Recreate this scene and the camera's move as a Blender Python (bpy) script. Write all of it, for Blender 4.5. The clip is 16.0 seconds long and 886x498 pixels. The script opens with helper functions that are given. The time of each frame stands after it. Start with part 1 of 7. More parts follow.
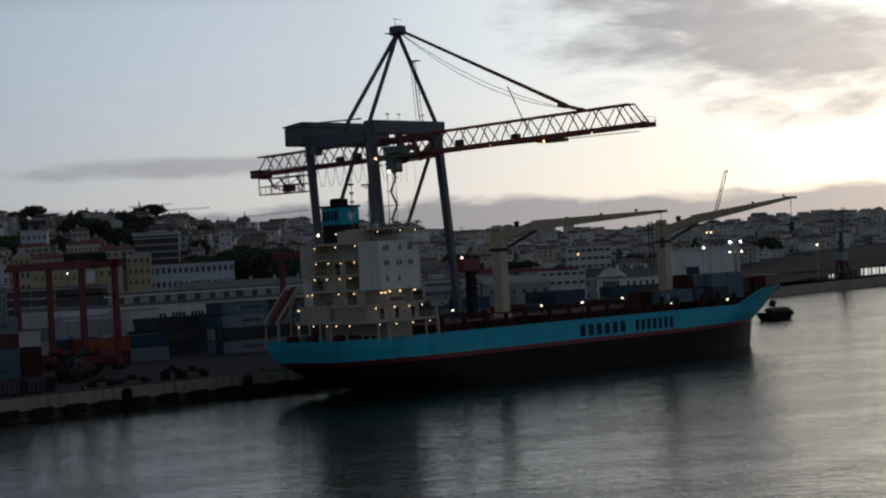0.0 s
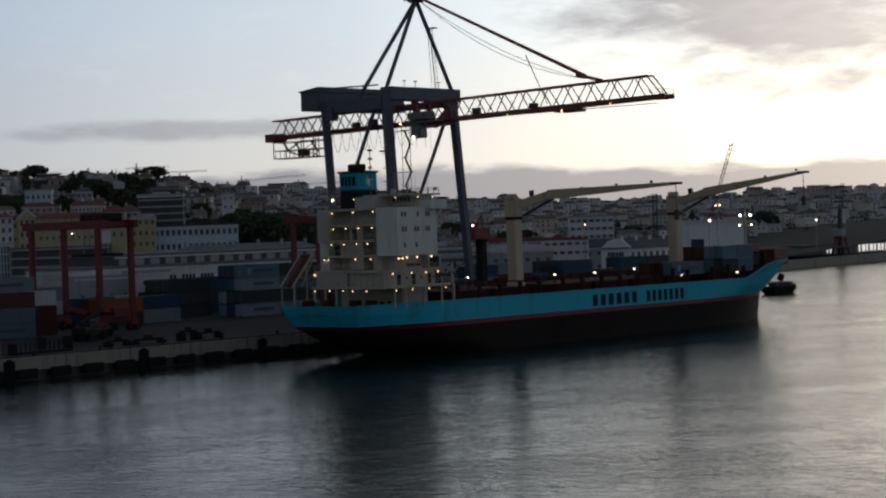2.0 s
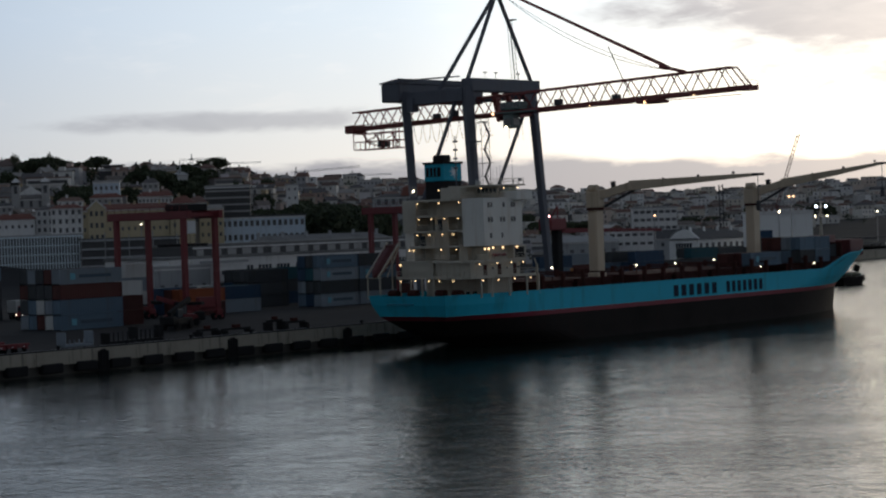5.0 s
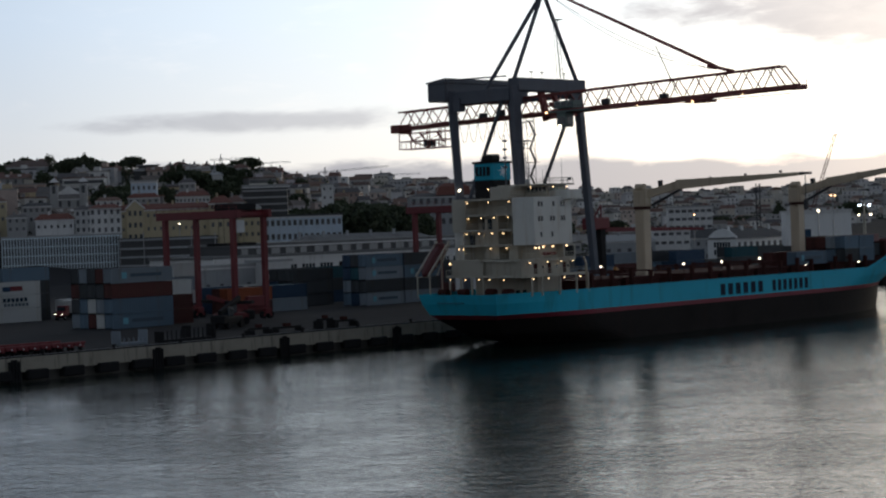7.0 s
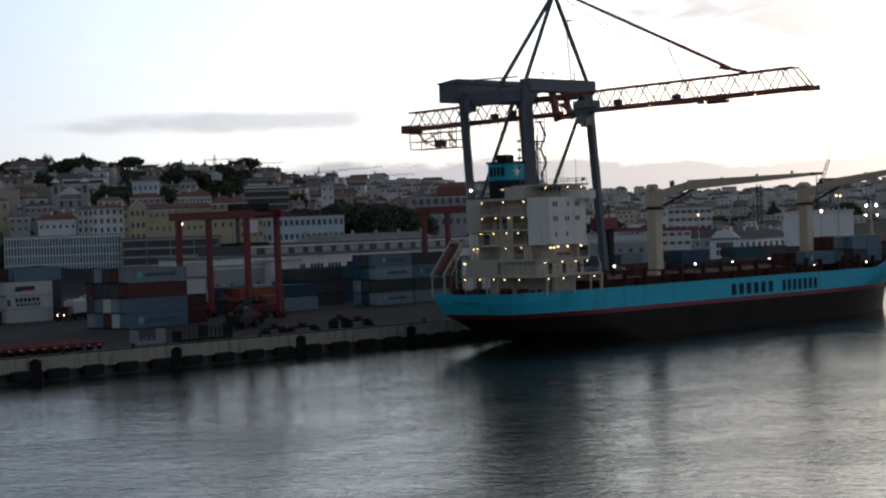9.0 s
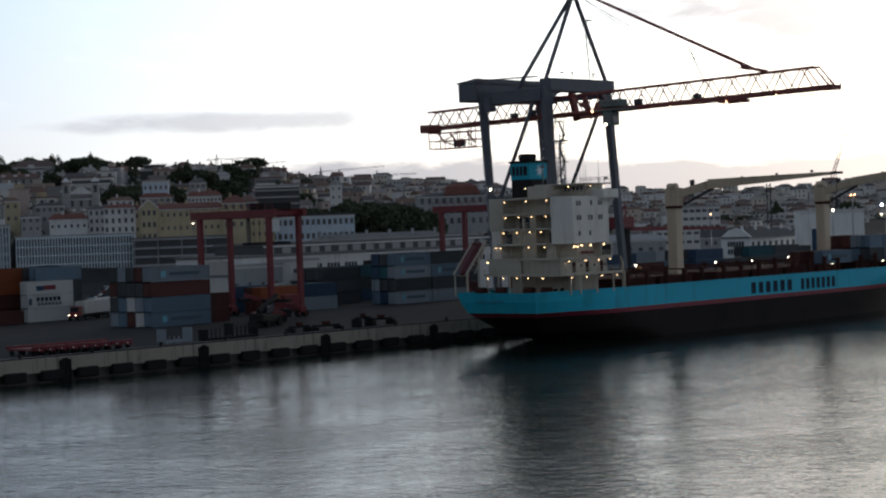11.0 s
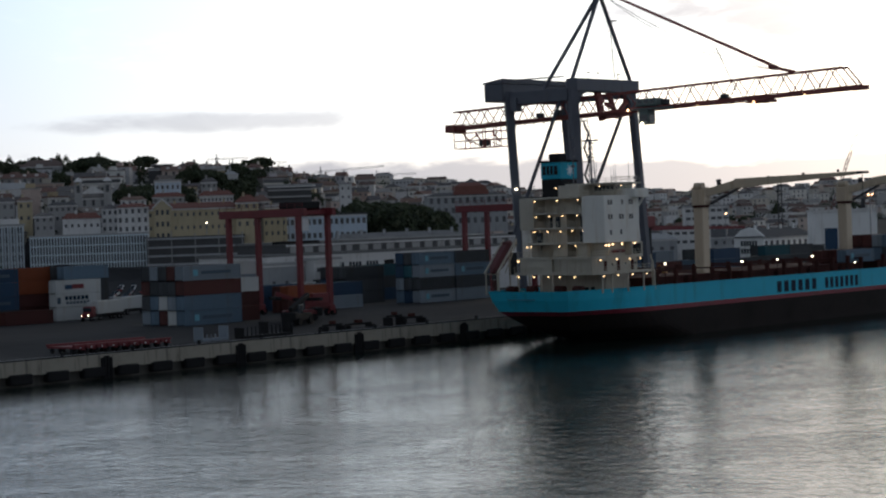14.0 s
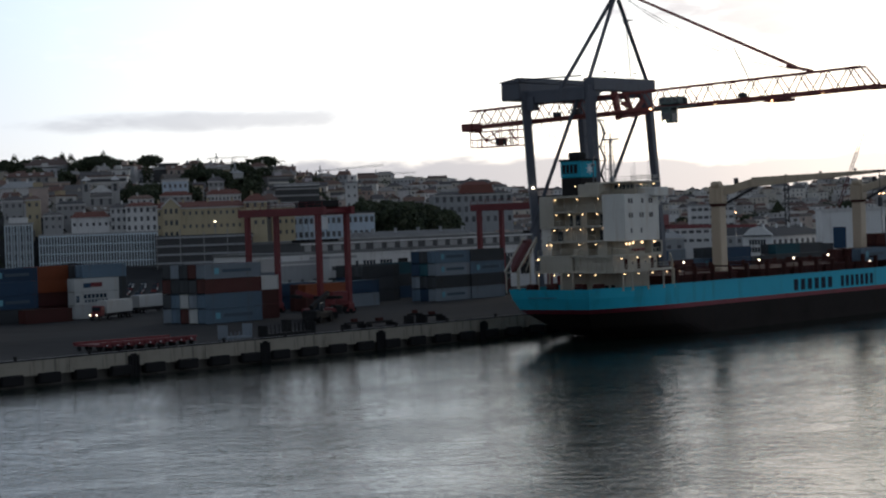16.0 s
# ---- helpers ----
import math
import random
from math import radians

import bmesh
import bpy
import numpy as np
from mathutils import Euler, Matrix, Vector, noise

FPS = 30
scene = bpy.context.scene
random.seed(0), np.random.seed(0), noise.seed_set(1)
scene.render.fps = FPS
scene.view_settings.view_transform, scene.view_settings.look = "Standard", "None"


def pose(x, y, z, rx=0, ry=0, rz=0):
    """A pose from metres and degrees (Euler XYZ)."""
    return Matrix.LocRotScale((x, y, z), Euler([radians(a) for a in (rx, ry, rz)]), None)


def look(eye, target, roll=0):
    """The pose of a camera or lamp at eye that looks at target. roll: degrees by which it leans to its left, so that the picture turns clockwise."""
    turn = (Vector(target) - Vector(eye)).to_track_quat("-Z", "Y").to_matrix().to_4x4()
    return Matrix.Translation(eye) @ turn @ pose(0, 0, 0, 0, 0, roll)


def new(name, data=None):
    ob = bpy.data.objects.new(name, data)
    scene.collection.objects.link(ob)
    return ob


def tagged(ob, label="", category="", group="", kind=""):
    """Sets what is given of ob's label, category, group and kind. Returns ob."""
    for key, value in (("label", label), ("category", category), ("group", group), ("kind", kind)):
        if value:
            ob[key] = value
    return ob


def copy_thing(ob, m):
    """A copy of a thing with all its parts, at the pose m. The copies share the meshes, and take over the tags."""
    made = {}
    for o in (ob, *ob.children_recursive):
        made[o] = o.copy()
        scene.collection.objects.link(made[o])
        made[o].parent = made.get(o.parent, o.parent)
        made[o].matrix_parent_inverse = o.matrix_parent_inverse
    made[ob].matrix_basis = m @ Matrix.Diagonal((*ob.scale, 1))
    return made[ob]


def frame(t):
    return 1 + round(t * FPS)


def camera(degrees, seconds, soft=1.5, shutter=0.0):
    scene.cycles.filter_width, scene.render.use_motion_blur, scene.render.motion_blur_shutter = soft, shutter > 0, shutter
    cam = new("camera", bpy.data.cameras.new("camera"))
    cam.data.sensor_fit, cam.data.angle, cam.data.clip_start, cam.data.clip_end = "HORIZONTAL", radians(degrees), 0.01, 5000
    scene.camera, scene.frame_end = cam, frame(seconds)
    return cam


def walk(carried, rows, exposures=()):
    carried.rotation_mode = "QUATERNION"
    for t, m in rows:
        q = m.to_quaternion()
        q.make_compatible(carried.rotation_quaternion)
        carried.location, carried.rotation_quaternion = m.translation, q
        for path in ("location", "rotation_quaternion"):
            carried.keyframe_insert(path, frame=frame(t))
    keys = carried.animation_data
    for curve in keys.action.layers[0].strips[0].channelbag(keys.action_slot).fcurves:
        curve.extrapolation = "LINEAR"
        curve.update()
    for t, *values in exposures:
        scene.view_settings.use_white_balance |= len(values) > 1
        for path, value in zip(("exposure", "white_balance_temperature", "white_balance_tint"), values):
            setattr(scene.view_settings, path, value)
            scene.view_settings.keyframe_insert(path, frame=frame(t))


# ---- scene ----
# camera: seconds, place, yaw, pitch, roll; x runs along the quay, y from the water to the land
cam = camera(25.0, 16.0, soft=2.2)
PATH = [
    (0.0, -0.27, 0.23, 22.93, -49.029, 0.400, 3.151),
    (0.5, -1.45, 0.91, 22.95, -49.081, -0.031, 2.791),
    (1.0, -2.63, 1.59, 22.96, -49.460, -0.314, 2.247),
    (1.5, -3.81, 2.27, 22.98, -49.397, -0.442, 2.110),
    (2.0, -4.99, 2.96, 22.99, -49.345, -0.531, 2.011),
    (2.5, -6.17, 3.65, 23.01, -50.814, -0.479, 2.059),
    (3.0, -7.35, 4.34, 23.03, -49.684, -0.596, 1.999),
    (3.5, -8.54, 5.03, 23.04, -48.967, -0.678, 2.022),
    (4.0, -9.73, 5.72, 23.06, -48.594, -0.706, 1.979),
    (6.5, -15.70, 9.21, 23.14, -47.614, -0.728, 2.045),
    (7.0, -16.90, 9.91, 23.15, -47.483, -0.719, 2.023),
    (7.5, -18.11, 10.61, 23.17, -47.719, -0.719, 2.032),
    (8.0, -19.31, 11.32, 23.18, -47.823, -0.718, 1.996),
    (8.5, -20.52, 12.02, 23.20, -47.804, -0.714, 1.997),
    (9.0, -21.73, 12.73, 23.22, -47.872, -0.715, 1.993),
    (11.5, -27.80, 16.30, 23.29, -48.071, -0.731, 2.019),
    (12.0, -29.02, 17.02, 23.31, -48.149, -0.734, 2.004),
    (12.5, -30.25, 17.74, 23.33, -48.202, -0.737, 2.013),
    (13.0, -31.47, 18.46, 23.34, -48.257, -0.737, 2.015),
    (13.5, -32.70, 19.19, 23.36, -48.325, -0.742, 2.010),
    (14.0, -33.93, 19.91, 23.37, -48.340, -0.738, 2.018),
    (14.5, -35.16, 20.64, 23.39, -48.780, -0.726, 1.979),
    (15.0, -36.39, 21.37, 23.40, -48.669, -0.737, 1.983),
    (15.5, -37.63, 22.10, 23.42, -48.476, -0.753, 1.996),
    (16.0, -38.86, 22.83, 23.44, -48.564, -0.772, 2.021),
]
EXPOSURES = [(0.0, -0.68, 6370, 10), (1.0, -0.64, 6370, 10), (2.0, -0.5, 6370, 10), (4.0, -0.3, 6430, 10), (6.5, -0.08, 6430, 10), (7.0, -0.02, 6430, 10), (8.0, 0.1, 6430, 10), (9.0, 0.24, 6430, 10), (16.0, 0.3, 6430, 10)]
walk(cam, [(t, pose(x, y, z, 90 + pitch, roll, yaw)) for t, x, y, z, yaw, pitch, roll in PATH], EXPOSURES)

# ---- sky, sun and exposure ----
SUN_AZ, SUN_EL = 75.0, 4.0
SUN = Vector((math.sin(radians(SUN_AZ)) * math.cos(radians(SUN_EL)), math.cos(radians(SUN_AZ)) * math.cos(radians(SUN_EL)), math.sin(radians(SUN_EL))))


class Nodes:
    """A short way to write node trees."""

    def __init__(self, tree):
        self.tree = tree
        tree.nodes.clear()

    def add(self, kind, **values):
        n = self.tree.nodes.new(kind)
        for k, v in values.items():
            setattr(n, k, v)
        return n

    def put(self, socket, value):
        if isinstance(value, bpy.types.NodeSocket):
            self.tree.links.new(value, socket)
        elif value is not None:
            socket.default_value = value

    def math(self, op, a, b=None, c=None, clamp=False):
        n = self.add("ShaderNodeMath", operation=op, use_clamp=clamp)
        for s, v in zip(n.inputs, (a, b, c)):
            self.put(s, v)
        return n.outputs[0]

    def vec(self, op, a, b=None):
        n = self.add("ShaderNodeVectorMath", operation=op)
        self.put(n.inputs[0], a)
        self.put(n.inputs[1], b)
        return n.outputs["Value"] if op == "DOT_PRODUCT" else n.outputs["Vector"]

    def ramp(self, fac, stops, mode="LINEAR"):
        n = self.add("ShaderNodeValToRGB")
        n.color_ramp.interpolation = mode
        e = n.color_ramp.elements
        while len(e) < len(stops):
            e.new(0.5)
        for el, (p, col) in zip(e, stops):
            el.position, el.color = p, (*col, 1) if len(col) == 3 else col
        self.put(n.inputs[0], fac)
        return n.outputs[0]

    def mix(self, fac, a, b, blend="MIX"):
        n = self.add("ShaderNodeMix", data_type="RGBA", blend_type=blend)
        self.put(n.inputs[0], fac)
        self.put(n.inputs[6], a if isinstance(a, bpy.types.NodeSocket) else (*a, 1))
        self.put(n.inputs[7], b if isinstance(b, bpy.types.NodeSocket) else (*b, 1))
        return n.outputs[2]

    def noise(self, vector, scale, detail=3.0, rough=0.5, distort=0.0):
        n = self.add("ShaderNodeTexNoise")
        self.put(n.inputs["Vector"], vector)
        for k, v in (("Scale", scale), ("Detail", detail), ("Roughness", rough), ("Distortion", distort)):
            n.inputs[k].default_value = v
        return n.outputs[0]

    def smooth(self, value, lo, hi):
        n = self.add("ShaderNodeMapRange", interpolation_type="SMOOTHSTEP")
        self.put(n.inputs[0], value)
        n.inputs[1].default_value, n.inputs[2].default_value = lo, hi
        return n.outputs[0]


def sky():
    world = bpy.data.worlds.new("dawn_sky")
    scene.world = world
    world.use_nodes = True
    n = Nodes(world.node_tree)
    way = n.vec("NORMALIZE", n.add("ShaderNodeTexCoord").outputs["Generated"])
    sep = n.add("ShaderNodeSeparateXYZ")
    n.put(sep.inputs[0], way)
    el = n.math("MULTIPLY", n.math("ARCSINE", sep.outputs[2]), 180 / math.pi)
    az = n.math("SUBTRACT", n.math("MULTIPLY", n.math("ARCTAN2", sep.outputs[0], sep.outputs[1]), 180 / math.pi), 48.5)
    toward = n.vec("DOT_PRODUCT", way, tuple(SUN))
    nish = n.add("ShaderNodeTexSky", sky_type="NISHITA", sun_disc=False, sun_elevation=radians(SUN_EL), sun_rotation=radians(SUN_AZ))
    # clear sky by height: cream near the ground, pale blue above
    up = n.math("DIVIDE", n.math("MAXIMUM", el, 0.0), 60.0)
    clear = n.ramp(up, [(0.0, (0.80, 0.75, 0.69)), (0.03, (0.87, 0.86, 0.83)), (0.10, (0.78, 0.87, 0.96)), (0.125, (0.76, 0.85, 0.94)), (0.17, (0.37, 0.405, 0.45)), (0.30, (0.225, 0.25, 0.28)), (1.0, (0.15, 0.18, 0.22))])
    glow = n.ramp(n.math("MULTIPLY_ADD", toward, 0.5, 0.5), [(0.0, (0.33, 0.355, 0.39)), (0.35, (0.64, 0.67, 0.73)), (0.6, (0.68, 0.70, 0.75)), (0.8, (0.68, 0.70, 0.75)), (0.885, (0.74, 0.79, 0.87)), (0.94, (1.12, 1.13, 1.13)), (0.972, (1.8, 1.69, 1.52)), (0.99, (3.1, 2.72, 2.2)), (1.0, (3.8, 3.2, 2.45))])
    base = n.mix(1.0, clear, glow, "MULTIPLY")
    base = n.mix(1.0, base, n.mix(1.0, nish.outputs[0], (0.012, 0.012, 0.012), "MULTIPLY"), "ADD")
    # clouds, stretched along the horizon
    flat = n.add("ShaderNodeCombineXYZ")
    n.put(flat.inputs[0], n.math("MULTIPLY", az, 0.085))
    n.put(flat.inputs[1], n.math("MULTIPLY", el, 0.30))
    wisp = n.noise(flat.outputs[0], 2.2, 5.0, 0.55, 0.3)
    fine = n.noise(flat.outputs[0], 6.0, 5.0, 0.6, 0.4)
    fray = n.math("SUBTRACT", n.math("MULTIPLY_ADD", fine, 0.5, n.math("MULTIPLY", wisp, 1.0)), 0.75)

    def patch(a, e, wa, we, tilt=0.0, soft=0.75):
        da = n.math("SUBTRACT", az, a)
        de = n.math("SUBTRACT", n.math("SUBTRACT", el, e), n.math("MULTIPLY", da, tilt))
        r = n.math("SQRT", n.math("ADD", n.math("POWER", n.math("DIVIDE", da, wa), 2.0), n.math("POWER", n.math("DIVIDE", de, we), 2.0)))
        return n.smooth(n.math("SUBTRACT", n.math("SUBTRACT", 1.0, r), n.math("MULTIPLY", fray, 1.6)), 0.0, soft)

    grey = n.math("MAXIMUM", patch(9.2, 6.0, 7.0, 3.0, -0.22), n.math("MULTIPLY", patch(-5.9, 3.12, 6.4, 0.42, 0.0), 0.62))
    veil = n.math("MULTIPLY", n.smooth(n.math("MULTIPLY_ADD", wisp, 0.8, n.math("MULTIPLY", fine, 0.2)), 0.5, 0.75), n.smooth(el, 7.0, 25.0))
    grey = n.math("MAXIMUM", grey, n.math("MULTIPLY", veil, 0.8))
    bank = n.math("SUBTRACT", 1.0, n.smooth(n.math("SUBTRACT", el, n.math("MULTIPLY_ADD", fray, 1.3, n.math("MULTIPLY", az, -0.012))), 1.55, 1.95))
    tint = n.mix(1.0, n.mix(0.35, glow, (1.0, 1.0, 1.0)), n.mix(fine, (0.28, 0.28, 0.32), (0.52, 0.50, 0.53)), "MULTIPLY")
    col = n.mix(n.math("MULTIPLY", grey, 0.85), base, tint)
    col = n.mix(n.math("MULTIPLY", bank, 0.82), col, n.mix(1.0, n.mix(0.55, glow, (1.0, 1.0, 1.0)), (0.37, 0.365, 0.405), "MULTIPLY"))
    pale = n.math("MULTIPLY", n.smooth(n.math("MULTIPLY_ADD", fine, 0.4, n.math("MULTIPLY", wisp, 0.6)), 0.52, 0.68), n.smooth(el, 2.2, 4.5))
    col = n.mix(n.math("MULTIPLY", pale, 0.35), col, n.mix(1.0, col, (1.25, 1.15, 1.08), "MULTIPLY"))
    bg = n.add("ShaderNodeBackground")
    n.put(bg.inputs[0], col)
    bg.inputs[1].default_value = 1.0
    n.put(n.add("ShaderNodeOutputWorld").inputs[0], bg.outputs[0])


sky()
sun = new("sun", bpy.data.lights.new("sun", "SUN"))
sun.data.energy, sun.data.angle, sun.data.color = 0.12, radians(25), (1.0, 0.82, 0.62)
sun.matrix_world = look(SUN * 100, (0, 0, 0))


# ---- materials ----
def mat(name, color, rough=0.7, metal=0.0, vary=0.25, scale=0.6, bump=0.0, stain=None, tone=0.0, spec=0.5):
    """A painted, stony or metal surface: fine grain, larger blotches, a tone that differs from piece to piece."""
    m = bpy.data.materials.new(name)
    m.use_nodes = True
    n = Nodes(m.node_tree)
    co = n.add("ShaderNodeTexCoord").outputs["Object"]
    big, small = n.noise(co, scale, 4.0, 0.55), n.noise(co, scale * 9, 5.0, 0.6)
    shade = n.math("ADD", n.math("MULTIPLY_ADD", big, 0.7, 0.15), n.math("MULTIPLY", small, 0.3))
    dark = tuple(c * (1 - vary) for c in color)
    light = tuple(min(1, c * (1 + vary)) for c in color)
    col = n.mix(n.smooth(shade, 0.3, 0.7), dark, light)
    if stain:
        st = n.add("ShaderNodeMapping")
        st.inputs["Scale"].default_value = (1.0, 1.0, 0.12)
        n.put(st.inputs[0], co)
        col = n.mix(n.math("MULTIPLY", n.smooth(n.noise(st.outputs[0], scale * 2.5, 5.0, 0.6), 0.52, 0.72), 0.6), col, stain)
    if tone:
        r = n.math("MULTIPLY_ADD", n.add("ShaderNodeObjectInfo").outputs["Random"], 2 * tone, 1 - tone)
        col = n.mix(1.0, col, n.ramp(n.math("MULTIPLY", r, 0.5), [(0, (0, 0, 0)), (1, (2, 2, 2))]), "MULTIPLY")
    p = n.add("ShaderNodeBsdfPrincipled")
    n.put(p.inputs["Base Color"], col)
    n.put(p.inputs["Roughness"], n.math("MULTIPLY_ADD", small, 0.25, rough - 0.12, clamp=True))
    p.inputs["Metallic"].default_value = metal
    p.inputs["Specular IOR Level"].default_value = spec
    if bump:
        b = n.add("ShaderNodeBump")
        b.inputs["Strength"].default_value, b.inputs["Distance"].default_value = bump, 0.05
        n.put(b.inputs["Height"], small)
        n.put(p.inputs["Normal"], b.outputs[0])
    n.put(n.add("ShaderNodeOutputMaterial").inputs[0], p.outputs[0])
    return m


def glowing(name, color, strength):
    m = bpy.data.materials.new(name)
    m.use_nodes = True
    n = Nodes(m.node_tree)
    e = n.add("ShaderNodeEmission")
    e.inputs[0].default_value, e.inputs[1].default_value = (*color, 1), strength
    n.put(n.add("ShaderNodeOutputMaterial").inputs[0], e.outputs[0])
    return m


def glass(name, color=(0.03, 0.04, 0.05)):
    m = bpy.data.materials.new(name)
    m.use_nodes = True
    n = Nodes(m.node_tree)
    p = n.add("ShaderNodeBsdfPrincipled")
    co = n.add("ShaderNodeTexCoord").outputs["Object"]
    n.put(p.inputs["Base Color"], n.mix(n.noise(co, 0.8), tuple(c * 0.6 for c in color), tuple(c * 1.5 for c in color)))
    p.inputs["Roughness"].default_value = 0.12
    n.put(n.add("ShaderNodeOutputMaterial").inputs[0], p.outputs[0])
    return m


def water_material():
    m = bpy.data.materials.new("harbour_water")
    m.use_nodes = True
    n = Nodes(m.node_tree)
    co = n.add("ShaderNodeTexCoord").outputs["Object"]

    def wave(scale, turn, stretch, detail, distort=0.0):
        mp = n.add("ShaderNodeMapping")
        mp.vector_type = "TEXTURE"
        mp.inputs["Rotation"].default_value = (0, 0, radians(turn))
        mp.inputs["Scale"].default_value = (1.0, 1.0 / stretch, 1.0)
        n.put(mp.inputs[0], co)
        return n.noise(mp.outputs[0], scale, detail, 0.55, distort)

    calm = n.smooth(wave(0.022, -25, 2.4, 4.0, 0.8), 0.38, 0.62)
    swell, ripple, chop = wave(0.12, 30, 1.3, 3.0, 0.4), wave(0.32, -62, 1.5, 3.0, 0.5), wave(1.2, 20, 1.15, 4.0, 0.2)
    height = n.math("ADD", n.math("MULTIPLY", swell, 0.66), n.math("ADD", n.math("MULTIPLY", ripple, 0.7), n.math("MULTIPLY", chop, 0.28)))
    b = n.add("ShaderNodeBump")
    b.inputs["Distance"].default_value = 1.0
    n.put(b.inputs["Strength"], n.math("MULTIPLY_ADD", calm, 0.11, 0.185))
    n.put(b.inputs["Height"], height)
    p = n.add("ShaderNodeBsdfPrincipled")
    n.put(p.inputs["Base Color"], n.mix(calm, (0.006, 0.013, 0.011), (0.011, 0.021, 0.018)))
    n.put(p.inputs["Roughness"], n.math("MULTIPLY_ADD", calm, 0.05, 0.06))
    p.inputs["IOR"].default_value = 1.333
    n.put(p.inputs["Normal"], b.outputs[0])
    n.put(n.add("ShaderNodeOutputMaterial").inputs[0], p.outputs[0])
    return m


M = {
    "water": water_material(),
    "asphalt": mat("yard_asphalt", (0.03, 0.03, 0.032), 0.92, 0, 0.4, 0.06, 0.2, None, 0, 0.15),
    "concrete": mat("quay_concrete", (0.225, 0.205, 0.17), 0.85, 0, 0.4, 0.25, 0.3, (0.05, 0.045, 0.04)),
    "wet_concrete": mat("wet_stained_concrete", (0.035, 0.032, 0.028), 0.6, 0, 0.5, 0.3, 0.3, (0.02, 0.02, 0.017)),
    "rubber": mat("black_rubber", (0.012, 0.012, 0.013), 0.85, 0, 0.3, 2, 0, None, 0, 0.2),
    "hull_blue": mat("light_blue_hull_paint", (0.025, 0.42, 0.585), 0.6, 0, 0.10, 0.15, 0.1, (0.03, 0.25, 0.34), 0, 0.2),
    "hull_red": mat("red_boot_paint", (0.17, 0.014, 0.028), 0.6, 0, 0.25, 0.2, 0.1, (0.13, 0.03, 0.03)),
    "hull_dark": mat("dark_antifouling", (0.014, 0.0115, 0.011), 0.8, 0, 0.45, 0.15, 0.1, (0.026, 0.016, 0.014), 0, 0.15),
    "deck": mat("red_brown_deck_paint", (0.05, 0.02, 0.018), 0.85, 0, 0.4, 0.4, 0.1, (0.03, 0.018, 0.015), 0, 0.08),
    "cream": mat("cream_ship_paint", (0.42, 0.39, 0.325), 0.5, 0, 0.14, 0.3, 0.05, (0.30, 0.22, 0.14)),
    "white": mat("white_ship_paint", (0.66, 0.65, 0.61), 0.5, 0, 0.08, 0.3, 0.05, (0.46, 0.38, 0.29)),
    "buff": mat("buff_crane_paint", (0.52, 0.425, 0.31), 0.5, 0, 0.10, 0.3, 0.05, (0.36, 0.27, 0.18)),
    "funnel_blue": mat("blue_funnel_paint", (0.02, 0.36, 0.50), 0.6, 0, 0.08, 0.3, 0, (0.03, 0.22, 0.3), 0, 0.2),
    "black": mat("black_paint", (0.012, 0.012, 0.013), 0.7, 0, 0.3, 0.5, 0, None, 0, 0.2),
    "text": mat("dark_lettering_paint", (0.006, 0.02, 0.04), 0.7, 0, 0.2, 0.8, 0, None, 0, 0.2),
    "emblem": mat("white_emblem_paint", (0.75, 0.78, 0.8), 0.6, 0, 0.1, 1.0),
    "crane_grey": mat("dark_grey_crane_paint", (0.085, 0.095, 0.12), 0.55, 0, 0.18, 0.25, 0.05, (0.07, 0.06, 0.06)),
    "crane_red": mat("red_crane_paint", (0.14, 0.014, 0.019), 0.55, 0, 0.2, 0.4, 0.05, (0.15, 0.03, 0.025)),
    "maroon": mat("dark_maroon_paint", (0.09, 0.016, 0.018), 0.5, 0, 0.15, 0.5),
    "boom_red": mat("rust_red_boom_paint", (0.20, 0.048, 0.042), 0.6, 0, 0.3, 0.6, 0.05, (0.08, 0.04, 0.04)),
    "cab": mat("grey_green_cabin_paint", (0.10, 0.14, 0.135), 0.5, 0, 0.2, 0.5),
    "steel": mat("galvanised_steel", (0.30, 0.30, 0.31), 0.45, 0.7, 0.2, 1.0),
    "rope": mat("steel_rope", (0.06, 0.06, 0.065), 0.6, 0.5, 0.2, 1.0),
    "pane": glass("dark_window_glass"),
    "lamp_warm": glowing("warm_lamp", (1.0, 0.66, 0.34), 3.0),
    "lamp_white": glowing("white_floodlight", (1.0, 0.84, 0.62), 7.0),
    "lamp_orange": glowing("orange_floodlight", (1.0, 0.55, 0.28), 6.0),
    "lamp_pink": glowing("pinkish_beacon", (1.0, 0.45, 0.45), 9.0),
    "lamp_blue": glowing("bluish_floodlight", (0.72, 0.8, 1.0), 10.0),
}


# ---- mesh helpers ----
def box(bm, x0, x1, y0, y1, z0, z1, m=None, slot=0):
    v = [bm.verts.new(p) for p in ((x0, y0, z0), (x1, y0, z0), (x1, y1, z0), (x0, y1, z0), (x0, y0, z1), (x1, y0, z1), (x1, y1, z1), (x0, y1, z1))]
    if m:
        for a in v:
            a.co = m @ a.co
    for f in ((3, 2, 1, 0), (4, 5, 6, 7), (0, 1, 5, 4), (1, 2, 6, 5), (2, 3, 7, 6), (3, 0, 4, 7)):
        bm.faces.new([v[i] for i in f]).material_index = slot
    return bm


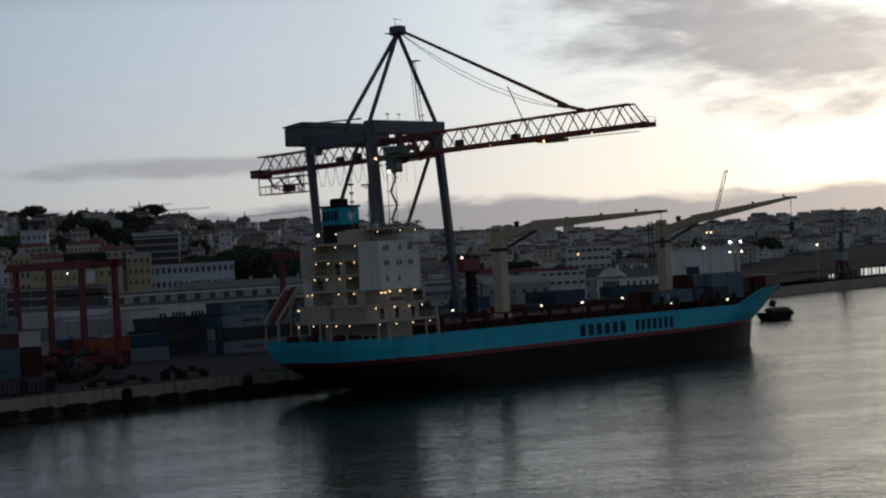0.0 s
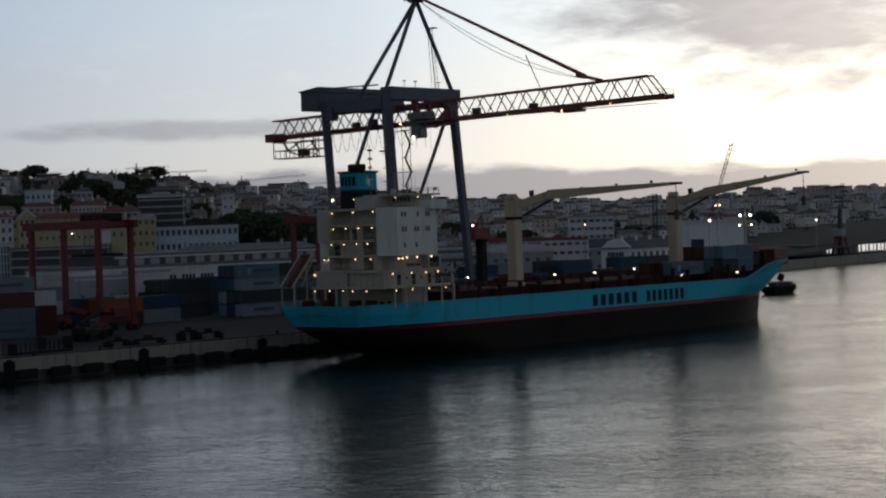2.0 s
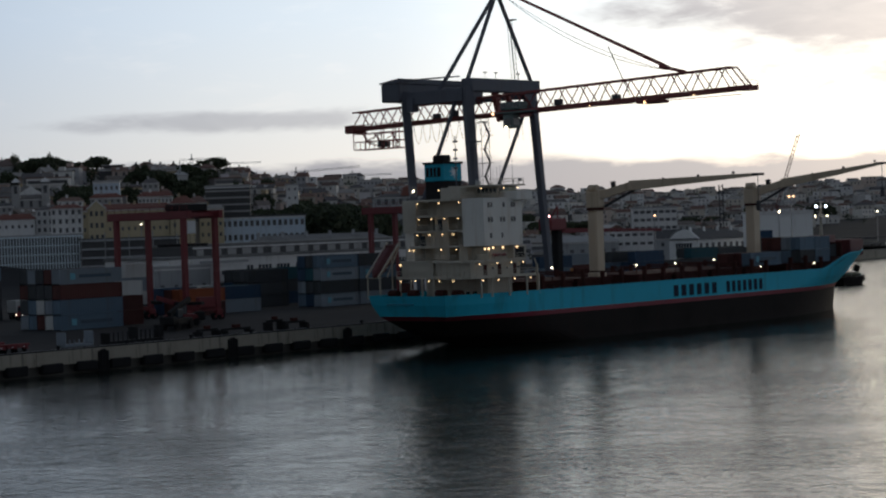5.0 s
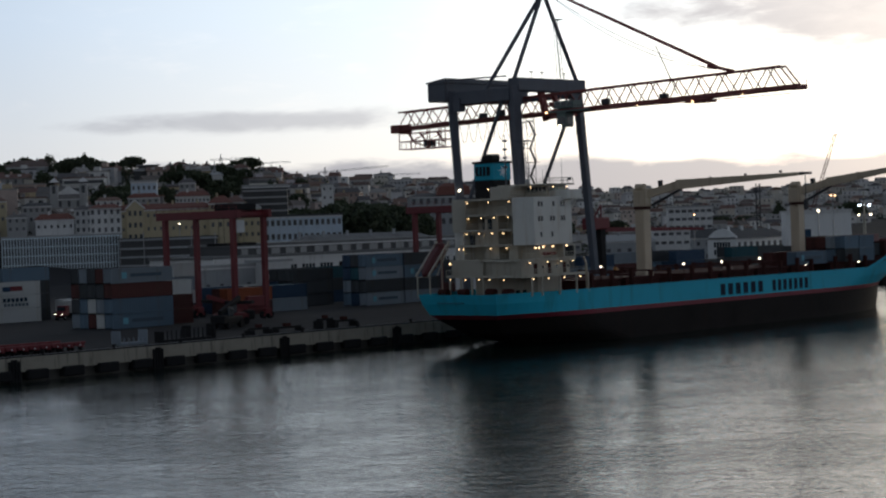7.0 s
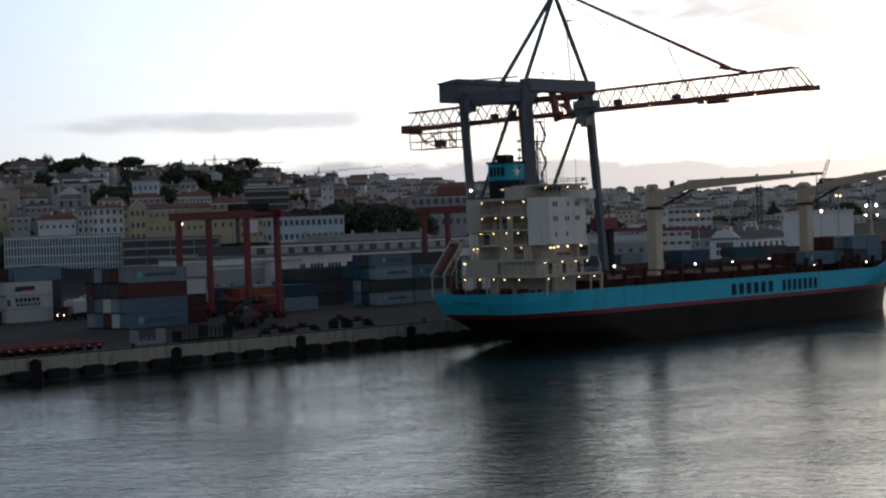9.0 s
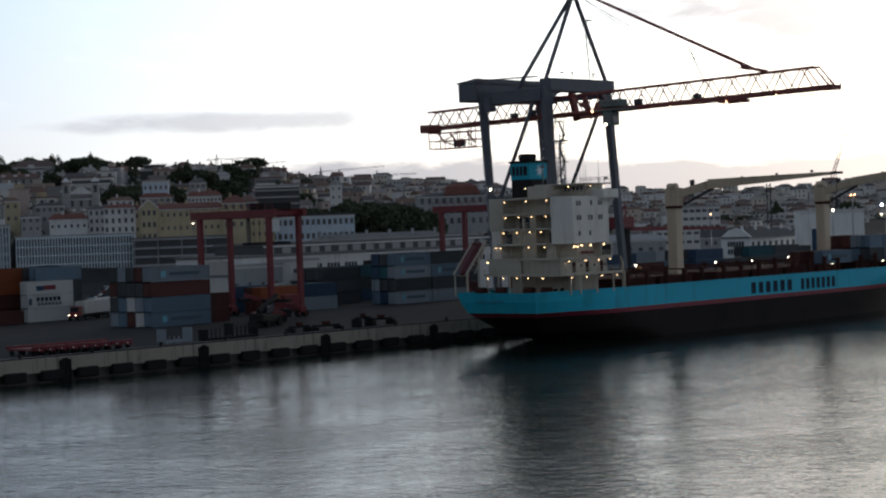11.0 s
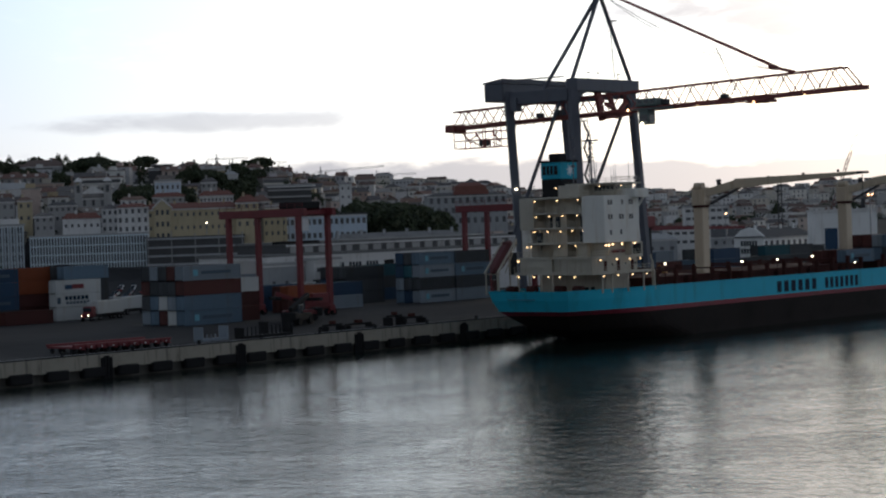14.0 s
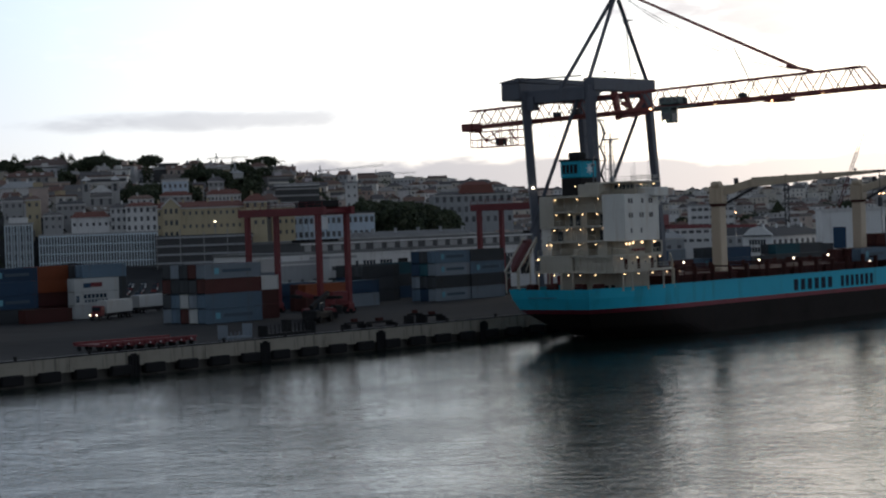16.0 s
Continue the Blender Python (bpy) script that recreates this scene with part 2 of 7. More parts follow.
def beam(bm, p, q, w, h=None, taper=1.0):
    """A bar of rectangular section from p to q; w across, h upright, both times taper at q."""
    p, q = Vector(p), Vector(q)
    h = w if h is None else h
    d = (q - p).normalized()
    side = d.cross(Vector((0, 0, 1)))
    side = Vector((1, 0, 0)) if side.length < 1e-4 else side.normalized()
    top = side.cross(d).normalized()
    v = []
    for c, k in ((p, 1.0), (q, taper)):
        for a, b in ((-1, -1), (1, -1), (1, 1), (-1, 1)):
            v.append(bm.verts.new(c + side * a * w / 2 * k + top * b * h / 2 * k))
    for f in ((3, 2, 1, 0), (4, 5, 6, 7), (0, 1, 5, 4), (1, 2, 6, 5), (2, 3, 7, 6), (3, 0, 4, 7)):
        bm.faces.new([v[i] for i in f])
    return bm


def tube(bm, p, q, r, n=8, r2=None):
    p, q = Vector(p), Vector(q)
    r2 = r if r2 is None else r2
    d = (q - p).normalized()
    s = d.cross(Vector((0, 0, 1)))
    s = Vector((1, 0, 0)) if s.length < 1e-4 else s.normalized()
    t = s.cross(d)
    ring = []
    for c, k in ((p, r), (q, r2)):
        ring.append([bm.verts.new(c + (s * math.cos(a) + t * math.sin(a)) * k) for a in (2 * math.pi * i / n for i in range(n))])
    for i in range(n):
        j = (i + 1) % n
        bm.faces.new((ring[0][i], ring[0][j], ring[1][j], ring[1][i]))
    bm.faces.new(ring[0][::-1])
    bm.faces.new(ring[1])
    return bm


def ball(bm, c, r, seg=8, rings=6):
    bmesh.ops.create_uvsphere(bm, u_segments=seg, v_segments=rings, radius=r, matrix=Matrix.Translation(c))
    return bm


def prism(bm, pts, z0, z1):
    lo = [bm.verts.new((x, y, z0)) for x, y in pts]
    hi = [bm.verts.new((x, y, z1)) for x, y in pts]
    for i in range(len(pts)):
        j = (i + 1) % len(pts)
        bm.faces.new((lo[i], lo[j], hi[j], hi[i]))
    bm.faces.new(lo[::-1])
    bm.faces.new(hi)
    return bm


def place_of(ob):
    p = Vector()
    while ob:
        p += ob.location
        ob = ob.parent
    return p


def part(name, bm, material, parent=None, label="", bevel=0.0, smooth=False):
    """Links a bmesh, drawn in world places, as one mesh object under a thing or part."""
    if bevel:
        bmesh.ops.bevel(bm, geom=list(bm.edges), offset=bevel, segments=1, affect="EDGES", clamp_overlap=True)
    if parent:
        bmesh.ops.translate(bm, verts=bm.verts, vec=-place_of(parent))
    bmesh.ops.recalc_face_normals(bm, faces=bm.faces)
    me = bpy.data.meshes.new(name)
    bm.to_mesh(me)
    bm.free()
    if smooth:
        for f in me.polygons:
            f.use_smooth = True
    for m in material if isinstance(material, (list, tuple)) else [material]:
        me.materials.append(m)
    ob = new(name, me)
    ob.parent = parent
    if label:
        ob["label"] = label
    return ob


def thing(name, at, label, category, group="", kind=""):
    ob = new(name)
    ob.location = at
    ob.empty_display_size = 1.0
    return tagged(ob, label, category, group, kind)


B = bmesh.new


# ---- water, land and quay ----
QUAY_Z, QUAY_Y = 4.0, 279.0
CORNER_X = 436.0


def shore(x):
    if x < CORNER_X:
        return QUAY_Y
    return QUAY_Y + (x - CORNER_X) * 0.85 if x < 640 else 452.4 + (x - 640) * 0.165


def ease(v, lo, hi):
    t = min(1.0, max(0.0, (v - lo) / (hi - lo)))
    return t * t * (3 - 2 * t)


def crest(a):
    """How far off the hilltop lies at a degrees from the lookout's middle line."""
    return 930 + 890 * ease(a, -8.0, 6.0)


def hill(x, y):
    """Height of the land: the flat yard, then the town's slopes."""
    dx, dy = x + 20, y - 12
    r = math.hypot(dx, dy)
    a = math.degrees(math.atan2(dx, dy)) - 48.5
    t = ease(a, -14.0, 9.0)
    start, end = 600 + 180 * t, crest(a)
    top = 33.0 + t
    k = ease(r, start, end)
    bumps = noise.noise((x * 0.004, y * 0.004, 1.3)) * 8 + noise.noise((x * 0.011, y * 0.011, 4.1)) * 3
    z = QUAY_Z + 1.2 * ease(y - shore(x), 12, 32) + k * (top + bumps)
    z += 13.0 * (1 - t) * ease(r, 672, 735)
    return z - max(0.0, r - end - 100) * 0.02


def build_ground():
    xs = [-700, -350] + list(range(-100, 420, 26)) + [CORNER_X] + list(range(460, 640, 20)) + [640] + list(range(680, 2200, 40)) + [2600, 3300]
    vs = [0, 12, 17, 22, 27, 32, 60, 100, 150] + list(range(190, 1500, 36)) + [1700, 2100, 2700, 3400]
    bm = B()
    grid = [[bm.verts.new((x, shore(x) + v, hill(x, shore(x) + v))) for v in vs] for x in xs]
    for i in range(len(xs) - 1):
        for j in range(len(vs) - 1):
            bm.faces.new((grid[i][j], grid[i + 1][j], grid[i + 1][j + 1], grid[i][j + 1]))
    tagged(part("ground", bm, M["asphalt"]), "dark worn asphalt container yard rising into town slopes", "ground", kind="structure")
    bm = B()
    s = 4800
    v = [bm.verts.new(p) for p in ((-s, -s, 0), (s, -s, 0), (s, s, 0), (-s, s, 0))]
    bm.faces.new(v)
    return tagged(part("water", bm, M["water"]), "dark rippled harbour water reflecting the dawn sky", "water", kind="structure")


def build_quay():
    q = tagged(new("quay_wall"), "weathered concrete quay wall with black fenders above the waterline", "quay", kind="structure")
    # the coping is cast in lengths with open joints
    length = 14.4
    first = part("coping", box(B(), -length / 2 + 0.03, length / 2 - 0.03, -0.9, 0.0, -2.35, 0.0), M["concrete"], q, "stained concrete coping beam", 0.06)
    first.location = (-107.0, QUAY_Y, QUAY_Z)
    for i in range(1, 38):
        c = first.copy()
        scene.collection.objects.link(c)
        c.location.x = -107.0 + i * length
    part("coping", box(B(), -700, -107 - length / 2, QUAY_Y - 0.9, QUAY_Y, 1.65, QUAY_Z), M["concrete"], q)
    part("lower_wall", box(B(), -700, CORNER_X, QUAY_Y - 0.1, QUAY_Y + 0.6, -3, 1.7), M["wet_concrete"], q, "dark wet wall below the coping")
    part("kerb", box(B(), -700, CORNER_X, QUAY_Y - 0.75, QUAY_Y - 0.35, QUAY_Z, QUAY_Z + 0.22), M["rubber"], q, "dark timber edge kerb")
    for xa, xb in ((CORNER_X, 640.0), (640.0, 3300.0)):
        ya, yb = shore(xa), shore(xb)
        part("far_wall", prism(B(), [(xa, ya - 1.0), (xb, yb - 1.0), (xb, yb + 0.3), (xa, ya + 0.3)], -3, QUAY_Z + 0.02), M["concrete"], q, "far quay wall of pale concrete")
    # rubber fenders hang below the coping, black against the water
    fender = part("fender", box(B(), -2.1, 2.1, -1.5, 0.0, -0.9, 0.75), M["rubber"], q, "black rubber fender", 0.18)
    fender.location = (-60.8, QUAY_Y - 0.1, 1.25)
    for i in range(1, 68):
        c = fender.copy()
        scene.collection.objects.link(c)
        c.location.x = -60.8 + i * 7.2
    # narrow timber fender piles that rise above the edge
    bm = B()
    for sx in (-0.9, -0.3, 0.3, 0.9):
        box(bm, sx - 0.22, sx + 0.22, -0.35, 0.0, -5.5, -0.1 - abs(sx) * 0.5)
    pile = part("fender_pile", bm, M["rubber"], q, "dark timber fender piles", 0.06)
    pile.location = (-64.4, QUAY_Y - 0.92, QUAY_Z)
    for i in range(1, 17):
        c = pile.copy()
        scene.collection.objects.link(c)
        c.location.x = -64.4 + i * 29.6
    for y, n in ((QUAY_Y + 2.2, "crane_rail"), (QUAY_Y + 20.2, "crane_rail")):
        part(n, box(B(), -300, CORNER_X - 5, y, y + 0.12, QUAY_Z + 0.0, QUAY_Z + 0.1), M["steel"], q)


WATER = build_ground()
build_quay()


# ---- the container ship ----
M["bridge_glass"] = glass("green_bridge_glass", (0.16, 0.22, 0.19))
M["faded_blue"] = mat("worn_dark_blue_lettering", (0.015, 0.16, 0.23), 0.7, 0, 0.3, 1.2)
DECK = 10.0


def hull_point(s, k):
    """A place on the hull's near side: s from stern 0 to stem 1, k the level from the keel up."""
    z, xs, xe, stern, full = HULL[k]
    x = xs + (xe - xs) * s
    run = min(1.0, s / 0.16)
    aft = stern + (1 - stern) * math.sin(run * math.pi / 2)
    t = max(0.0, (s - full) / (1 - full))
    fore = max(0.0, 1 - t ** 2.2)
    if k == len(HULL) - 1:
        z += 3.2 * min(1.0, max(0.0, (x - 380.0) / 11.0)) + max(0.0, x - 391) * 0.015
    return Vector((x, 12.5 * min(aft, 1.0) * fore, z))


HULL = [(-2.5, 276, 403, 0.02, 0.62), (0.0, 270, 404, 0.10, 0.66), (2.4, 262, 404.6, 0.38, 0.68), (5.3, 257.6, 405.2, 0.58, 0.70), (6.15, 256.6, 406.0, 0.66, 0.72), (8.2, 255.5, 409.6, 0.73, 0.76), (DECK, 255, 416.7, 0.76, 0.80)]
SHIP_Y = 256.5


def hull_band(k0, k1, name, material, ship, label):
    bm = B()
    n = 64
    for side in (-1, 1):
        rows = []
        for k in range(k0, k1 + 1):
            rows.append([bm.verts.new((p.x, SHIP_Y + side * p.y, p.z)) for p in (hull_point(i / n, k) for i in range(n + 1))])
        for a, b in zip(rows, rows[1:]):
            for i in range(n):
                bm.faces.new((a[i], a[i + 1], b[i + 1], b[i]))
        if side == -1:
            near = [r[0] for r in rows]
        else:
            far = [r[0] for r in rows]
    for i in range(len(near) - 1):
        bm.faces.new((near[i], far[i], far[i + 1], near[i + 1]))
    bmesh.ops.remove_doubles(bm, verts=bm.verts, dist=0.001)
    ob = part(name, bm, material, ship, label)
    return ob


def railing(parent, pts, height=1.05, gap=2.2, r=0.035):
    """A pipe rail with two bars and posts along a line of points."""
    bm = B()
    for p, q in zip(pts, pts[1:]):
        p, q = Vector(p), Vector(q)
        for h in (height, height * 0.55):
            beam(bm, p + Vector((0, 0, h)), q + Vector((0, 0, h)), r * 2)
        n = max(1, int((q - p).length / gap))
        for i in range(n + 1):
            a = p.lerp(q, i / n)
            beam(bm, a, a + Vector((0, 0, height)), r * 2)
    return part("railing", bm, M["cream"], parent)


def ship_lamp(parent, x, y, z, size=0.13, m="lamp_warm"):
    lamp = part("deck_lamp", box(B(), x - 0.16, x + 0.16, y - 0.16, y + 0.16, z + size * 0.7, z + size * 0.7 + 0.12), M["steel"], parent)
    part("bulb", ball(B(), (x, y, z), size), M[m], lamp, "glowing lamp bulb")


def build_ship():
    ship = thing("container_ship", (330, SHIP_Y, 0), "moored feeder container ship with light blue hull and cream superstructure", "ship")
    hull_band(4, 6, "hull_side", M["hull_blue"], ship, "light blue painted topsides")
    hull_band(3, 4, "boot_stripe", M["hull_red"], ship, "red boot stripe")
    hull_band(0, 3, "bottom", M["hull_dark"], ship, "dark antifouling below the stripe")
    # main deck, a little below the rail
    bm = B()
    n = 48
    a = [bm.verts.new((p.x + 0.1, SHIP_Y - p.y + 0.15, min(p.z, 13.2) - 0.9)) for p in (hull_point(i / n * 0.985, 6) for i in range(n + 1))]
    b = [bm.verts.new((p.x + 0.1, SHIP_Y + p.y - 0.15, min(p.z, 13.2) - 0.9)) for p in (hull_point(i / n * 0.985, 6) for i in range(n + 1))]
    for i in range(n):
        bm.faces.new((a[i], a[i + 1], b[i + 1], b[i]))
    part("main_deck", bm, M["deck"], ship, "red-brown painted deck")
    # rail cap along the hull's edge
    bm = B()
    for side in (-1, 1):
        pts = [hull_point(i / 48, 6) for i in range(49)]
        for p, q in zip(pts, pts[1:]):
            if (q - p).length > 0.01:
                beam(bm, (p.x, SHIP_Y + side * p.y, p.z), (q.x, SHIP_Y + side * q.y, q.z), 0.22, 0.14)
    part("rail_cap", bm, M["hull_blue"], ship)
    # two words on the side as plain bars
    for x0, x1, count in ((321.5, 338.0, 6), (340.6, 355.2, 7)):
        w = (x1 - x0) / count
        for i in range(count):
            xa = x0 + i * w
            part("name_bar", box(B(), xa, xa + w * 0.60, 243.955, 244.02, 6.6, 8.9), M["text"], ship, "dark lettering bar")
    part("stern_name_bar", box(B(), 255.1, 255.6, 255.0, 261.5, 8.3, 8.6), M["faded_blue"], ship, "dark stern lettering bar")
    build_accommodation(ship)
    build_cargo_deck(ship)
    for x in (309.3, 366.8):
        build_deck_crane(ship, x)


def build_accommodation(ship):
    h = part("accommodation", box(B(), 268.4, 273.6, 246.5, 266.0, 13.2, 27.4), M["cream"], ship, "cream painted steel accommodation block", 0.08)
    # tall side block with windows
    blk = part("stair_block", box(B(), 263.5, 274.5, 244.4, 249.6, 18.7, 27.5), M["white"], h, "white windowed block", 0.06)
    part("far_block", box(B(), 265.4, 273.9, 263.6, 265.9, 16.1, 27.4), M["white"], h, "", 0.06)
    for x, z, w in ((264.95, 26.2, 0.5), (265.75, 26.2, 0.5), (269.2, 26.2, 0.5), (271.5, 26.2, 0.5), (272.2, 26.2, 0.5), (264.95, 23.5, 0.5), (265.75, 23.5, 0.5), (268.4, 23.5, 0.5), (269.2, 23.5, 0.5), (271.5, 23.5, 0.5), (272.2, 23.5, 0.5), (265.4, 20.6, 0.45), (268.6, 20.6, 0.45)):
        part("window", box(B(), x - w / 2, x + w / 2, 244.33, 244.5, z - 0.45, z + 0.45), M["pane"], h, "small dark window")
    # galleries on the after face
    for z, y0, y1, x0 in ((27.4, 246.0, 266.0, 265.2), (24.5, 249.6, 263.6, 264.4), (21.6, 249.6, 265.2, 264.4), (18.75, 249.6, 263.6, 264.2)):
        part("gallery_deck", box(B(), x0, 274.2, y0, y1, z - 0.12, z + 0.12), M["cream"], h)
        part("deck_edge", box(B(), x0 - 0.06, x0 + 0.06, y0, y1, z - 0.2, z + 0.22), M["cream"], h)
        if z < 27:
            railing(h, [(x0 + 0.1, y1 - 0.1, z + 0.14), (x0 + 0.1, y0 + 0.1, z + 0.14)])
    # the two wide lower decks have a cut corner astern
    for z, x1, y1 in ((16.0, 274.6, 264.6), (13.1, 277.4, 265.6)):
        pts = [(x1, 244.0), (260.6, 244.0), (259.4, 244.5), (258.9, 245.6), (259.3, 250.0), (262.4, 256.2), (262.4, y1), (x1, y1)]
        part("gallery_deck", prism(B(), pts, z - 0.12, z + 0.12), M["cream"], h)
        bm = B()
        for p, q in zip(pts[:-1], pts[1:-1]):
            beam(bm, (*p, z), (*q, z), 0.12, 0.5)
        part("deck_edge", bm, M["cream"], h, "cream deck edge plating")
        railing(h, [(px, py, z + 0.15) for px, py in pts[:-1]])
    # wall pieces between galleries give the recesses seen from astern
    for y0, y1, z0, z1, x0 in ((262.4, 265.9, 21.7, 27.3, 264.9), (255.0, 258.4, 16.2, 24.3, 265.7), (250.0, 252.2, 13.3, 18.6, 265.2), (258.6, 262.0, 18.8, 21.4, 265.9), (256.4, 264.4, 13.2, 15.9, 262.6)):
        part("wall_panel", box(B(), x0, 268.6, y0, y1, z0, z1), M["cream"], h, "", 0.05)
    for y, z in ((260.6, 22.9), (257.0, 22.9), (261.6, 19.9), (253.2, 22.9), (253.4, 19.9), (251.2, 17.3), (263.8, 25.8)):
        part("door", box(B(), 265.5 if 255 < y < 258.4 or 258.6 < y < 262 and z < 21 else 268.25, 268.55, y - 0.5, y + 0.5, z - 1.1, z + 0.95), M["pane"], h, "dark doorway")
    # lower side house, set in behind the wide decks
    part("lower_house", box(B(), 269.4, 276.5, 249.0, 264.5, 9.2, 13.1), M["cream"], h, "", 0.05)
    part("boat_deck_house", box(B(), 266.4, 274.2, 245.8, 250.2, 16.1, 18.7), M["cream"], h, "", 0.05)
    part("curved_bulwark", prism(B(), [(274.0, 244.9), (261.2, 244.9), (260.3, 245.3), (260.0, 246.2), (260.4, 250.0), (263.2, 256.4), (274.0, 256.4)], 13.2, 15.9), M["cream"], h, "cream wall with a rounded corner")
    for x in (262.0, 265.0, 270.0, 275.0, 278.5):
        part("deck_post", tube(B(), (x, 244.2, 9.4), (x, 244.2, 13.1), 0.18), M["cream"], h)
    for y in (256.4, 259.2, 262.0, 264.8):
        part("deck_post", tube(B(), (262.5, y, 9.2), (262.5, y, 13.1), 0.2), M["cream"], h)
    # dark opening with a ventilator forward on the side
    part("vent_house", box(B(), 271.6, 275.2, 244.3, 247.0, 16.2, 18.6), M["cream"], h, "", 0.05)
    part("vent_opening", box(B(), 272.0, 274.6, 244.22, 244.5, 16.4, 18.3), M["black"], h, "dark ventilation opening")
    for x in (266.3, 267.6, 268.7):
        part("life_raft", tube(B(), (x, 244.8, 17.0), (x + 1.0, 244.8, 17.0), 0.35, 10), M["crane_red"], h, "red life raft canister")
    # wheelhouse, wings and the monkey deck
    w = part("wheelhouse", box(B(), 271.0, 276.6, 247.3, 257.0, 27.5, 29.7), M["cream"], ship, "cream wheelhouse with a long roof", 0.08)
    part("bridge_wing", box(B(), 271.6, 276.2, 243.2, 247.6, 27.0, 28.7), M["white"], w, "white bridge wing", 0.08)
    part("wing_strut", beam(B(), (274.6, 245.0, 24.9), (275.2, 243.8, 27.0), 0.4), M["white"], w)
    part("roof", box(B(), 268.4, 277.6, 246.0, 257.2, 29.7, 30.0), M["cream"], w)
    part("stair_house", box(B(), 266.6, 271.0, 252.6, 257.6, 27.5, 29.7), M["cream"], w, "", 0.08)
    for i in range(7):
        part("bridge_window", box(B(), 271.2 + i * 0.76, 271.8 + i * 0.76, 247.22, 247.34, 28.5, 29.4), M["pane"], w, "bridge window")
    for i in range(5):
        part("bridge_window", box(B(), 270.92, 271.04, 247.6 + i * 0.95, 248.3 + i * 0.95, 28.5, 29.4), M["pane"], w, "bridge window")
    railing(w, [(265.4, 252.0, 27.55), (265.4, 246.2, 27.55), (271.4, 246.2, 27.55)])
    for x, y in ((268.6, 249.2), (266.8, 254.4), (271.5, 246.2), (275.6, 246.2), (268.2, 259.4)):
        ship_lamp(w, x, y, 29.35)
    part("bridge_screen", box(B(), 272.2, 276.4, 247.16, 247.24, 28.3, 29.55), M["bridge_glass"], w, "pale green bridge glass")
    for x in (273.2, 274.3, 275.4):
        part("screen_post", box(B(), x - 0.06, x + 0.06, 247.1, 247.16, 28.2, 29.65), M["cream"], w)
    railing(w, [(268.6, 246.2, 30.0), (277.4, 246.2, 30.0), (277.4, 257.0, 30.0)])
    part("searchlight", tube(B(), (276.8, 247.0, 30.9), (277.3, 246.6, 30.9), 0.28, 10), M["steel"], w)
    part("search_post", tube(B(), (276.9, 247.0, 30.0), (276.9, 247.0, 30.8), 0.07, 6), M["steel"], w)
    # radar mast: lattice with platforms
    mx, my = 270.4, 252.3
    m = part("radar_mast", tube(B(), (mx, my, 29.8), (mx, my, 39.4), 0.2, 8, 0.12), M["crane_grey"], ship, "slender lattice radar mast")
    for z, r in ((32.4, 0.7), (34.9, 0.7), (37.6, 0.8)):
        part("platform", box(B(), mx - r, mx + r, my - r, my + r, z, z + 0.12), M["crane_grey"], m)
    part("radar_bar", box(B(), mx - 0.3, mx + 0.3, my - 1.8, my + 1.8, 38.0, 38.3), M["crane_grey"], m)
    bm = B()
    for sx, sy in ((-0.5, -0.5), (0.5, -0.5), (0, 0.6)):
        beam(bm, (mx + sx, my + sy, 29.8), (mx + sx * 0.4, my + sy * 0.4, 38.0), 0.12)
    for i in range(6):
        z = 30.4 + i * 1.2
        k = 1.0 - (z - 29.8) / 11
        beam(bm, (mx - 0.5 * k, my - 0.5 * k, z), (mx + 0.5 * k, my - 0.5 * k, z + 0.6), 0.07)
        beam(bm, (mx - 0.5 * k, my - 0.5 * k, z + 0.6), (mx, my + 0.5 * k, z), 0.07)
    part("lattice_frame", bm, M["crane_grey"], m)
    sm = part("signal_mast", tube(B(), (268.9, 255.5, 29.7), (268.9, 255.5, 39.4), 0.13, 8, 0.07), M["crane_grey"], ship, "thin signal mast with small lamps")
    for z, r in ((33.2, 0.45), (35.0, 0.4), (36.6, 0.45), (38.2, 0.5)):
        part("signal_lamp", tube(B(), (268.9, 255.5, z), (268.9, 255.5, z + 0.35), r, 8), M["crane_grey"], sm)
    for x, y, hgt in ((275.4, 247.2, 5.0), (273.0, 249.0, 3.5), (276.3, 251.0, 4.0), (270.0, 247.4, 3.0), (276.5, 256.0, 4.5), (271.0, 251.5, 4.2)):
        part("aerial", tube(B(), (x, y, 29.8), (x, y, 29.8 + hgt), 0.05, 6, 0.03), M["steel"], w)
    part("satellite_dome", ball(B(), (275.0, 255.5, 30.6), 0.6, 12, 8), M["white"], w, "white satellite dome", 0, True)
    # funnel
    f = part("funnel", box(B(), 268.5, 273.7, 258.4, 263.1, 27.4, 31.1), M["black"], ship, "black lower funnel casing", 0.15)
    part("funnel_top", box(B(), 268.4, 273.8, 258.3, 263.2, 31.1, 34.4), M["funnel_blue"], f, "blue funnel band", 0.18)
    part("funnel_rim", box(B(), 268.25, 273.95, 258.15, 263.35, 34.35, 34.75), M["black"], f)
    part("exhaust_casing", box(B(), 269.6, 272.4, 259.6, 262.2, 34.7, 36.1), M["black"], f, "black exhaust casing", 0.3)
    part("louvre_frame", box(B(), 268.30, 268.45, 258.95, 262.55, 31.95, 33.7), M["black"], f, "dark louvre recess")
    for y in (259.85, 260.75, 261.65):
        part("louvre_post", box(B(), 268.24, 268.4, y - 0.09, y + 0.09, 32.0, 33.65), M["funnel_blue"], f)
    e = part("emblem", tube(B(), (271.4, 258.24, 32.8), (271.4, 258.3, 32.8), 0.5, 14), M["emblem"], f, "plain white emblem shape")
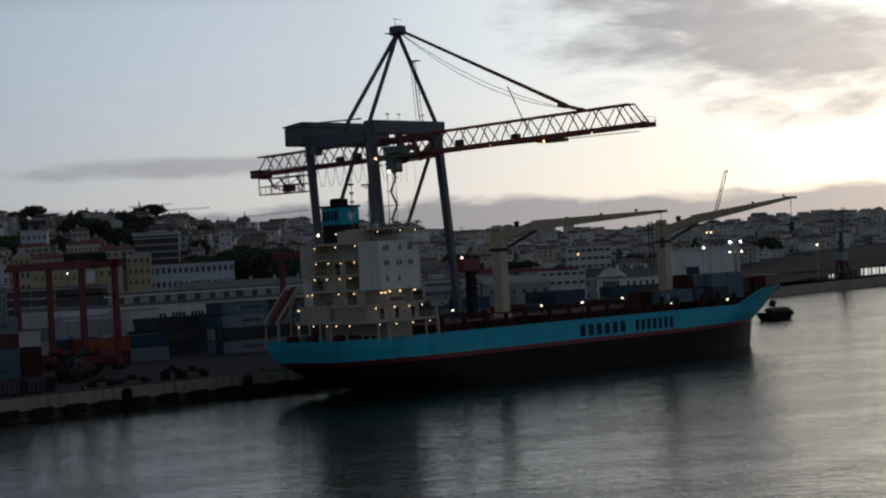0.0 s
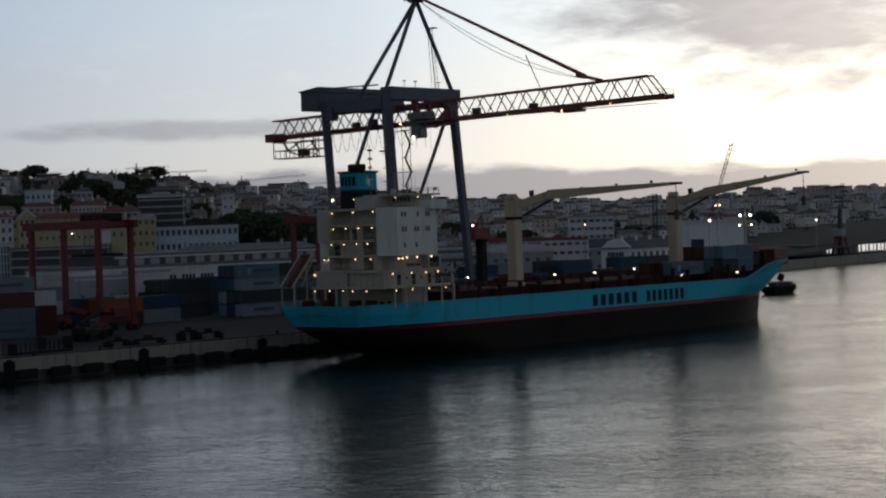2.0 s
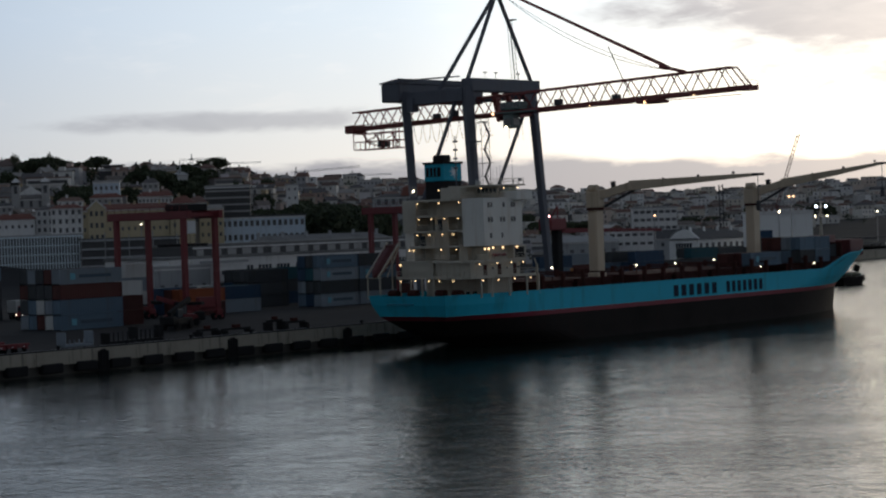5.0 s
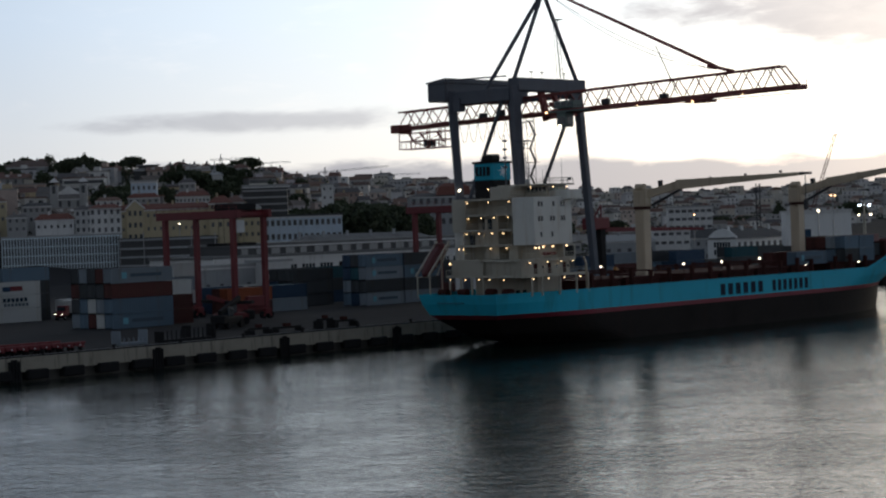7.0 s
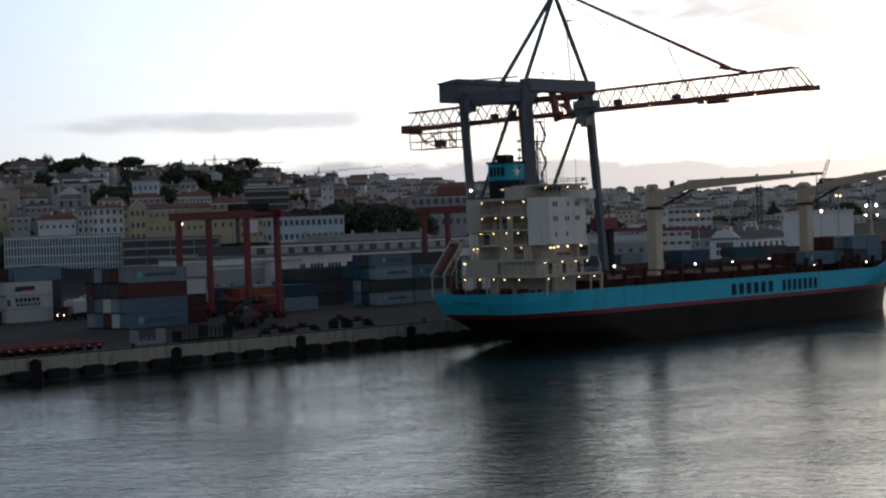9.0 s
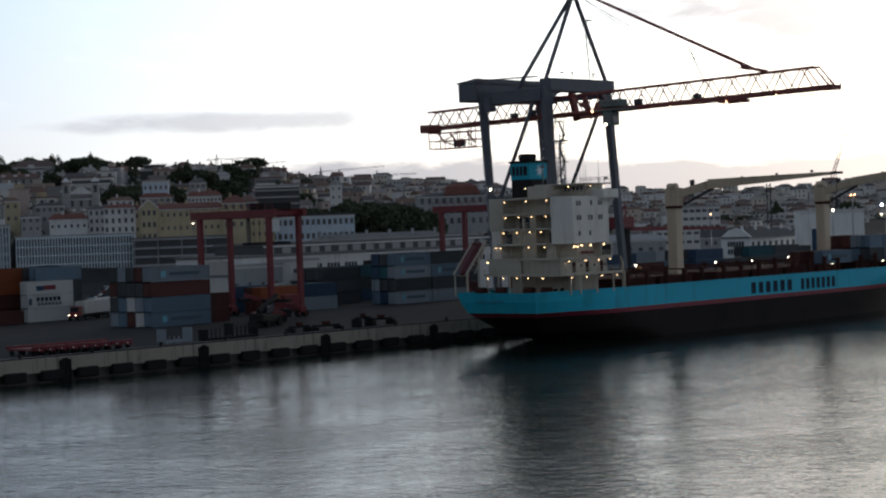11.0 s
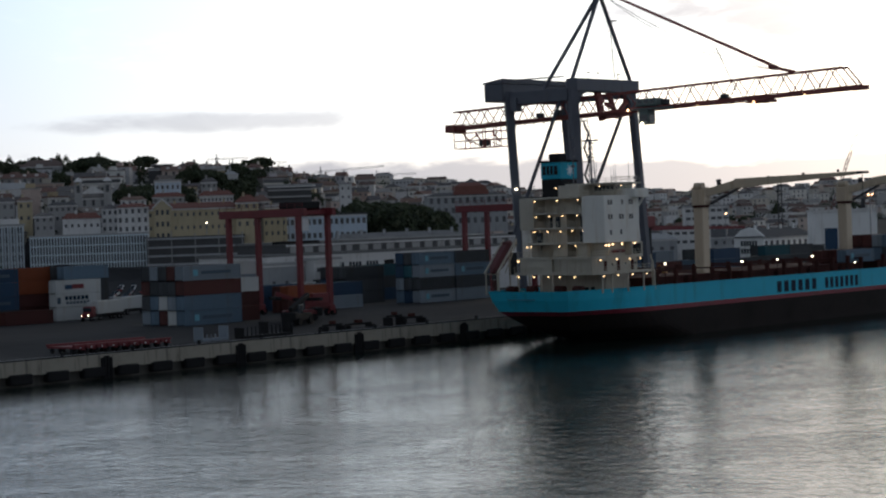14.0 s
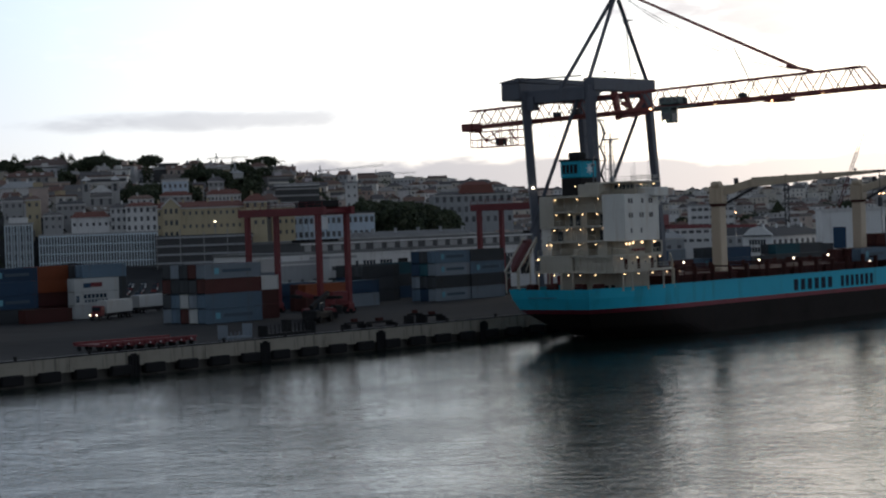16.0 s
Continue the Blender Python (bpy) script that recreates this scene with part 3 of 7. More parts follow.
    for i in range(7):
        an = math.pi * 2 * i / 7 + 0.3
        part("emblem_ray", beam(B(), (271.4, 258.26, 32.8), (271.4 + 1.15 * math.cos(an), 258.26, 32.8 + 1.15 * math.sin(an)), 0.1, 0.42, 0.3), M["emblem"], e)
    # lamps along the galleries
    for z, ys in ((26.9, (262.0, 256.6, 251.6)), (23.95, (261.8, 258.6, 255.4, 252.0)), (21.05, (262.4, 259.2, 256.0, 253.2, 250.6)), (18.2, (264.4, 263.3, 256.4, 252.5))):
        for y in ys:
            ship_lamp(h, 264.95, y, z)
    for x in (263.4, 264.4, 265.6, 268.4, 272.4):
        ship_lamp(h, x, 244.2, 18.35 if x > 265 else 18.2, 0.2)
    for x, z in ((261.6, 15.5), (266.6, 15.5), (270.6, 15.5), (274.0, 15.5), (262.4, 12.5), (266.8, 12.5), (271.4, 12.5), (276.0, 12.5)):
        ship_lamp(h, x, 244.1, z)
    for x, y in ((262.2, 264.4), (262.2, 260.6), (262.2, 257.2), (260.4, 253.0), (259.1, 248.4)):
        ship_lamp(h, x, y, 12.5)
    ship_lamp(h, 262.7, 264.8, 15.5, 0.2)
    for x in (264.0, 268.0, 272.4):
        part("side_door", box(B(), x - 0.45, x + 0.45, 244.82, 244.95, 13.4, 15.3), M["deck"], h, "rusty brown side door")
    for x, z in ((266.2, 14.6), (270.2, 14.6), (273.4, 14.6)):
        part("porthole", tube(B(), (x, 244.84, z), (x, 244.95, z), 0.25, 10), M["pane"], h)
    part("storm_rail", beam(B(), (261.4, 244.85, 14.3), (274.0, 244.85, 14.3), 0.06), M["steel"], h)
    part("deck_machinery", box(B(), 270.6, 272.2, 245.0, 246.4, 18.75, 19.6), M["black"], h, "dark ventilator box", 0.1)
    part("gangway_davit", beam(B(), (278.6, 244.6, 9.4), (278.6, 244.6, 14.8), 0.3), M["cream"], h, "cream gangway davit")
    part("gangway_arm", beam(B(), (278.6, 244.6, 14.6), (277.4, 244.2, 16.0), 0.22), M["cream"], h)
    for x in (264.0, 266.0, 268.0, 270.0):
        part("drum", tube(B(), (x, 251.0, 9.15), (x, 251.0, 10.3), 0.4, 10), M["black"], ship, "dark drum on the mooring deck")
    # mooring gear under the after deck
    for x, y in ((261.5, 249.5), (262.5, 254.5), (262.0, 261.0), (261.5, 265.5)):
        part("winch", tube(B(), (x, y - 1.0, 10.1), (x, y + 1.0, 10.1), 0.75, 10), M["deck"], ship, "rust-brown mooring winch")
    # free-fall boat on its ramp: two pale rails on legs, the boat slung between them
    lo, hi = Vector((258.6, 0, 13.4)), Vector((264.7, 0, 19.8))
    r = part("lifeboat_ramp", beam(B(), (lo.x, 266.7, lo.z), (hi.x, 266.7, hi.z), 0.32), M["cream"], ship, "cream free-fall boat ramp")
    part("ramp_rail", beam(B(), (lo.x, 269.9, lo.z), (hi.x, 269.9, hi.z), 0.32), M["cream"], r)
    for t in (0.05, 0.35, 0.65, 0.95):
        p = lo.lerp(hi, t)
        part("ramp_tie", beam(B(), (p.x + 0.5, 266.7, p.z - 0.5), (p.x + 0.5, 269.9, p.z - 0.5), 0.18), M["cream"], r)
    for t in (0.06, 0.62):
        p = lo.lerp(hi, t)
        for y in (266.7, 269.9):
            part("ramp_leg", beam(B(), (p.x, y, 9.2), (p.x, y, p.z), 0.2), M["cream"], r)
    part("ramp_brace", beam(B(), (hi.x, 266.7, hi.z - 0.6), (261.0, 266.7, 13.4), 0.16), M["cream"], r)
    bm = B()
    rings = []
    for t, w, h in ((-4.2, 0.25, 0.3), (-3.4, 0.8, 0.75), (-1.6, 1.15, 1.0), (1.4, 1.2, 1.05), (3.2, 0.95, 0.9), (4.0, 0.5, 0.5)):
        ring = []
        for y, z in ((-0.75, -1.0), (0.75, -1.0), (1.0, -0.35), (1.0, 0.35), (0.55, 1.0), (-0.55, 1.0), (-1.0, 0.35), (-1.0, -0.35)):
            ring.append(bm.verts.new((t, y * w, z * h)))
        rings.append(ring)
    for p, q in zip(rings, rings[1:]):
        for i in range(8):
            bm.faces.new((p[i], p[(i + 1) % 8], q[(i + 1) % 8], q[i]))
    bm.faces.new(rings[0][::-1])
    bm.faces.new(rings[-1])
    bmesh.ops.transform(bm, verts=bm.verts, matrix=pose(261.9, 268.3, 16.4, 0, -46, 0))
    boat = part("lifeboat", bm, M["maroon"], r, "dark red enclosed lifeboat", 0.08)
    part("conning_cover", box(B(), 262.9, 264.1, 267.7, 268.9, 18.6, 19.4), M["maroon"], boat, "", 0.15)


def build_cargo_deck(ship):
    # hatch coamings with covers and rust-red stanchions between the bays
    for x0, x1 in ((281.5, 292.5), (294.0, 305.0), (314.0, 325.5), (327.0, 338.5), (340.0, 351.5), (353.0, 361.6), (369.0, 379.5)):
        c = part("hatch_coaming", box(B(), x0, x1, 247.2, 265.8, 9.0, 10.9), M["deck"], ship, "rust-brown hatch coaming", 0.06)
        part("hatch_cover", box(B(), x0 - 0.2, x1 + 0.2, 247.0, 266.0, 10.95, 11.45), M["deck"], c, "", 0.05)
    for i, x in enumerate((280.6, 286.9, 293.2, 299.4, 305.5, 313.2, 319.6, 326.2, 332.6, 339.2, 345.6, 352.2, 357.8, 367.6, 374.0, 380.4)):
        part("lashing_post", box(B(), x - 0.3, x + 0.3, 244.7, 245.5, 9.1, 12.7 + (i % 3) * 0.25), M["deck"], ship, "rust-red lashing post", 0.04)
        part("lashing_post", box(B(), x - 0.3, x + 0.3, 267.3, 268.1, 9.1, 12.7), M["deck"], ship, "", 0.04)
        if i % 2 == 0:
            part("lashing_bridge", box(B(), x - 0.35, x + 0.35, 245.2, 267.6, 12.3, 12.6), M["deck"], ship)
    for x, z in ((285.5, 13.9), (312.6, 13.4), (326.0, 13.3), (340.0, 13.5), (357.9, 11.5), (380.0, 11.3)):
        m = part("floodlight_post", tube(B(), (x, 246.6, 9.1), (x, 246.6, z - 0.2), 0.09), M["deck"], ship)
        part("floodlight", ball(B(), (x, 246.6, z), 0.17), M["lamp_white"], m, "bright white floodlight")
    # forecastle gear
    part("breakwater", box(B(), 393.2, 393.8, 247.5, 265.5, 12.0, 15.6), M["deck"], ship, "dark breakwater bulkhead")
    part("windlass", box(B(), 398.0, 402.0, 252.0, 261.0, 12.3, 14.2), M["deck"], ship, "", 0.3)
    part("mast_house", box(B(), 396.6, 401.4, 253.6, 258.4, 12.2, 17.2), M["maroon"], ship, "dark red mast house", 0.15)
    fm = part("fore_mast", tube(B(), (399.0, 256.0, 17.0), (399.0, 256.0, 27.4), 0.42, 10, 0.16), M["cream"], ship, "cream foremast with lit floodlights")
    for z, w in ((21.4, 1.6), (23.8, 1.1)):
        part("mast_platform", box(B(), 399.0 - w, 399.0 + w, 256.0 - w, 256.0 + w, z - 0.1, z + 0.05), M["cream"], fm)
    for dx, dy, z, m, k in ((-0.85, 0.85, 24.1, "lamp_blue", 0.3), (0.85, -0.85, 24.1, "lamp_blue", 0.3), (-1.0, 1.0, 21.8, "lamp_white", 0.22), (1.0, -1.0, 21.8, "lamp_white", 0.22)):
        part("mast_floodlight", ball(B(), (399.0 + dx - 0.3, 256.0 + dy - 0.3, z), k), M[m], fm, "bright floodlight")
    part("mast_cap", box(B(), 398.2, 399.8, 255.2, 256.8, 25.3, 25.7), M["crane_grey"], fm)
    part("anchor_pocket", tube(B(), (403.2, 249.9, 9.4), (404.0, 249.2, 9.0), 0.8, 12), M["hull_dark"], ship)
    part("bow_store", box(B(), 406.2, 412.4, 252.6, 260.4, 12.2, 16.0), M["maroon"], ship, "dark store house on the forecastle", 0.2)
    part("bow_rail", beam(B(), (413.0, 256.5, 13.6), (417.6, 256.5, 14.3), 0.3), M["cream"], ship, "cream bow roller")
    part("mooring_winch", tube(B(), (392.0, 250.0, 13.0), (392.0, 253.0, 13.0), 0.8, 12), M["deck"], ship, "rust-brown mooring winch")


def build_deck_crane(ship, x):
    y = 254.0
    c = part("deck_crane", box(B(), x - 1.25, x + 1.25, y - 1.15, y + 1.15, 9.0, 24.8), M["buff"], ship, "buff painted deck crane with a long jib", 0.2)
    part("crane_foot", box(B(), x - 1.5, x + 1.5, y - 1.35, y + 1.35, 9.0, 12.2), M["buff"], c, "", 0.25)
    part("slew_ring", tube(B(), (x, y, 24.7), (x, y, 25.2), 1.75, 20), M["deck"], c, "dark slewing ring")
    bm = B()
    for sx in (-1, 1):
        box(bm, x - 1.1, x + 1.1, y + sx * 1.2 - 0.35, y + sx * 1.2 + 0.35, 25.2, 28.9)
    box(bm, x - 1.4, x + 0.3, y - 1.2, y + 1.2, 25.2, 28.4)
    part("crane_house", bm, M["buff"], c, "", 0.12)
    part("winch_drum", tube(B(), (x - 0.4, y - 1.0, 29.1), (x - 0.4, y + 1.0, 29.1), 0.75, 12), M["buff"], c)
    d = Vector((0.457, -0.89, 0) if x < 340 else (0.255, -0.967, 0)).normalized()
    reach = 32.8 if x < 340 else 29.5
    o = Vector((x, y, 0))
    base, knee, tip = o + d * 1.0 + Vector((0, 0, 27.6)), o + d * 7.5 + Vector((0, 0, 29.4)), o + d * reach + Vector((0, 0, 30.7 if x < 340 else 32.9))
    bm = B()
    beam(bm, base, knee, 1.9, 1.6)
    beam(bm, knee - d * 0.4, tip, 1.7, 2.0, 0.30)
    j = part("jib", bm, M["buff"], c, "long tapered box jib", 0.05)
    part("luffing_ram", tube(B(), o + d * 1.9 + Vector((0, 0, 25.4)), o + d * 8.2 + Vector((0, 0, 28.6)), 0.28), M["rope"], c, "dark luffing ram")
    part("jib_head", beam(B(), tip - d * 1.2, tip + d * 1.3, 0.7, 0.5), M["rope"], c)
    part("sheave_post", beam(B(), o + d * 4.0 + Vector((0, 0, 28.3)), o + d * 3.8 + Vector((0, 0, 30.4)), 0.9), M["rope"], c)
    for k in (14.0, 21.0, 28.0):
        q = knee.lerp(tip, (k - 7.5) / (reach - 7.5))
        part("jib_lamp", box(B(), q.x - 0.2, q.x + 0.2, q.y - 0.2, q.y + 0.2, q.z + 0.5, q.z + 1.0), M["rope"], c)
    part("hoist_rope", tube(B(), tip, tip - Vector((0, 0, 5.5)), 0.07, 6), M["rope"], c)
    part("hook_block", box(B(), tip.x - 0.4, tip.x + 0.4, tip.y - 0.4, tip.y + 0.4, tip.z - 7.2, tip.z - 5.2), M["rope"], c, "dark hook block", 0.15)


build_ship()


# ---- the quay gantry crane ----
def build_gantry():
    g = thing("gantry_crane", (313, 289, QUAY_Z), "dark grey ship-to-shore gantry crane with a red lattice boom", "crane")
    # head and foot of each leg: the legs rake a little
    legs = {"A": (301.6, 298.2, 303.2, 296.8), "B": (302.0, 280.8, 303.6, 280.2), "C": (323.3, 281.0, 328.0, 281.0), "D": (321.4, 298.2, 324.6, 298.2)}
    for k, (xt, yt, x, y) in legs.items():
        w = 1.55 if k in "AB" else 1.3
        bm = B()
        beam(bm, (x, y, 6.2), (xt, yt, 51.5), w, w, 1.15)
        leg = part("leg", bm, M["crane_grey"], g, "dark grey box leg")
        part("bogie", box(B(), x - 3.6, x + 3.6, y - 1.0, y + 1.0, 4.05, 6.4), M["crane_grey"], leg, "", 0.3)
        for dx in (-2.6, -0.9, 0.9, 2.6):
            part("wheel", tube(B(), (x + dx, y - 0.5, 4.45), (x + dx, y + 0.5, 4.45), 0.42, 12), M["rubber"], leg)
    for y, z0, z1 in ((281.0, 50.4, 53.2),):
        part("portal_beam", box(B(), 302.0, 324.5, y - 1.5, y + 1.5, z0, z1), M["crane_grey"], g, "deep grey portal beam", 0.15)
    # stiffened corners of the waterside portal
    for x, s in ((303.0, 1), (322.6, -1)):
        bm = B()
        pts = [(x, 50.5), (x + s * 4.4, 50.5), (x + s * 2.2, 49.9), (x + s * 0.8, 48.6), (x, 45.6)]
        a = [bm.verts.new((px, 280.2, pz)) for px, pz in pts]
        b = [bm.verts.new((px, 281.8, pz)) for px, pz in pts]
        for i in range(5):
            bm.faces.new((a[i], a[(i + 1) % 5], b[(i + 1) % 5], b[i]))
        bm.faces.new(a)
        bm.faces.new(b[::-1])
        part("corner_gusset", bm, M["crane_grey"], g)
    bm = B()
    for p, q, w in (((311.0, 50.6), (312.6, 44.4), 1.5), ((314.8, 50.6), (317.8, 45.0), 0.8), ((317.4, 45.4), (322.6, 49.6), 0.8), ((311.8, 45.2), (323.2, 46.4), 1.5), ((314.0, 48.0), (317.0, 47.0), 0.7)):
        beam(bm, (p[0], 281.0, p[1]), (q[0], 281.0, q[1]), 0.9, w)
    part("boom_hanger", bm, M["boom_red"], g, "dark red boom hanger frame")
    part("machinery_house", box(B(), 299.4, 327.0, 297.9, 303.2, 49.4, 53.3), M["crane_grey"], g, "grey sheet-metal machinery house", 0.2)
    bm = B()
    ends = [[bm.verts.new((x, y, z)) for y, z in ((297.7, 53.3), (303.4, 53.3), (303.4, 53.6), (297.7, 54.3))] for x in (299.2, 327.2)]
    for i in range(4):
        bm.faces.new((ends[0][i], ends[0][(i + 1) % 4], ends[1][(i + 1) % 4], ends[1][i]))
    bm.faces.new(ends[0])
    bm.faces.new(ends[1][::-1])
    part("house_roof", bm, M["crane_grey"], g, "sloping sheet roof")
    for i in range(9):
        part("roof_rib", box(B(), 299.38, 299.44, 298.2 + i * 0.58, 298.3 + i * 0.58, 49.6, 53.2), M["crane_grey"], g)
    for x in (301.8, 325.0):
        part("side_girder", box(B(), x - 0.8, x + 0.8, 281.5, 298.0, 49.6, 50.9) if x > 310 else box(B(), x - 0.7, x + 0.7, 281.5, 298.2, 48.5, 51.2), M["crane_grey"], g, "deep grey side girder", 0.08)
    part("walkway_pipe", tube(B(), (301.0, 282.0, 53.6), (301.0, 299.0, 53.9), 0.16), M["crane_grey"], g)
    bm = B()
    for i in range(7):
        z, k = 24.0 + i * 3.0, 1 if i % 2 else -1
        beam(bm, (319.6 - k * 0.9, 291.0, z), (319.6 + k * 0.9, 291.0, z + 3.0), 0.5, 0.14)
        box(bm, 319.6 + k * 0.6, 319.6 + k * 1.5, 290.4, 291.8, z + 2.95, z + 3.05)
        beam(bm, (319.6 - k * 0.9, 290.6, z + 1.0), (319.6 + k * 0.9, 290.6, z + 4.0), 0.06)
    for x in (318.3, 320.9):
        beam(bm, (x, 291.4, 24.0), (x, 291.4, 46.0), 0.1)
    part("leg_stair", bm, M["rope"], g, "zigzag steel stair hung below the girder")
    for z in (27.0, 36.0, 45.0):
        part("stair_tie", beam(B(), (320.9, 291.4, z), (322.6, 297.8, z), 0.16), M["rope"], g)
    part("leg_cabinet", box(B(), 300.6, 302.6, 295.2, 297.0, 47.0, 50.0), M["crane_grey"], g, "grey cabinet at the leg head", 0.1)
    # raking braces from the waterside leg heads to the landside feet
    for x in (301.8, 325.0):
        part("brace", tube(B(), (x, 283.2, 50.2 if x < 310 else 49.6), (x, 298.0, 20.5), 0.42, 10), M["crane_grey"], g, "raking tubular brace")
        x += 3.0 if x > 310 else 1.4
        part("sill_beam", box(B(), x - 0.7, x + 0.7, 281.0, 298.0, 6.4, 7.8), M["crane_grey"], g, "", 0.1)
    # mast head and stays
    apex = Vector((311.0, 279.6, 72.2))
    for p in ((302.4, 281.0, 53.0), (323.2, 281.0, 53.0), (301.7, 288.5, 51.0)):
        part("apex_strut", tube(B(), apex - Vector((0, 0, 0.6)), p, 0.45, 10), M["crane_grey"], g)
    a = part("apex_head", box(B(), apex.x - 1.2, apex.x + 1.2, apex.y - 1.5, apex.y + 1.5, 71.0, 73.0), M["crane_grey"], g, "", 0.3)
    part("apex_platform", box(B(), apex.x - 2.0, apex.x + 1.4, apex.y - 1.8, apex.y + 1.8, 71.4, 71.6), M["crane_grey"], a)
    part("anemometer_pole", tube(B(), apex + Vector((-0.6, 0, 0.6)), apex + Vector((-0.6, 0, 2.4)), 0.07, 6), M["rope"], a)
    part("weather_vane", beam(B(), apex + Vector((-0.9, 0.3, 2.3)), apex + Vector((0.9, -0.5, 2.1)), 0.1), M["rope"], a)
    for dx in (-1.4, 1.4):
        part("forestay", tube(B(), apex + Vector((dx * 0.3, -0.8, -0.2)), (305.3 + dx * 0.6, 232.4, 51.9), 0.2, 8), M["boom_red"], g, "dark steel forestay bar")
    bm = B()
    n = 18
    p0, p1 = apex + Vector((0, -0.8, -0.8)), Vector((305.3, 232.0, 51.2))
    for k in (0.0, 0.9):
        last = None
        for i in range(n + 1):
            t = i / n
            q = p0.lerp(p1, t) - Vector((0, 0, (2.2 + k) * 4 * t * (1 - t)))
            if last:
                tube(bm, last, q, 0.06, 5)
            last = q
    part("slack_rope", bm, M["rope"], g, "sagging hoist ropes")
    part("rope_hanger", tube(B(), (305.3, 241.4, 47.0), (305.3, 246.4, 57.0), 0.1, 6), M["rope"], g)
    # slender lattice stair tower behind the portal
    bm = B()
    x, y = 321.5, 284.0
    for dx, dy in ((-0.5, -0.5), (0.5, -0.5), (0.5, 0.5), (-0.5, 0.5)):
        beam(bm, (x + dx, y + dy, 53.0), (x + dx * 0.7 - 2.0, y + dy * 0.7 - 0.6, 66.5), 0.09)
    for i in range(12):
        z = 53 + i * 1.1
        o = -2.0 * (z - 53) / 13.5
        beam(bm, (x + o - 0.5, y - 0.5, z), (x + o + 0.5, y - 0.5, z + 1.1), 0.06)
    box(bm, x - 1.9, x - 0.3, y - 1.4, y + 0.6, 66.4, 66.6)
    part("access_ladder", bm, M["rope"], g)
    for xx in (308.0, 311.5, 319.0):
        part("roof_light_post", tube(B(), (xx, 281.0, 53.2), (xx, 281.0, 54.6), 0.06, 6), M["rope"], g)
        part("roof_light", box(B(), xx - 0.5, xx + 0.5, 280.8, 281.2, 54.5, 54.7), M["rope"], g)
    build_boom(g)
    leg_lamp = part("leg_lamp", ball(B(), (301.4, 296.6, 30.2), 0.24), M["lamp_white"], g, "white leg floodlight")
    return g


def boom_z(y):
    return 46.6 + (y - 213.0) * (44.45 - 46.6) / 106.0


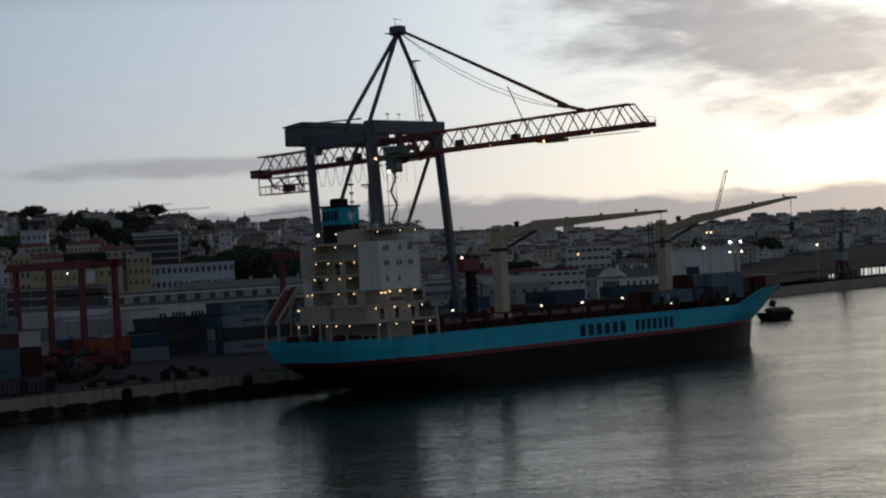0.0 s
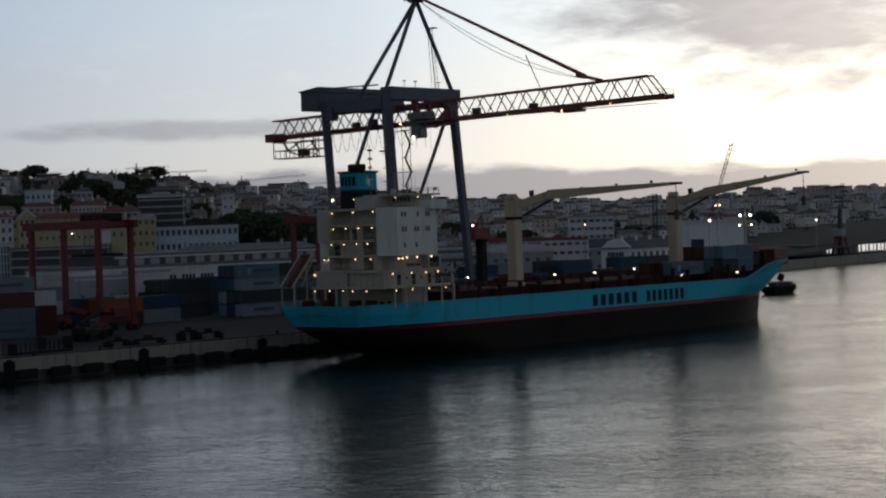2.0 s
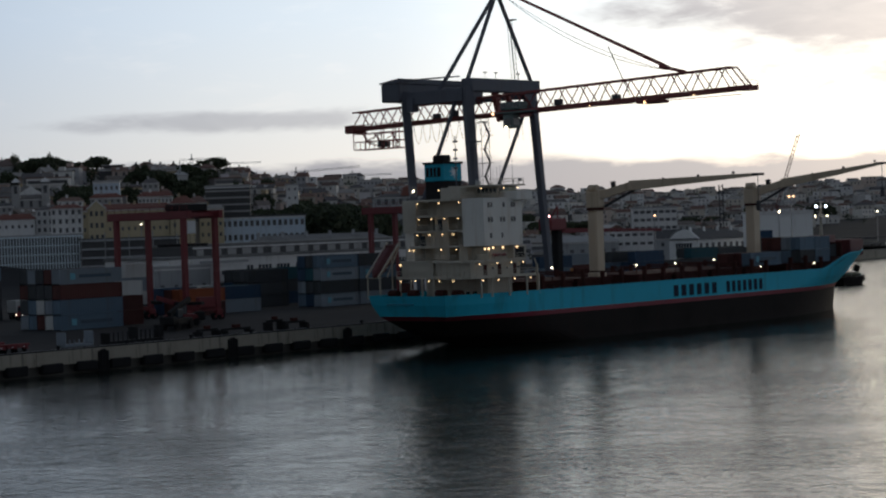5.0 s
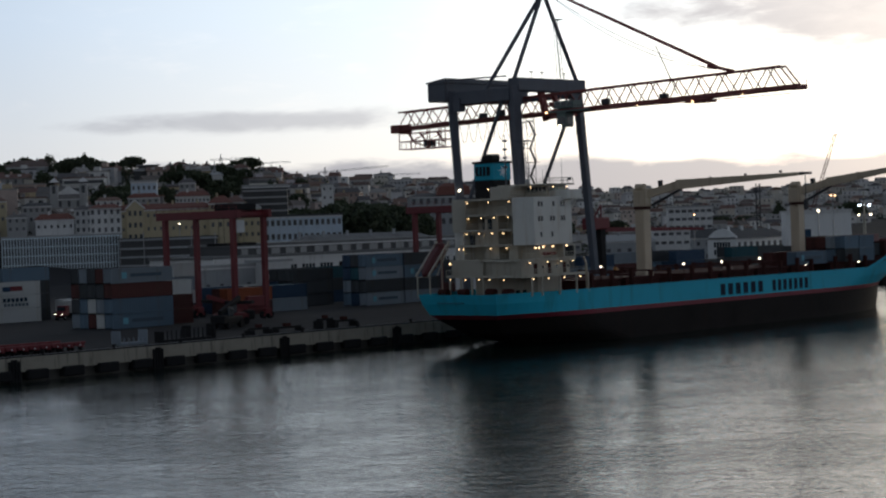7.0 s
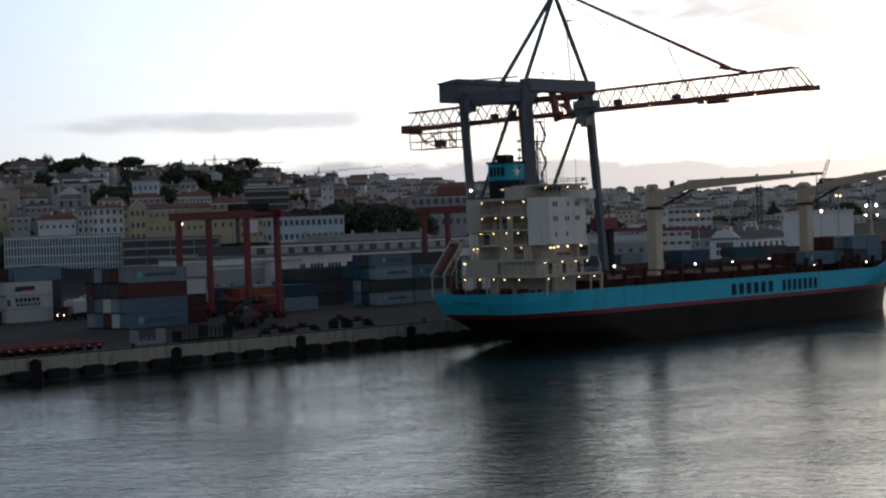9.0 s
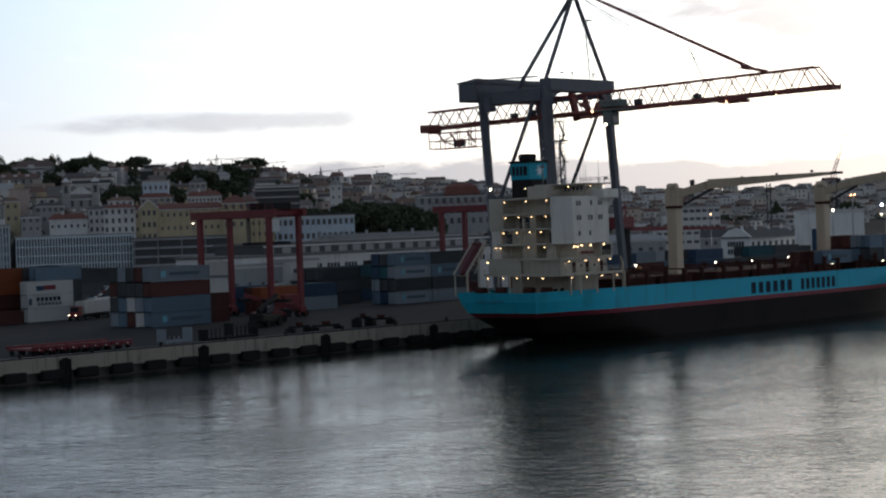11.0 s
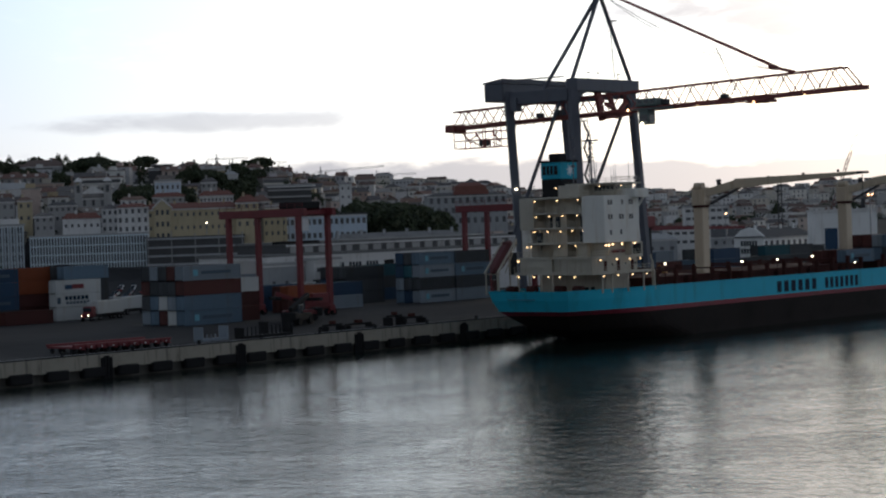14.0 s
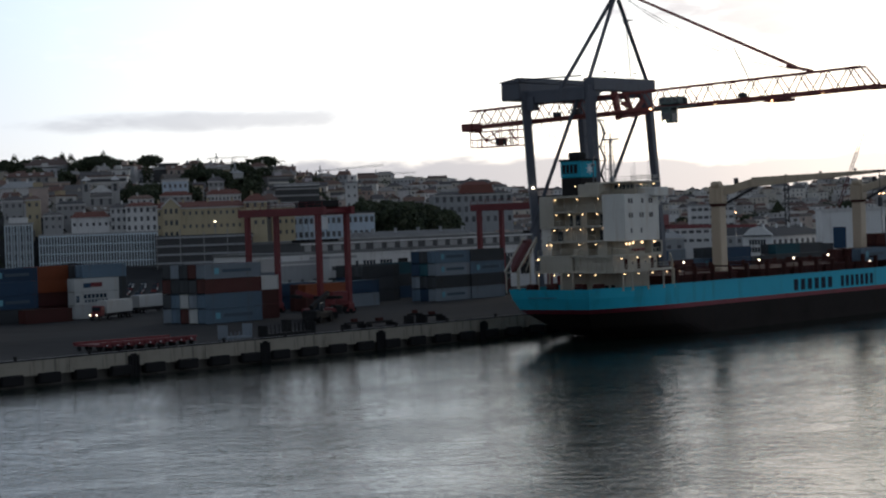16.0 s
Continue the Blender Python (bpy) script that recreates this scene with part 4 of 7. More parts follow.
def build_boom(g):
    x0, x1 = 303.9, 306.7
    bm = B()
    for x in (x0, x1):
        beam(bm, (x, 212.8, boom_z(212.8)), (x, 317.8, boom_z(317.8)), 0.7, 0.8)
    boom = part("boom", bm, M["boom_red"], g, "long red lattice boom, two girders")
    top = lambda y: boom_z(y) + (4.1 if y < 262 else 4.1 - (y - 262) * 0.008)
    for x in (x0 + 0.35, x1 - 0.35):
        part("upper_chord", beam(B(), (x, 217.0, top(217.0)), (x, 316.6, top(316.6)), 0.34, 0.34), M["boom_red"], boom)
    n = 18
    for s, x in ((0, x0), (1, x1)):
        xt = x + (0.35 if s == 0 else -0.35)
        for i in range(n):
            ya, yb = 217.0 + (316.6 - 217.0) * i / n, 217.0 + (316.6 - 217.0) * (i + 1) / n
            ym = (ya + yb) / 2
            for p, q in (((x, ya, boom_z(ya)), (xt, ym, top(ym))), ((xt, ym, top(ym)), (x, yb, boom_z(yb)))):
                part("lattice_bar", beam(B(), p, q, 0.18), M["boom_red"], boom)
    for i in range(n + 1):
        y = 217.0 + (316.6 - 217.0) * i / n
        part("top_tie", beam(B(), (x0 + 0.35, y, top(y)), (x1 - 0.35, y, top(y)), 0.18), M["boom_red"], boom)
        if i % 2 == 0:
            part("bottom_tie", beam(B(), (x0, y, boom_z(y)), (x1, y, boom_z(y)), 0.3), M["boom_red"], boom)
    for x in (x0 + 0.35, x1 - 0.35):
        part("tip_post", beam(B(), (x, 217.0, top(217.0)), (x, 213.6, boom_z(213.6)), 0.22), M["boom_red"], boom)
    part("tip_platform", box(B(), 303.4, 307.2, 212.8, 216.4, boom_z(213) - 0.55, boom_z(213) - 0.1), M["boom_red"], boom, "", 0.1)
    railing(boom, [(303.4, 216.0, boom_z(213)), (303.4, 213.0, boom_z(213)), (307.2, 213.0, boom_z(213))], 1.3).data.materials[0] = M["boom_red"]
    # walkway along the near girder
    part("walkway", box(B(), 302.9, 303.6, 214.0, 318.0, 45.2, 45.3), M["boom_red"], boom)
    for y, h in ((243.5, 0.9), (258.0, 1.2), (286.0, 1.3), (291.0, 1.0)):
        part("gear_box", box(B(), 303.0, 304.2, y - 0.8, y + 0.8, boom_z(y) + 0.4, boom_z(y) + 0.4 + h), M["rope"], boom, "", 0.1)
    part("stay_anchor", beam(B(), (305.3, 228.6, 50.7), (305.3, 233.6, 52.0), 1.9, 0.5), M["boom_red"], boom, "red stay anchorage")
    part("rope_carriage", box(B(), 303.3, 307.3, 233.5, 238.5, boom_z(236) - 1.1, boom_z(236) - 0.45), M["boom_red"], boom, "", 0.1)
    part("carriage_lamp", ball(B(), (303.4, 236.5, boom_z(236) - 0.9), 0.28), M["lamp_orange"], boom, "orange boom lamp")
    for y in (225.0, 250.0):
        part("boom_lamp", ball(B(), (303.4, y, boom_z(y) - 0.5), 0.16), M["lamp_warm"], boom, "small warm boom lamp")
    # back end: counterweight, winch and hanging maintenance cage
    part("winch_house", box(B(), 303.2, 307.4, 315.4, 318.4, 43.6, 45.4), M["boom_red"], boom, "", 0.2)
    bm = B()
    for z in (39.9, 41.6, 43.4):
        for x in (303.4, 307.2):
            beam(bm, (x, 302.0, z), (x, 315.8, z), 0.16)
        for y in (302.0, 306.6, 307.3, 315.8):
            beam(bm, (303.4, y, z), (307.2, y, z), 0.16)
    for y in (302.0, 306.6, 307.3, 315.8):
        for x in (303.4, 307.2):
            beam(bm, (x, y, 39.9), (x, y, 44.4), 0.16)
    for i in range(10):
        y = 302.6 + i * 1.4
        beam(bm, (303.4, y, 39.9), (303.4, y, 41.6), 0.09)
        beam(bm, (303.4, y, 39.95), (307.2, y, 39.95), 0.12)
    for y in (304.0, 309.0, 312.5):
        beam(bm, (305.3, y, 41.0), (305.3, y + 2.2, 43.4), 0.3)
    for y in (302.0, 306.6, 307.3):
        beam(bm, (303.4, y, 39.9), (303.4, y + 4.6, 41.6), 0.12)
        beam(bm, (303.4, y + 4.6, 41.6), (303.4, y, 43.4), 0.12)
    cage = part("maintenance_cage", bm, M["boom_red"], boom, "open steel maintenance cage")
    part("cage_winch", box(B(), 303.2, 306.4, 308.5, 307.4, 40.2, 41.6), M["rope"], cage, "", 0.2)
    # cable loops below the boom
    for i in range(9):
        y = 277.0 + i * 2.6
        bm = B()
        last = None
        for j in range(11):
            t = j / 10
            q = Vector((303.4, y + 2.4 * t, boom_z(y) - 0.4 - 4.2 * (4 * t * (1 - t)) ** 0.8))
            if last:
                tube(bm, last, q, 0.05, 5)
            last = q
        part("festoon_loop", bm, M["rope"], boom)


def build_trolley(g):
    t = part("trolley", box(B(), -3.4, 3.2, -3.8, 3.6, 0.3, 0.8), M["boom_red"], None, "trolley frame running under the boom", 0.1)
    part("walkway", box(B(), -4.4, -3.4, -7.2, 3.4, 0.1, 0.4), M["cab"], t, "grey-green side walkway")
    part("hoist_house", box(B(), -4.2, -1.2, -3.2, 1.8, 0.8, 2.4), M["cab"], t, "grey-green hoist house", 0.15)
    for y in (-2.4, -0.8, 0.8):
        part("hoist_window", box(B(), -4.26, -4.16, y - 0.5, y + 0.5, 1.3, 2.1), M["pane"], t)
    part("walkway_rail", beam(B(), (-4.35, -7.0, 1.2), (-4.35, -3.3, 1.2), 0.07), M["cab"], t)
    part("outrigger", box(B(), -3.4, -1.4, -7.6, -3.8, 0.2, 0.7), M["boom_red"], t, "", 0.1)
    part("cabin", box(B(), -4.0, -1.4, -1.2, 1.4, -2.9, 0.1), M["cab"], t, "dark green driver's cabin", 0.2)
    part("cabin_window", box(B(), -4.06, -3.96, -1.0, 1.1, -2.3, -1.0), M["pane"], t)
    part("cabin_window", box(B(), -3.7, -1.7, -1.26, -1.16, -2.4, -1.0), M["pane"], t)
    part("work_lamp", ball(B(), (-4.1, 0.4, -2.7), 0.28), M["lamp_white"], t, "white work lamp")
    part("work_lamp", ball(B(), (-3.9, 4.0, 0.2), 0.24), M["lamp_orange"], t, "orange work lamp")
    bm = B()
    for x in (-2.2, 2.2):
        for yy in (-1.2, 1.2):
            tube(bm, (x, yy, -0.6), (x, yy, -5.0), 0.04, 5)
    part("fall_rope", bm, M["rope"], t)
    t.parent = g
    return t


GANTRY = build_gantry()
TROLLEY = build_trolley(GANTRY)


# ---- the container yard ----
M["faded_text"] = mat("faded_lettering_paint", (0.05, 0.075, 0.10), 0.7, 0, 0.35, 1.5)
M["teal"] = mat("pale_teal_logo_paint", (0.12, 0.33, 0.42), 0.6, 0, 0.2, 1.0)
CONT = {
    "grey": mat("grey_container_paint", (0.20, 0.235, 0.27), 0.55, 0, 0.12, 0.3, 0.05, (0.18, 0.17, 0.16), 0.15, 0.2),
    "blue_grey": mat("blue_grey_container_paint", (0.11, 0.165, 0.22), 0.55, 0, 0.12, 0.3, 0.05, (0.13, 0.14, 0.16), 0.15, 0.2),
    "navy": mat("navy_container_paint", (0.025, 0.055, 0.10), 0.55, 0, 0.15, 0.3, 0.05, (0.05, 0.06, 0.09), 0.2, 0.2),
    "brown": mat("brown_container_paint", (0.075, 0.027, 0.024), 0.6, 0, 0.2, 0.3, 0.05, (0.07, 0.04, 0.03), 0.2, 0.2),
    "orange": mat("orange_container_paint", (0.22, 0.06, 0.025), 0.6, 0, 0.15, 0.3, 0.05, (0.2, 0.07, 0.04), 0.15, 0.2),
    "white": mat("white_container_paint", (0.50, 0.51, 0.50), 0.55, 0, 0.08, 0.3, 0.05, (0.45, 0.42, 0.38), 0.1, 0.2),
    "dark": mat("dark_container_paint", (0.05, 0.055, 0.06), 0.6, 0, 0.2, 0.3, 0.05, (0.06, 0.05, 0.04), 0.2, 0.2),
    "green": mat("green_container_paint", (0.02, 0.08, 0.10), 0.6, 0, 0.2, 0.3, 0.05, (0.05, 0.07, 0.06), 0.2, 0.2),
}
CH, CW, CL = 2.88, 2.44, 12.9
COLOUR_WORDS = {"grey": "light grey", "blue_grey": "blue-grey", "navy": "navy blue", "brown": "brown", "orange": "orange", "white": "white", "dark": "dark grey", "green": "dark green"}


def container_proto(colour, logo="", length=CL):
    """A corrugated box at the origin: long side along x, doors towards -x."""
    c = thing("shipping_container", (0, 0, 0), "stacked " + COLOUR_WORDS[colour] + " corrugated shipping container" + {"": "", "square": " with a pale logo square", "red": " with a red logo block", "lines": " with lettering bars"}[logo], "container", "stacked containers")
    bm = B()
    n = int(length / 0.56)
    for side, y in ((0, 0.06), (1, CW - 0.06)):
        pts = []
        for i in range(n):
            xa = 0.2 + (length - 0.4) * i / n
            w = (length - 0.4) / n
            d = 0.07 * (1 if side == 0 else -1)
            pts += [(xa, y), (xa + w * 0.3, y), (xa + w * 0.5, y + d), (xa + w * 0.8, y + d)]
        pts.append((length - 0.2, y))
        lo = [bm.verts.new((px, py, 0.2)) for px, py in pts]
        hi = [bm.verts.new((px, py, CH - 0.14)) for px, py in pts]
        for i in range(len(pts) - 1):
            bm.faces.new((lo[i], lo[i + 1], hi[i + 1], hi[i]))
    box(bm, 0.2, length - 0.2, 0.08, CW - 0.08, CH - 0.16, CH - 0.06)
    box(bm, 0.2, length - 0.2, 0.08, CW - 0.08, 0.15, 0.22)
    box(bm, length - 0.16, length - 0.08, 0.15, CW - 0.15, 0.2, CH - 0.1)
    part("panel_body", bm, CONT[colour], c)
    bm = B()
    for y in (0.08, CW - 0.08):
        for z in (0.09, CH - 0.09):
            box(bm, 0, length, y - 0.08, y + 0.08, z - 0.07, z + 0.07)
        for x in (0.09, length - 0.09):
            box(bm, x - 0.09, x + 0.09, y - 0.081, y + 0.081, 0, CH - 0.01)
    part("corner_frame", bm, CONT[colour], c)
    for y in (0.2, CW / 2 + 0.02):
        part("door", box(B(), 0.05, 0.12, y, y + CW / 2 - 0.22, 0.2, CH - 0.2), CONT[colour], c)
    if logo == "red":
        part("logo_bar", box(B(), length * 0.2, length * 0.36, -0.004, 0.05, CH * 0.3, CH * 0.66), CONT["navy"], c, "dark blue logo block")
        part("logo_bar", box(B(), length * 0.36, length * 0.62, -0.004, 0.05, CH * 0.34, CH * 0.68), M["crane_red"], c, "red logo block")
    elif logo == "lines":
        part("logo_square", box(B(), length * 0.03, length * 0.10, -0.004, 0.05, CH * 0.25, CH * 0.75), M["faded_text"], c, "dark logo square")
        for k in range(6):
            x = length * (0.2 + 0.09 * k)
            part("lettering_bar", box(B(), x, x + length * 0.062, -0.004, 0.05, CH * 0.52, CH * 0.82), M["text"], c, "dark lettering bar")
        for k in range(7):
            x = length * (0.22 + 0.077 * k)
            part("lettering_bar", box(B(), x, x + length * 0.05, -0.004, 0.05, CH * 0.2, CH * 0.42), M["faded_text"], c, "dark lettering bar")
    elif logo:
        part("logo_square", box(B(), length * 0.17, length * 0.25, -0.004, 0.05, CH * 0.3, CH * 0.72), M["teal"], c, "pale logo square")
        part("logo_bar", box(B(), length * 0.31, length * 0.82, -0.004, 0.05, CH * 0.40, CH * 0.62), M["faded_text"], c, "dark lettering bar")
    return c


PROTO = {}


def container(colour, x, y, z, logo="", length=CL, turn=0):
    key = (colour, logo, length)
    if key not in PROTO:
        PROTO[key] = container_proto(colour, logo, length)
        PROTO[key].matrix_basis = pose(x, y, z, 0, 0, turn)
        return
    copy_thing(PROTO[key], pose(x, y, z, 0, 0, turn))


def stack(x, y, rows, z=None, length=CL, logos=()):
    """rows[j]: colours from the ground up; j runs inland. logos: (row, tier) pairs that carry a logo."""
    z = hill(x, y) if z is None else z
    for j, tiers in enumerate(rows):
        for i, c in enumerate(tiers.split()):
            container(c, x, y + j * (CW + 0.12), z + 0.02 + i * (CH + 0.03), logos.get((j, i), "") if isinstance(logos, dict) else "square" if (j, i) in logos else "", length)


def build_stacks():
    stack(221.2, 314.6, ["blue_grey blue_grey brown grey", "white grey dark brown", "brown white dark dark", "blue_grey blue_grey dark grey", "grey dark brown dark"], length=15.0, logos=((0, 0), (0, 3)))
    stack(237.6, 317.5, ["brown brown white", "dark brown grey"], length=6.1)
    stack(231.2, 367.8, ["white white white"], length=12.2, logos={(0, 1): "lines", (0, 2): "red"})
    stack(236.2, 371.2, ["dark dark dark blue_grey", "dark dark grey dark"], length=12.2)
    stack(226.4, 377.0, ["brown brown orange orange", "dark brown orange navy"], length=12.2)
    stack(212.0, 371.4, ["dark navy navy navy", "brown dark navy grey"], length=12.2, logos=((0, 1), (0, 3)))
    stack(198.6, 372.0, ["brown dark dark navy", "grey grey navy navy"], length=12.2)
    stack(214.6, 363.2, ["brown"], length=12.2)
    stack(238.4, 386.5, ["grey dark", "dark grey"])
    stack(304.4, 328.6, ["grey dark grey blue_grey", "navy dark green dark", "blue_grey grey navy navy"], length=12.2, logos=((0, 0), (0, 2), (0, 3)))
    stack(317.0, 328.6, ["grey dark blue_grey dark"], length=12.2, logos=((0, 2),))
    stack(298.0, 346.0, ["dark dark dark", "green dark dark"])
    stack(264.0, 330.2, ["brown orange", "brown brown"])
    stack(277.4, 333.4, ["grey navy", "dark green"])
    stack(256.2, 338.0, ["dark white grey white"], length=6.1)
    stack(268.0, 344.0, ["navy navy", "navy grey"])
    stack(284.0, 348.0, ["dark white"], length=6.1)
    stack(243.0, 345.0, ["white dark", "navy navy"], length=6.1)
    for x, tiers in ((302.0, "dark navy dark"), (314.6, "navy dark green"), (327.2, "dark brown dark"), (339.8, "dark dark navy"), (352.4, "brown dark dark")):
        stack(x, 356.0, [tiers, "dark dark"], length=12.2)
    # beyond the ship
    stack(352.0, 322.0, ["blue_grey navy dark", "grey dark"])
    stack(372.0, 320.0, ["dark blue_grey navy", "grey grey"])
    stack(398.0, 330.0, ["dark brown", "dark grey grey"])
    stack(416.0, 331.0, ["navy blue_grey dark", "grey blue_grey"], logos=((0, 1),))
    stack(486.0, 338.5, ["dark brown dark", "brown dark dark"])
    stack(501.5, 345.5, ["dark dark brown", "grey brown"])
    stack(417.2, 324.0, ["blue_grey navy navy", "dark navy"])
    stack(431.4, 324.6, ["navy dark"])
    stack(446.0, 326.0, ["dark dark green", "dark brown dark"])
    stack(465.4, 330.0, ["dark dark dark", "dark green dark"])
    # stowed on the ship's fore deck
    for j in range(5):
        for i, c in enumerate((("dark", "blue_grey"), ("blue_grey", "grey"), ("brown", "brown"), ("dark", "brown"), ("brown", "dark"))[j]):
            container(c, 373.4, 246.0 + j * 2.56, 11.5 + i * (CH + 0.03), "", 6.1)
            container(("blue_grey", "dark", "brown", "dark", "dark")[j], 379.8, 246.0 + j * 2.56, 11.5 + i * (CH + 0.03), "", 6.1)
        if j < 4:
            container(("dark", "blue_grey", "brown", "dark")[j], 387.0, 248.6 + j * 2.56, 12.4, "", 6.1)
    container("blue_grey", 354.0, 246.4, 11.5, "square", 12.2)
    container("brown", 355.0, 249.0, 11.5, "", 12.2)
    container("brown", 352.4, 251.6, 11.5, "", 12.2)


def portal(name, x, y, label):
    """A rubber-tyred yard gantry: two portal frames, trolley and wheels; x, y is the nearer waterside foot."""
    z = hill(x, y + 8)
    g = thing(name, (x, y, z), label, "yard crane", "yard gantry cranes")
    for fx in (0.0, 8.3):
        for fy in (0.0, 21.0):
            leg = part("leg", beam(B(), (x + fx, y + fy, z + 1.9), (x + fx, y + fy, z + 20.6), 0.98, 0.98), M["crane_red"], g)
            part("leg_foot", box(B(), x + fx - 0.9, x + fx + 0.9, y + fy - 0.7, y + fy + 0.7, z + 1.0, z + 2.2), M["crane_red"], leg, "", 0.15)
            for d in (-0.9, 0.9):
                w = part("wheel", tube(B(), (x + fx + d, y + fy - 0.35, z + 0.75), (x + fx + d, y + fy + 0.35, z + 0.75), 0.74, 14), M["rubber"], leg)
                part("hub", tube(B(), (x + fx + d, y + fy - 0.4, z + 0.75), (x + fx + d, y + fy + 0.4, z + 0.75), 0.3, 10), M["crane_red"], w)
        part("girder", box(B(), x + fx - 0.55, x + fx + 0.55, y - 2.0, y + 23.4, z + 20.6, z + 22.2), M["crane_red"], g, "red box girder", 0.08)
    for fy in (0.0, 21.0):
        part("sill", box(B(), x, x + 8.3, y + fy - 0.4, y + fy + 0.4, z + 1.9, z + 2.7), M["crane_red"], g)
        part("head_tie", box(B(), x, x + 8.3, y + fy - 0.35, y + fy + 0.35, z + 21.0, z + 21.8), M["crane_red"], g)
    t = part("crab", box(B(), x + 0.4, x + 7.9, y + 1.5, y + 6.0, z + 22.2, z + 23.6), M["black"], g, "dark hoist crab", 0.15)
    part("operator_cabin", box(B(), x + 3.0, x + 5.2, y + 2.2, y + 4.4, z + 17.6, z + 20.2), M["emblem"], t, "pale operator cabin", 0.1)
    part("spreader", box(B(), x - 1.5, x + 9.8, y + 4.0, y + 6.4, z + 15.0, z + 15.6), M["black"], t)
    for xx in (x + 1.5, x + 6.8):
        for yy in (y + 4.4, y + 6.0):
            part("hoist_rope", tube(B(), (xx, yy, z + 15.5), (xx, yy, z + 22.2), 0.05, 5), M["rope"], t)
    part("engine_house", box(B(), x + 2.0, x + 6.4, y - 1.6, y - 0.45, z + 2.7, z + 4.8), M["crane_red"], g, "", 0.1)
    railing(g, [(x - 0.5, y - 1.8, z + 22.2), (x - 0.5, y + 23.2, z + 22.2)]).data.materials[0] = M["crane_red"]
    return g


def build_truck(x, y, turn, cab="crane_red", load=None, lit=True, name="terminal_truck"):
    """A tractor with a skeletal trailer, nose towards +x in its own space."""
    t = thing(name, (0, 0, 0), "small red yard tractor hauling a white box trailer, headlamps lit" if lit else "white yard tractor parked with a white box trailer, lamps off", "truck", "yard trucks")
    part("cab", box(B(), 3.0, 4.9, -1.1, 1.1, 0.9, 3.1), M[cab], t, "red tractor cab" if cab == "crane_red" else "white tractor cab", 0.18)
    part("windscreen", box(B(), 4.86, 4.95, -0.95, 0.95, 2.0, 2.85), M["pane"], t)
    part("side_window", box(B(), 3.4, 4.6, -1.14, -1.06, 2.0, 2.85), M["pane"], t)
    part("bonnet", box(B(), 4.9, 5.9, -1.0, 1.0, 0.8, 1.7), M[cab], t, "", 0.15)
    part("chassis", box(B(), -9.0, 5.2, -0.5, 0.5, 0.7, 1.0), M["black"], t)
    part("trailer_bed", box(B(), -9.2, 2.6, -1.2, 1.2, 1.15, 1.4), M["black"], t, "dark skeletal trailer bed", 0.04)
    for xx in (-8.2, -6.9, 1.4, 5.0):
        for yy in (-1.0, 1.0):
            w = part("wheel", tube(B(), (xx, yy - 0.16, 0.5), (xx, yy + 0.16, 0.5), 0.5, 14), M["rubber"], t)
            part("hub", tube(B(), (xx, yy - 0.18, 0.5), (xx, yy + 0.18, 0.5), 0.2, 8), M["steel"], w)
    for yy in (-0.8, 0.8):
        part("headlamp", ball(B(), (5.95, yy, 1.25), 0.11), M["lamp_white"] if lit else M["emblem"], t, "lit headlamp" if lit else "")
    if load:
        part("load", box(B(), -9.0, 2.4, -1.2, 1.2, 1.42, 4.1), CONT[load], t, "container on the trailer", 0.03)
    t.matrix_basis = pose(x, y, hill(x, y), 0, 0, turn)
    return t


def build_bogie_trailers():
    """A row of red low trailers parked along the quay edge."""
    first = None
    for i in range(9):
        x, y = 171.0 + i * 2.2, 286.2 - i * 0.12
        if first is None:
            first = thing("low_trailer", (x, y, QUAY_Z), "low red steel yard trailer parked on the quay apron", "trailer", "parked trailers")
            z = QUAY_Z
            part("bed", box(B(), x - 0.95, x + 0.95, y - 3.2, y + 4.4, z + 0.85, z + 1.2), M["crane_red"], first, "", 0.06)
            part("drawbar", box(B(), x - 0.15, x + 0.15, y - 4.4, y - 3.2, z + 0.7, z + 0.9), M["crane_red"], first)
            part("bolster", box(B(), x - 1.2, x + 1.2, y - 3.3, y - 2.7, z + 1.2, z + 1.55), M["crane_red"], first, "", 0.05)
            part("bolster", box(B(), x - 1.2, x + 1.2, y + 3.7, y + 4.3, z + 1.2, z + 1.55), M["crane_red"], first, "", 0.05)
            for dy in (-2.2, 3.0):
                for dx in (-0.85, 0.85):
                    part("wheel", tube(B(), (x + dx - 0.14, y + dy, z + 0.45), (x + dx + 0.14, y + dy, z + 0.45), 0.45, 12), M["rubber"], first)
            part("marker", box(B(), x - 0.1, x + 0.1, y - 3.36, y - 3.28, z + 0.9, z + 1.1), M["emblem"], first, "pale marker plate")
        else:
            copy_thing(first, pose(x, y, QUAY_Z))


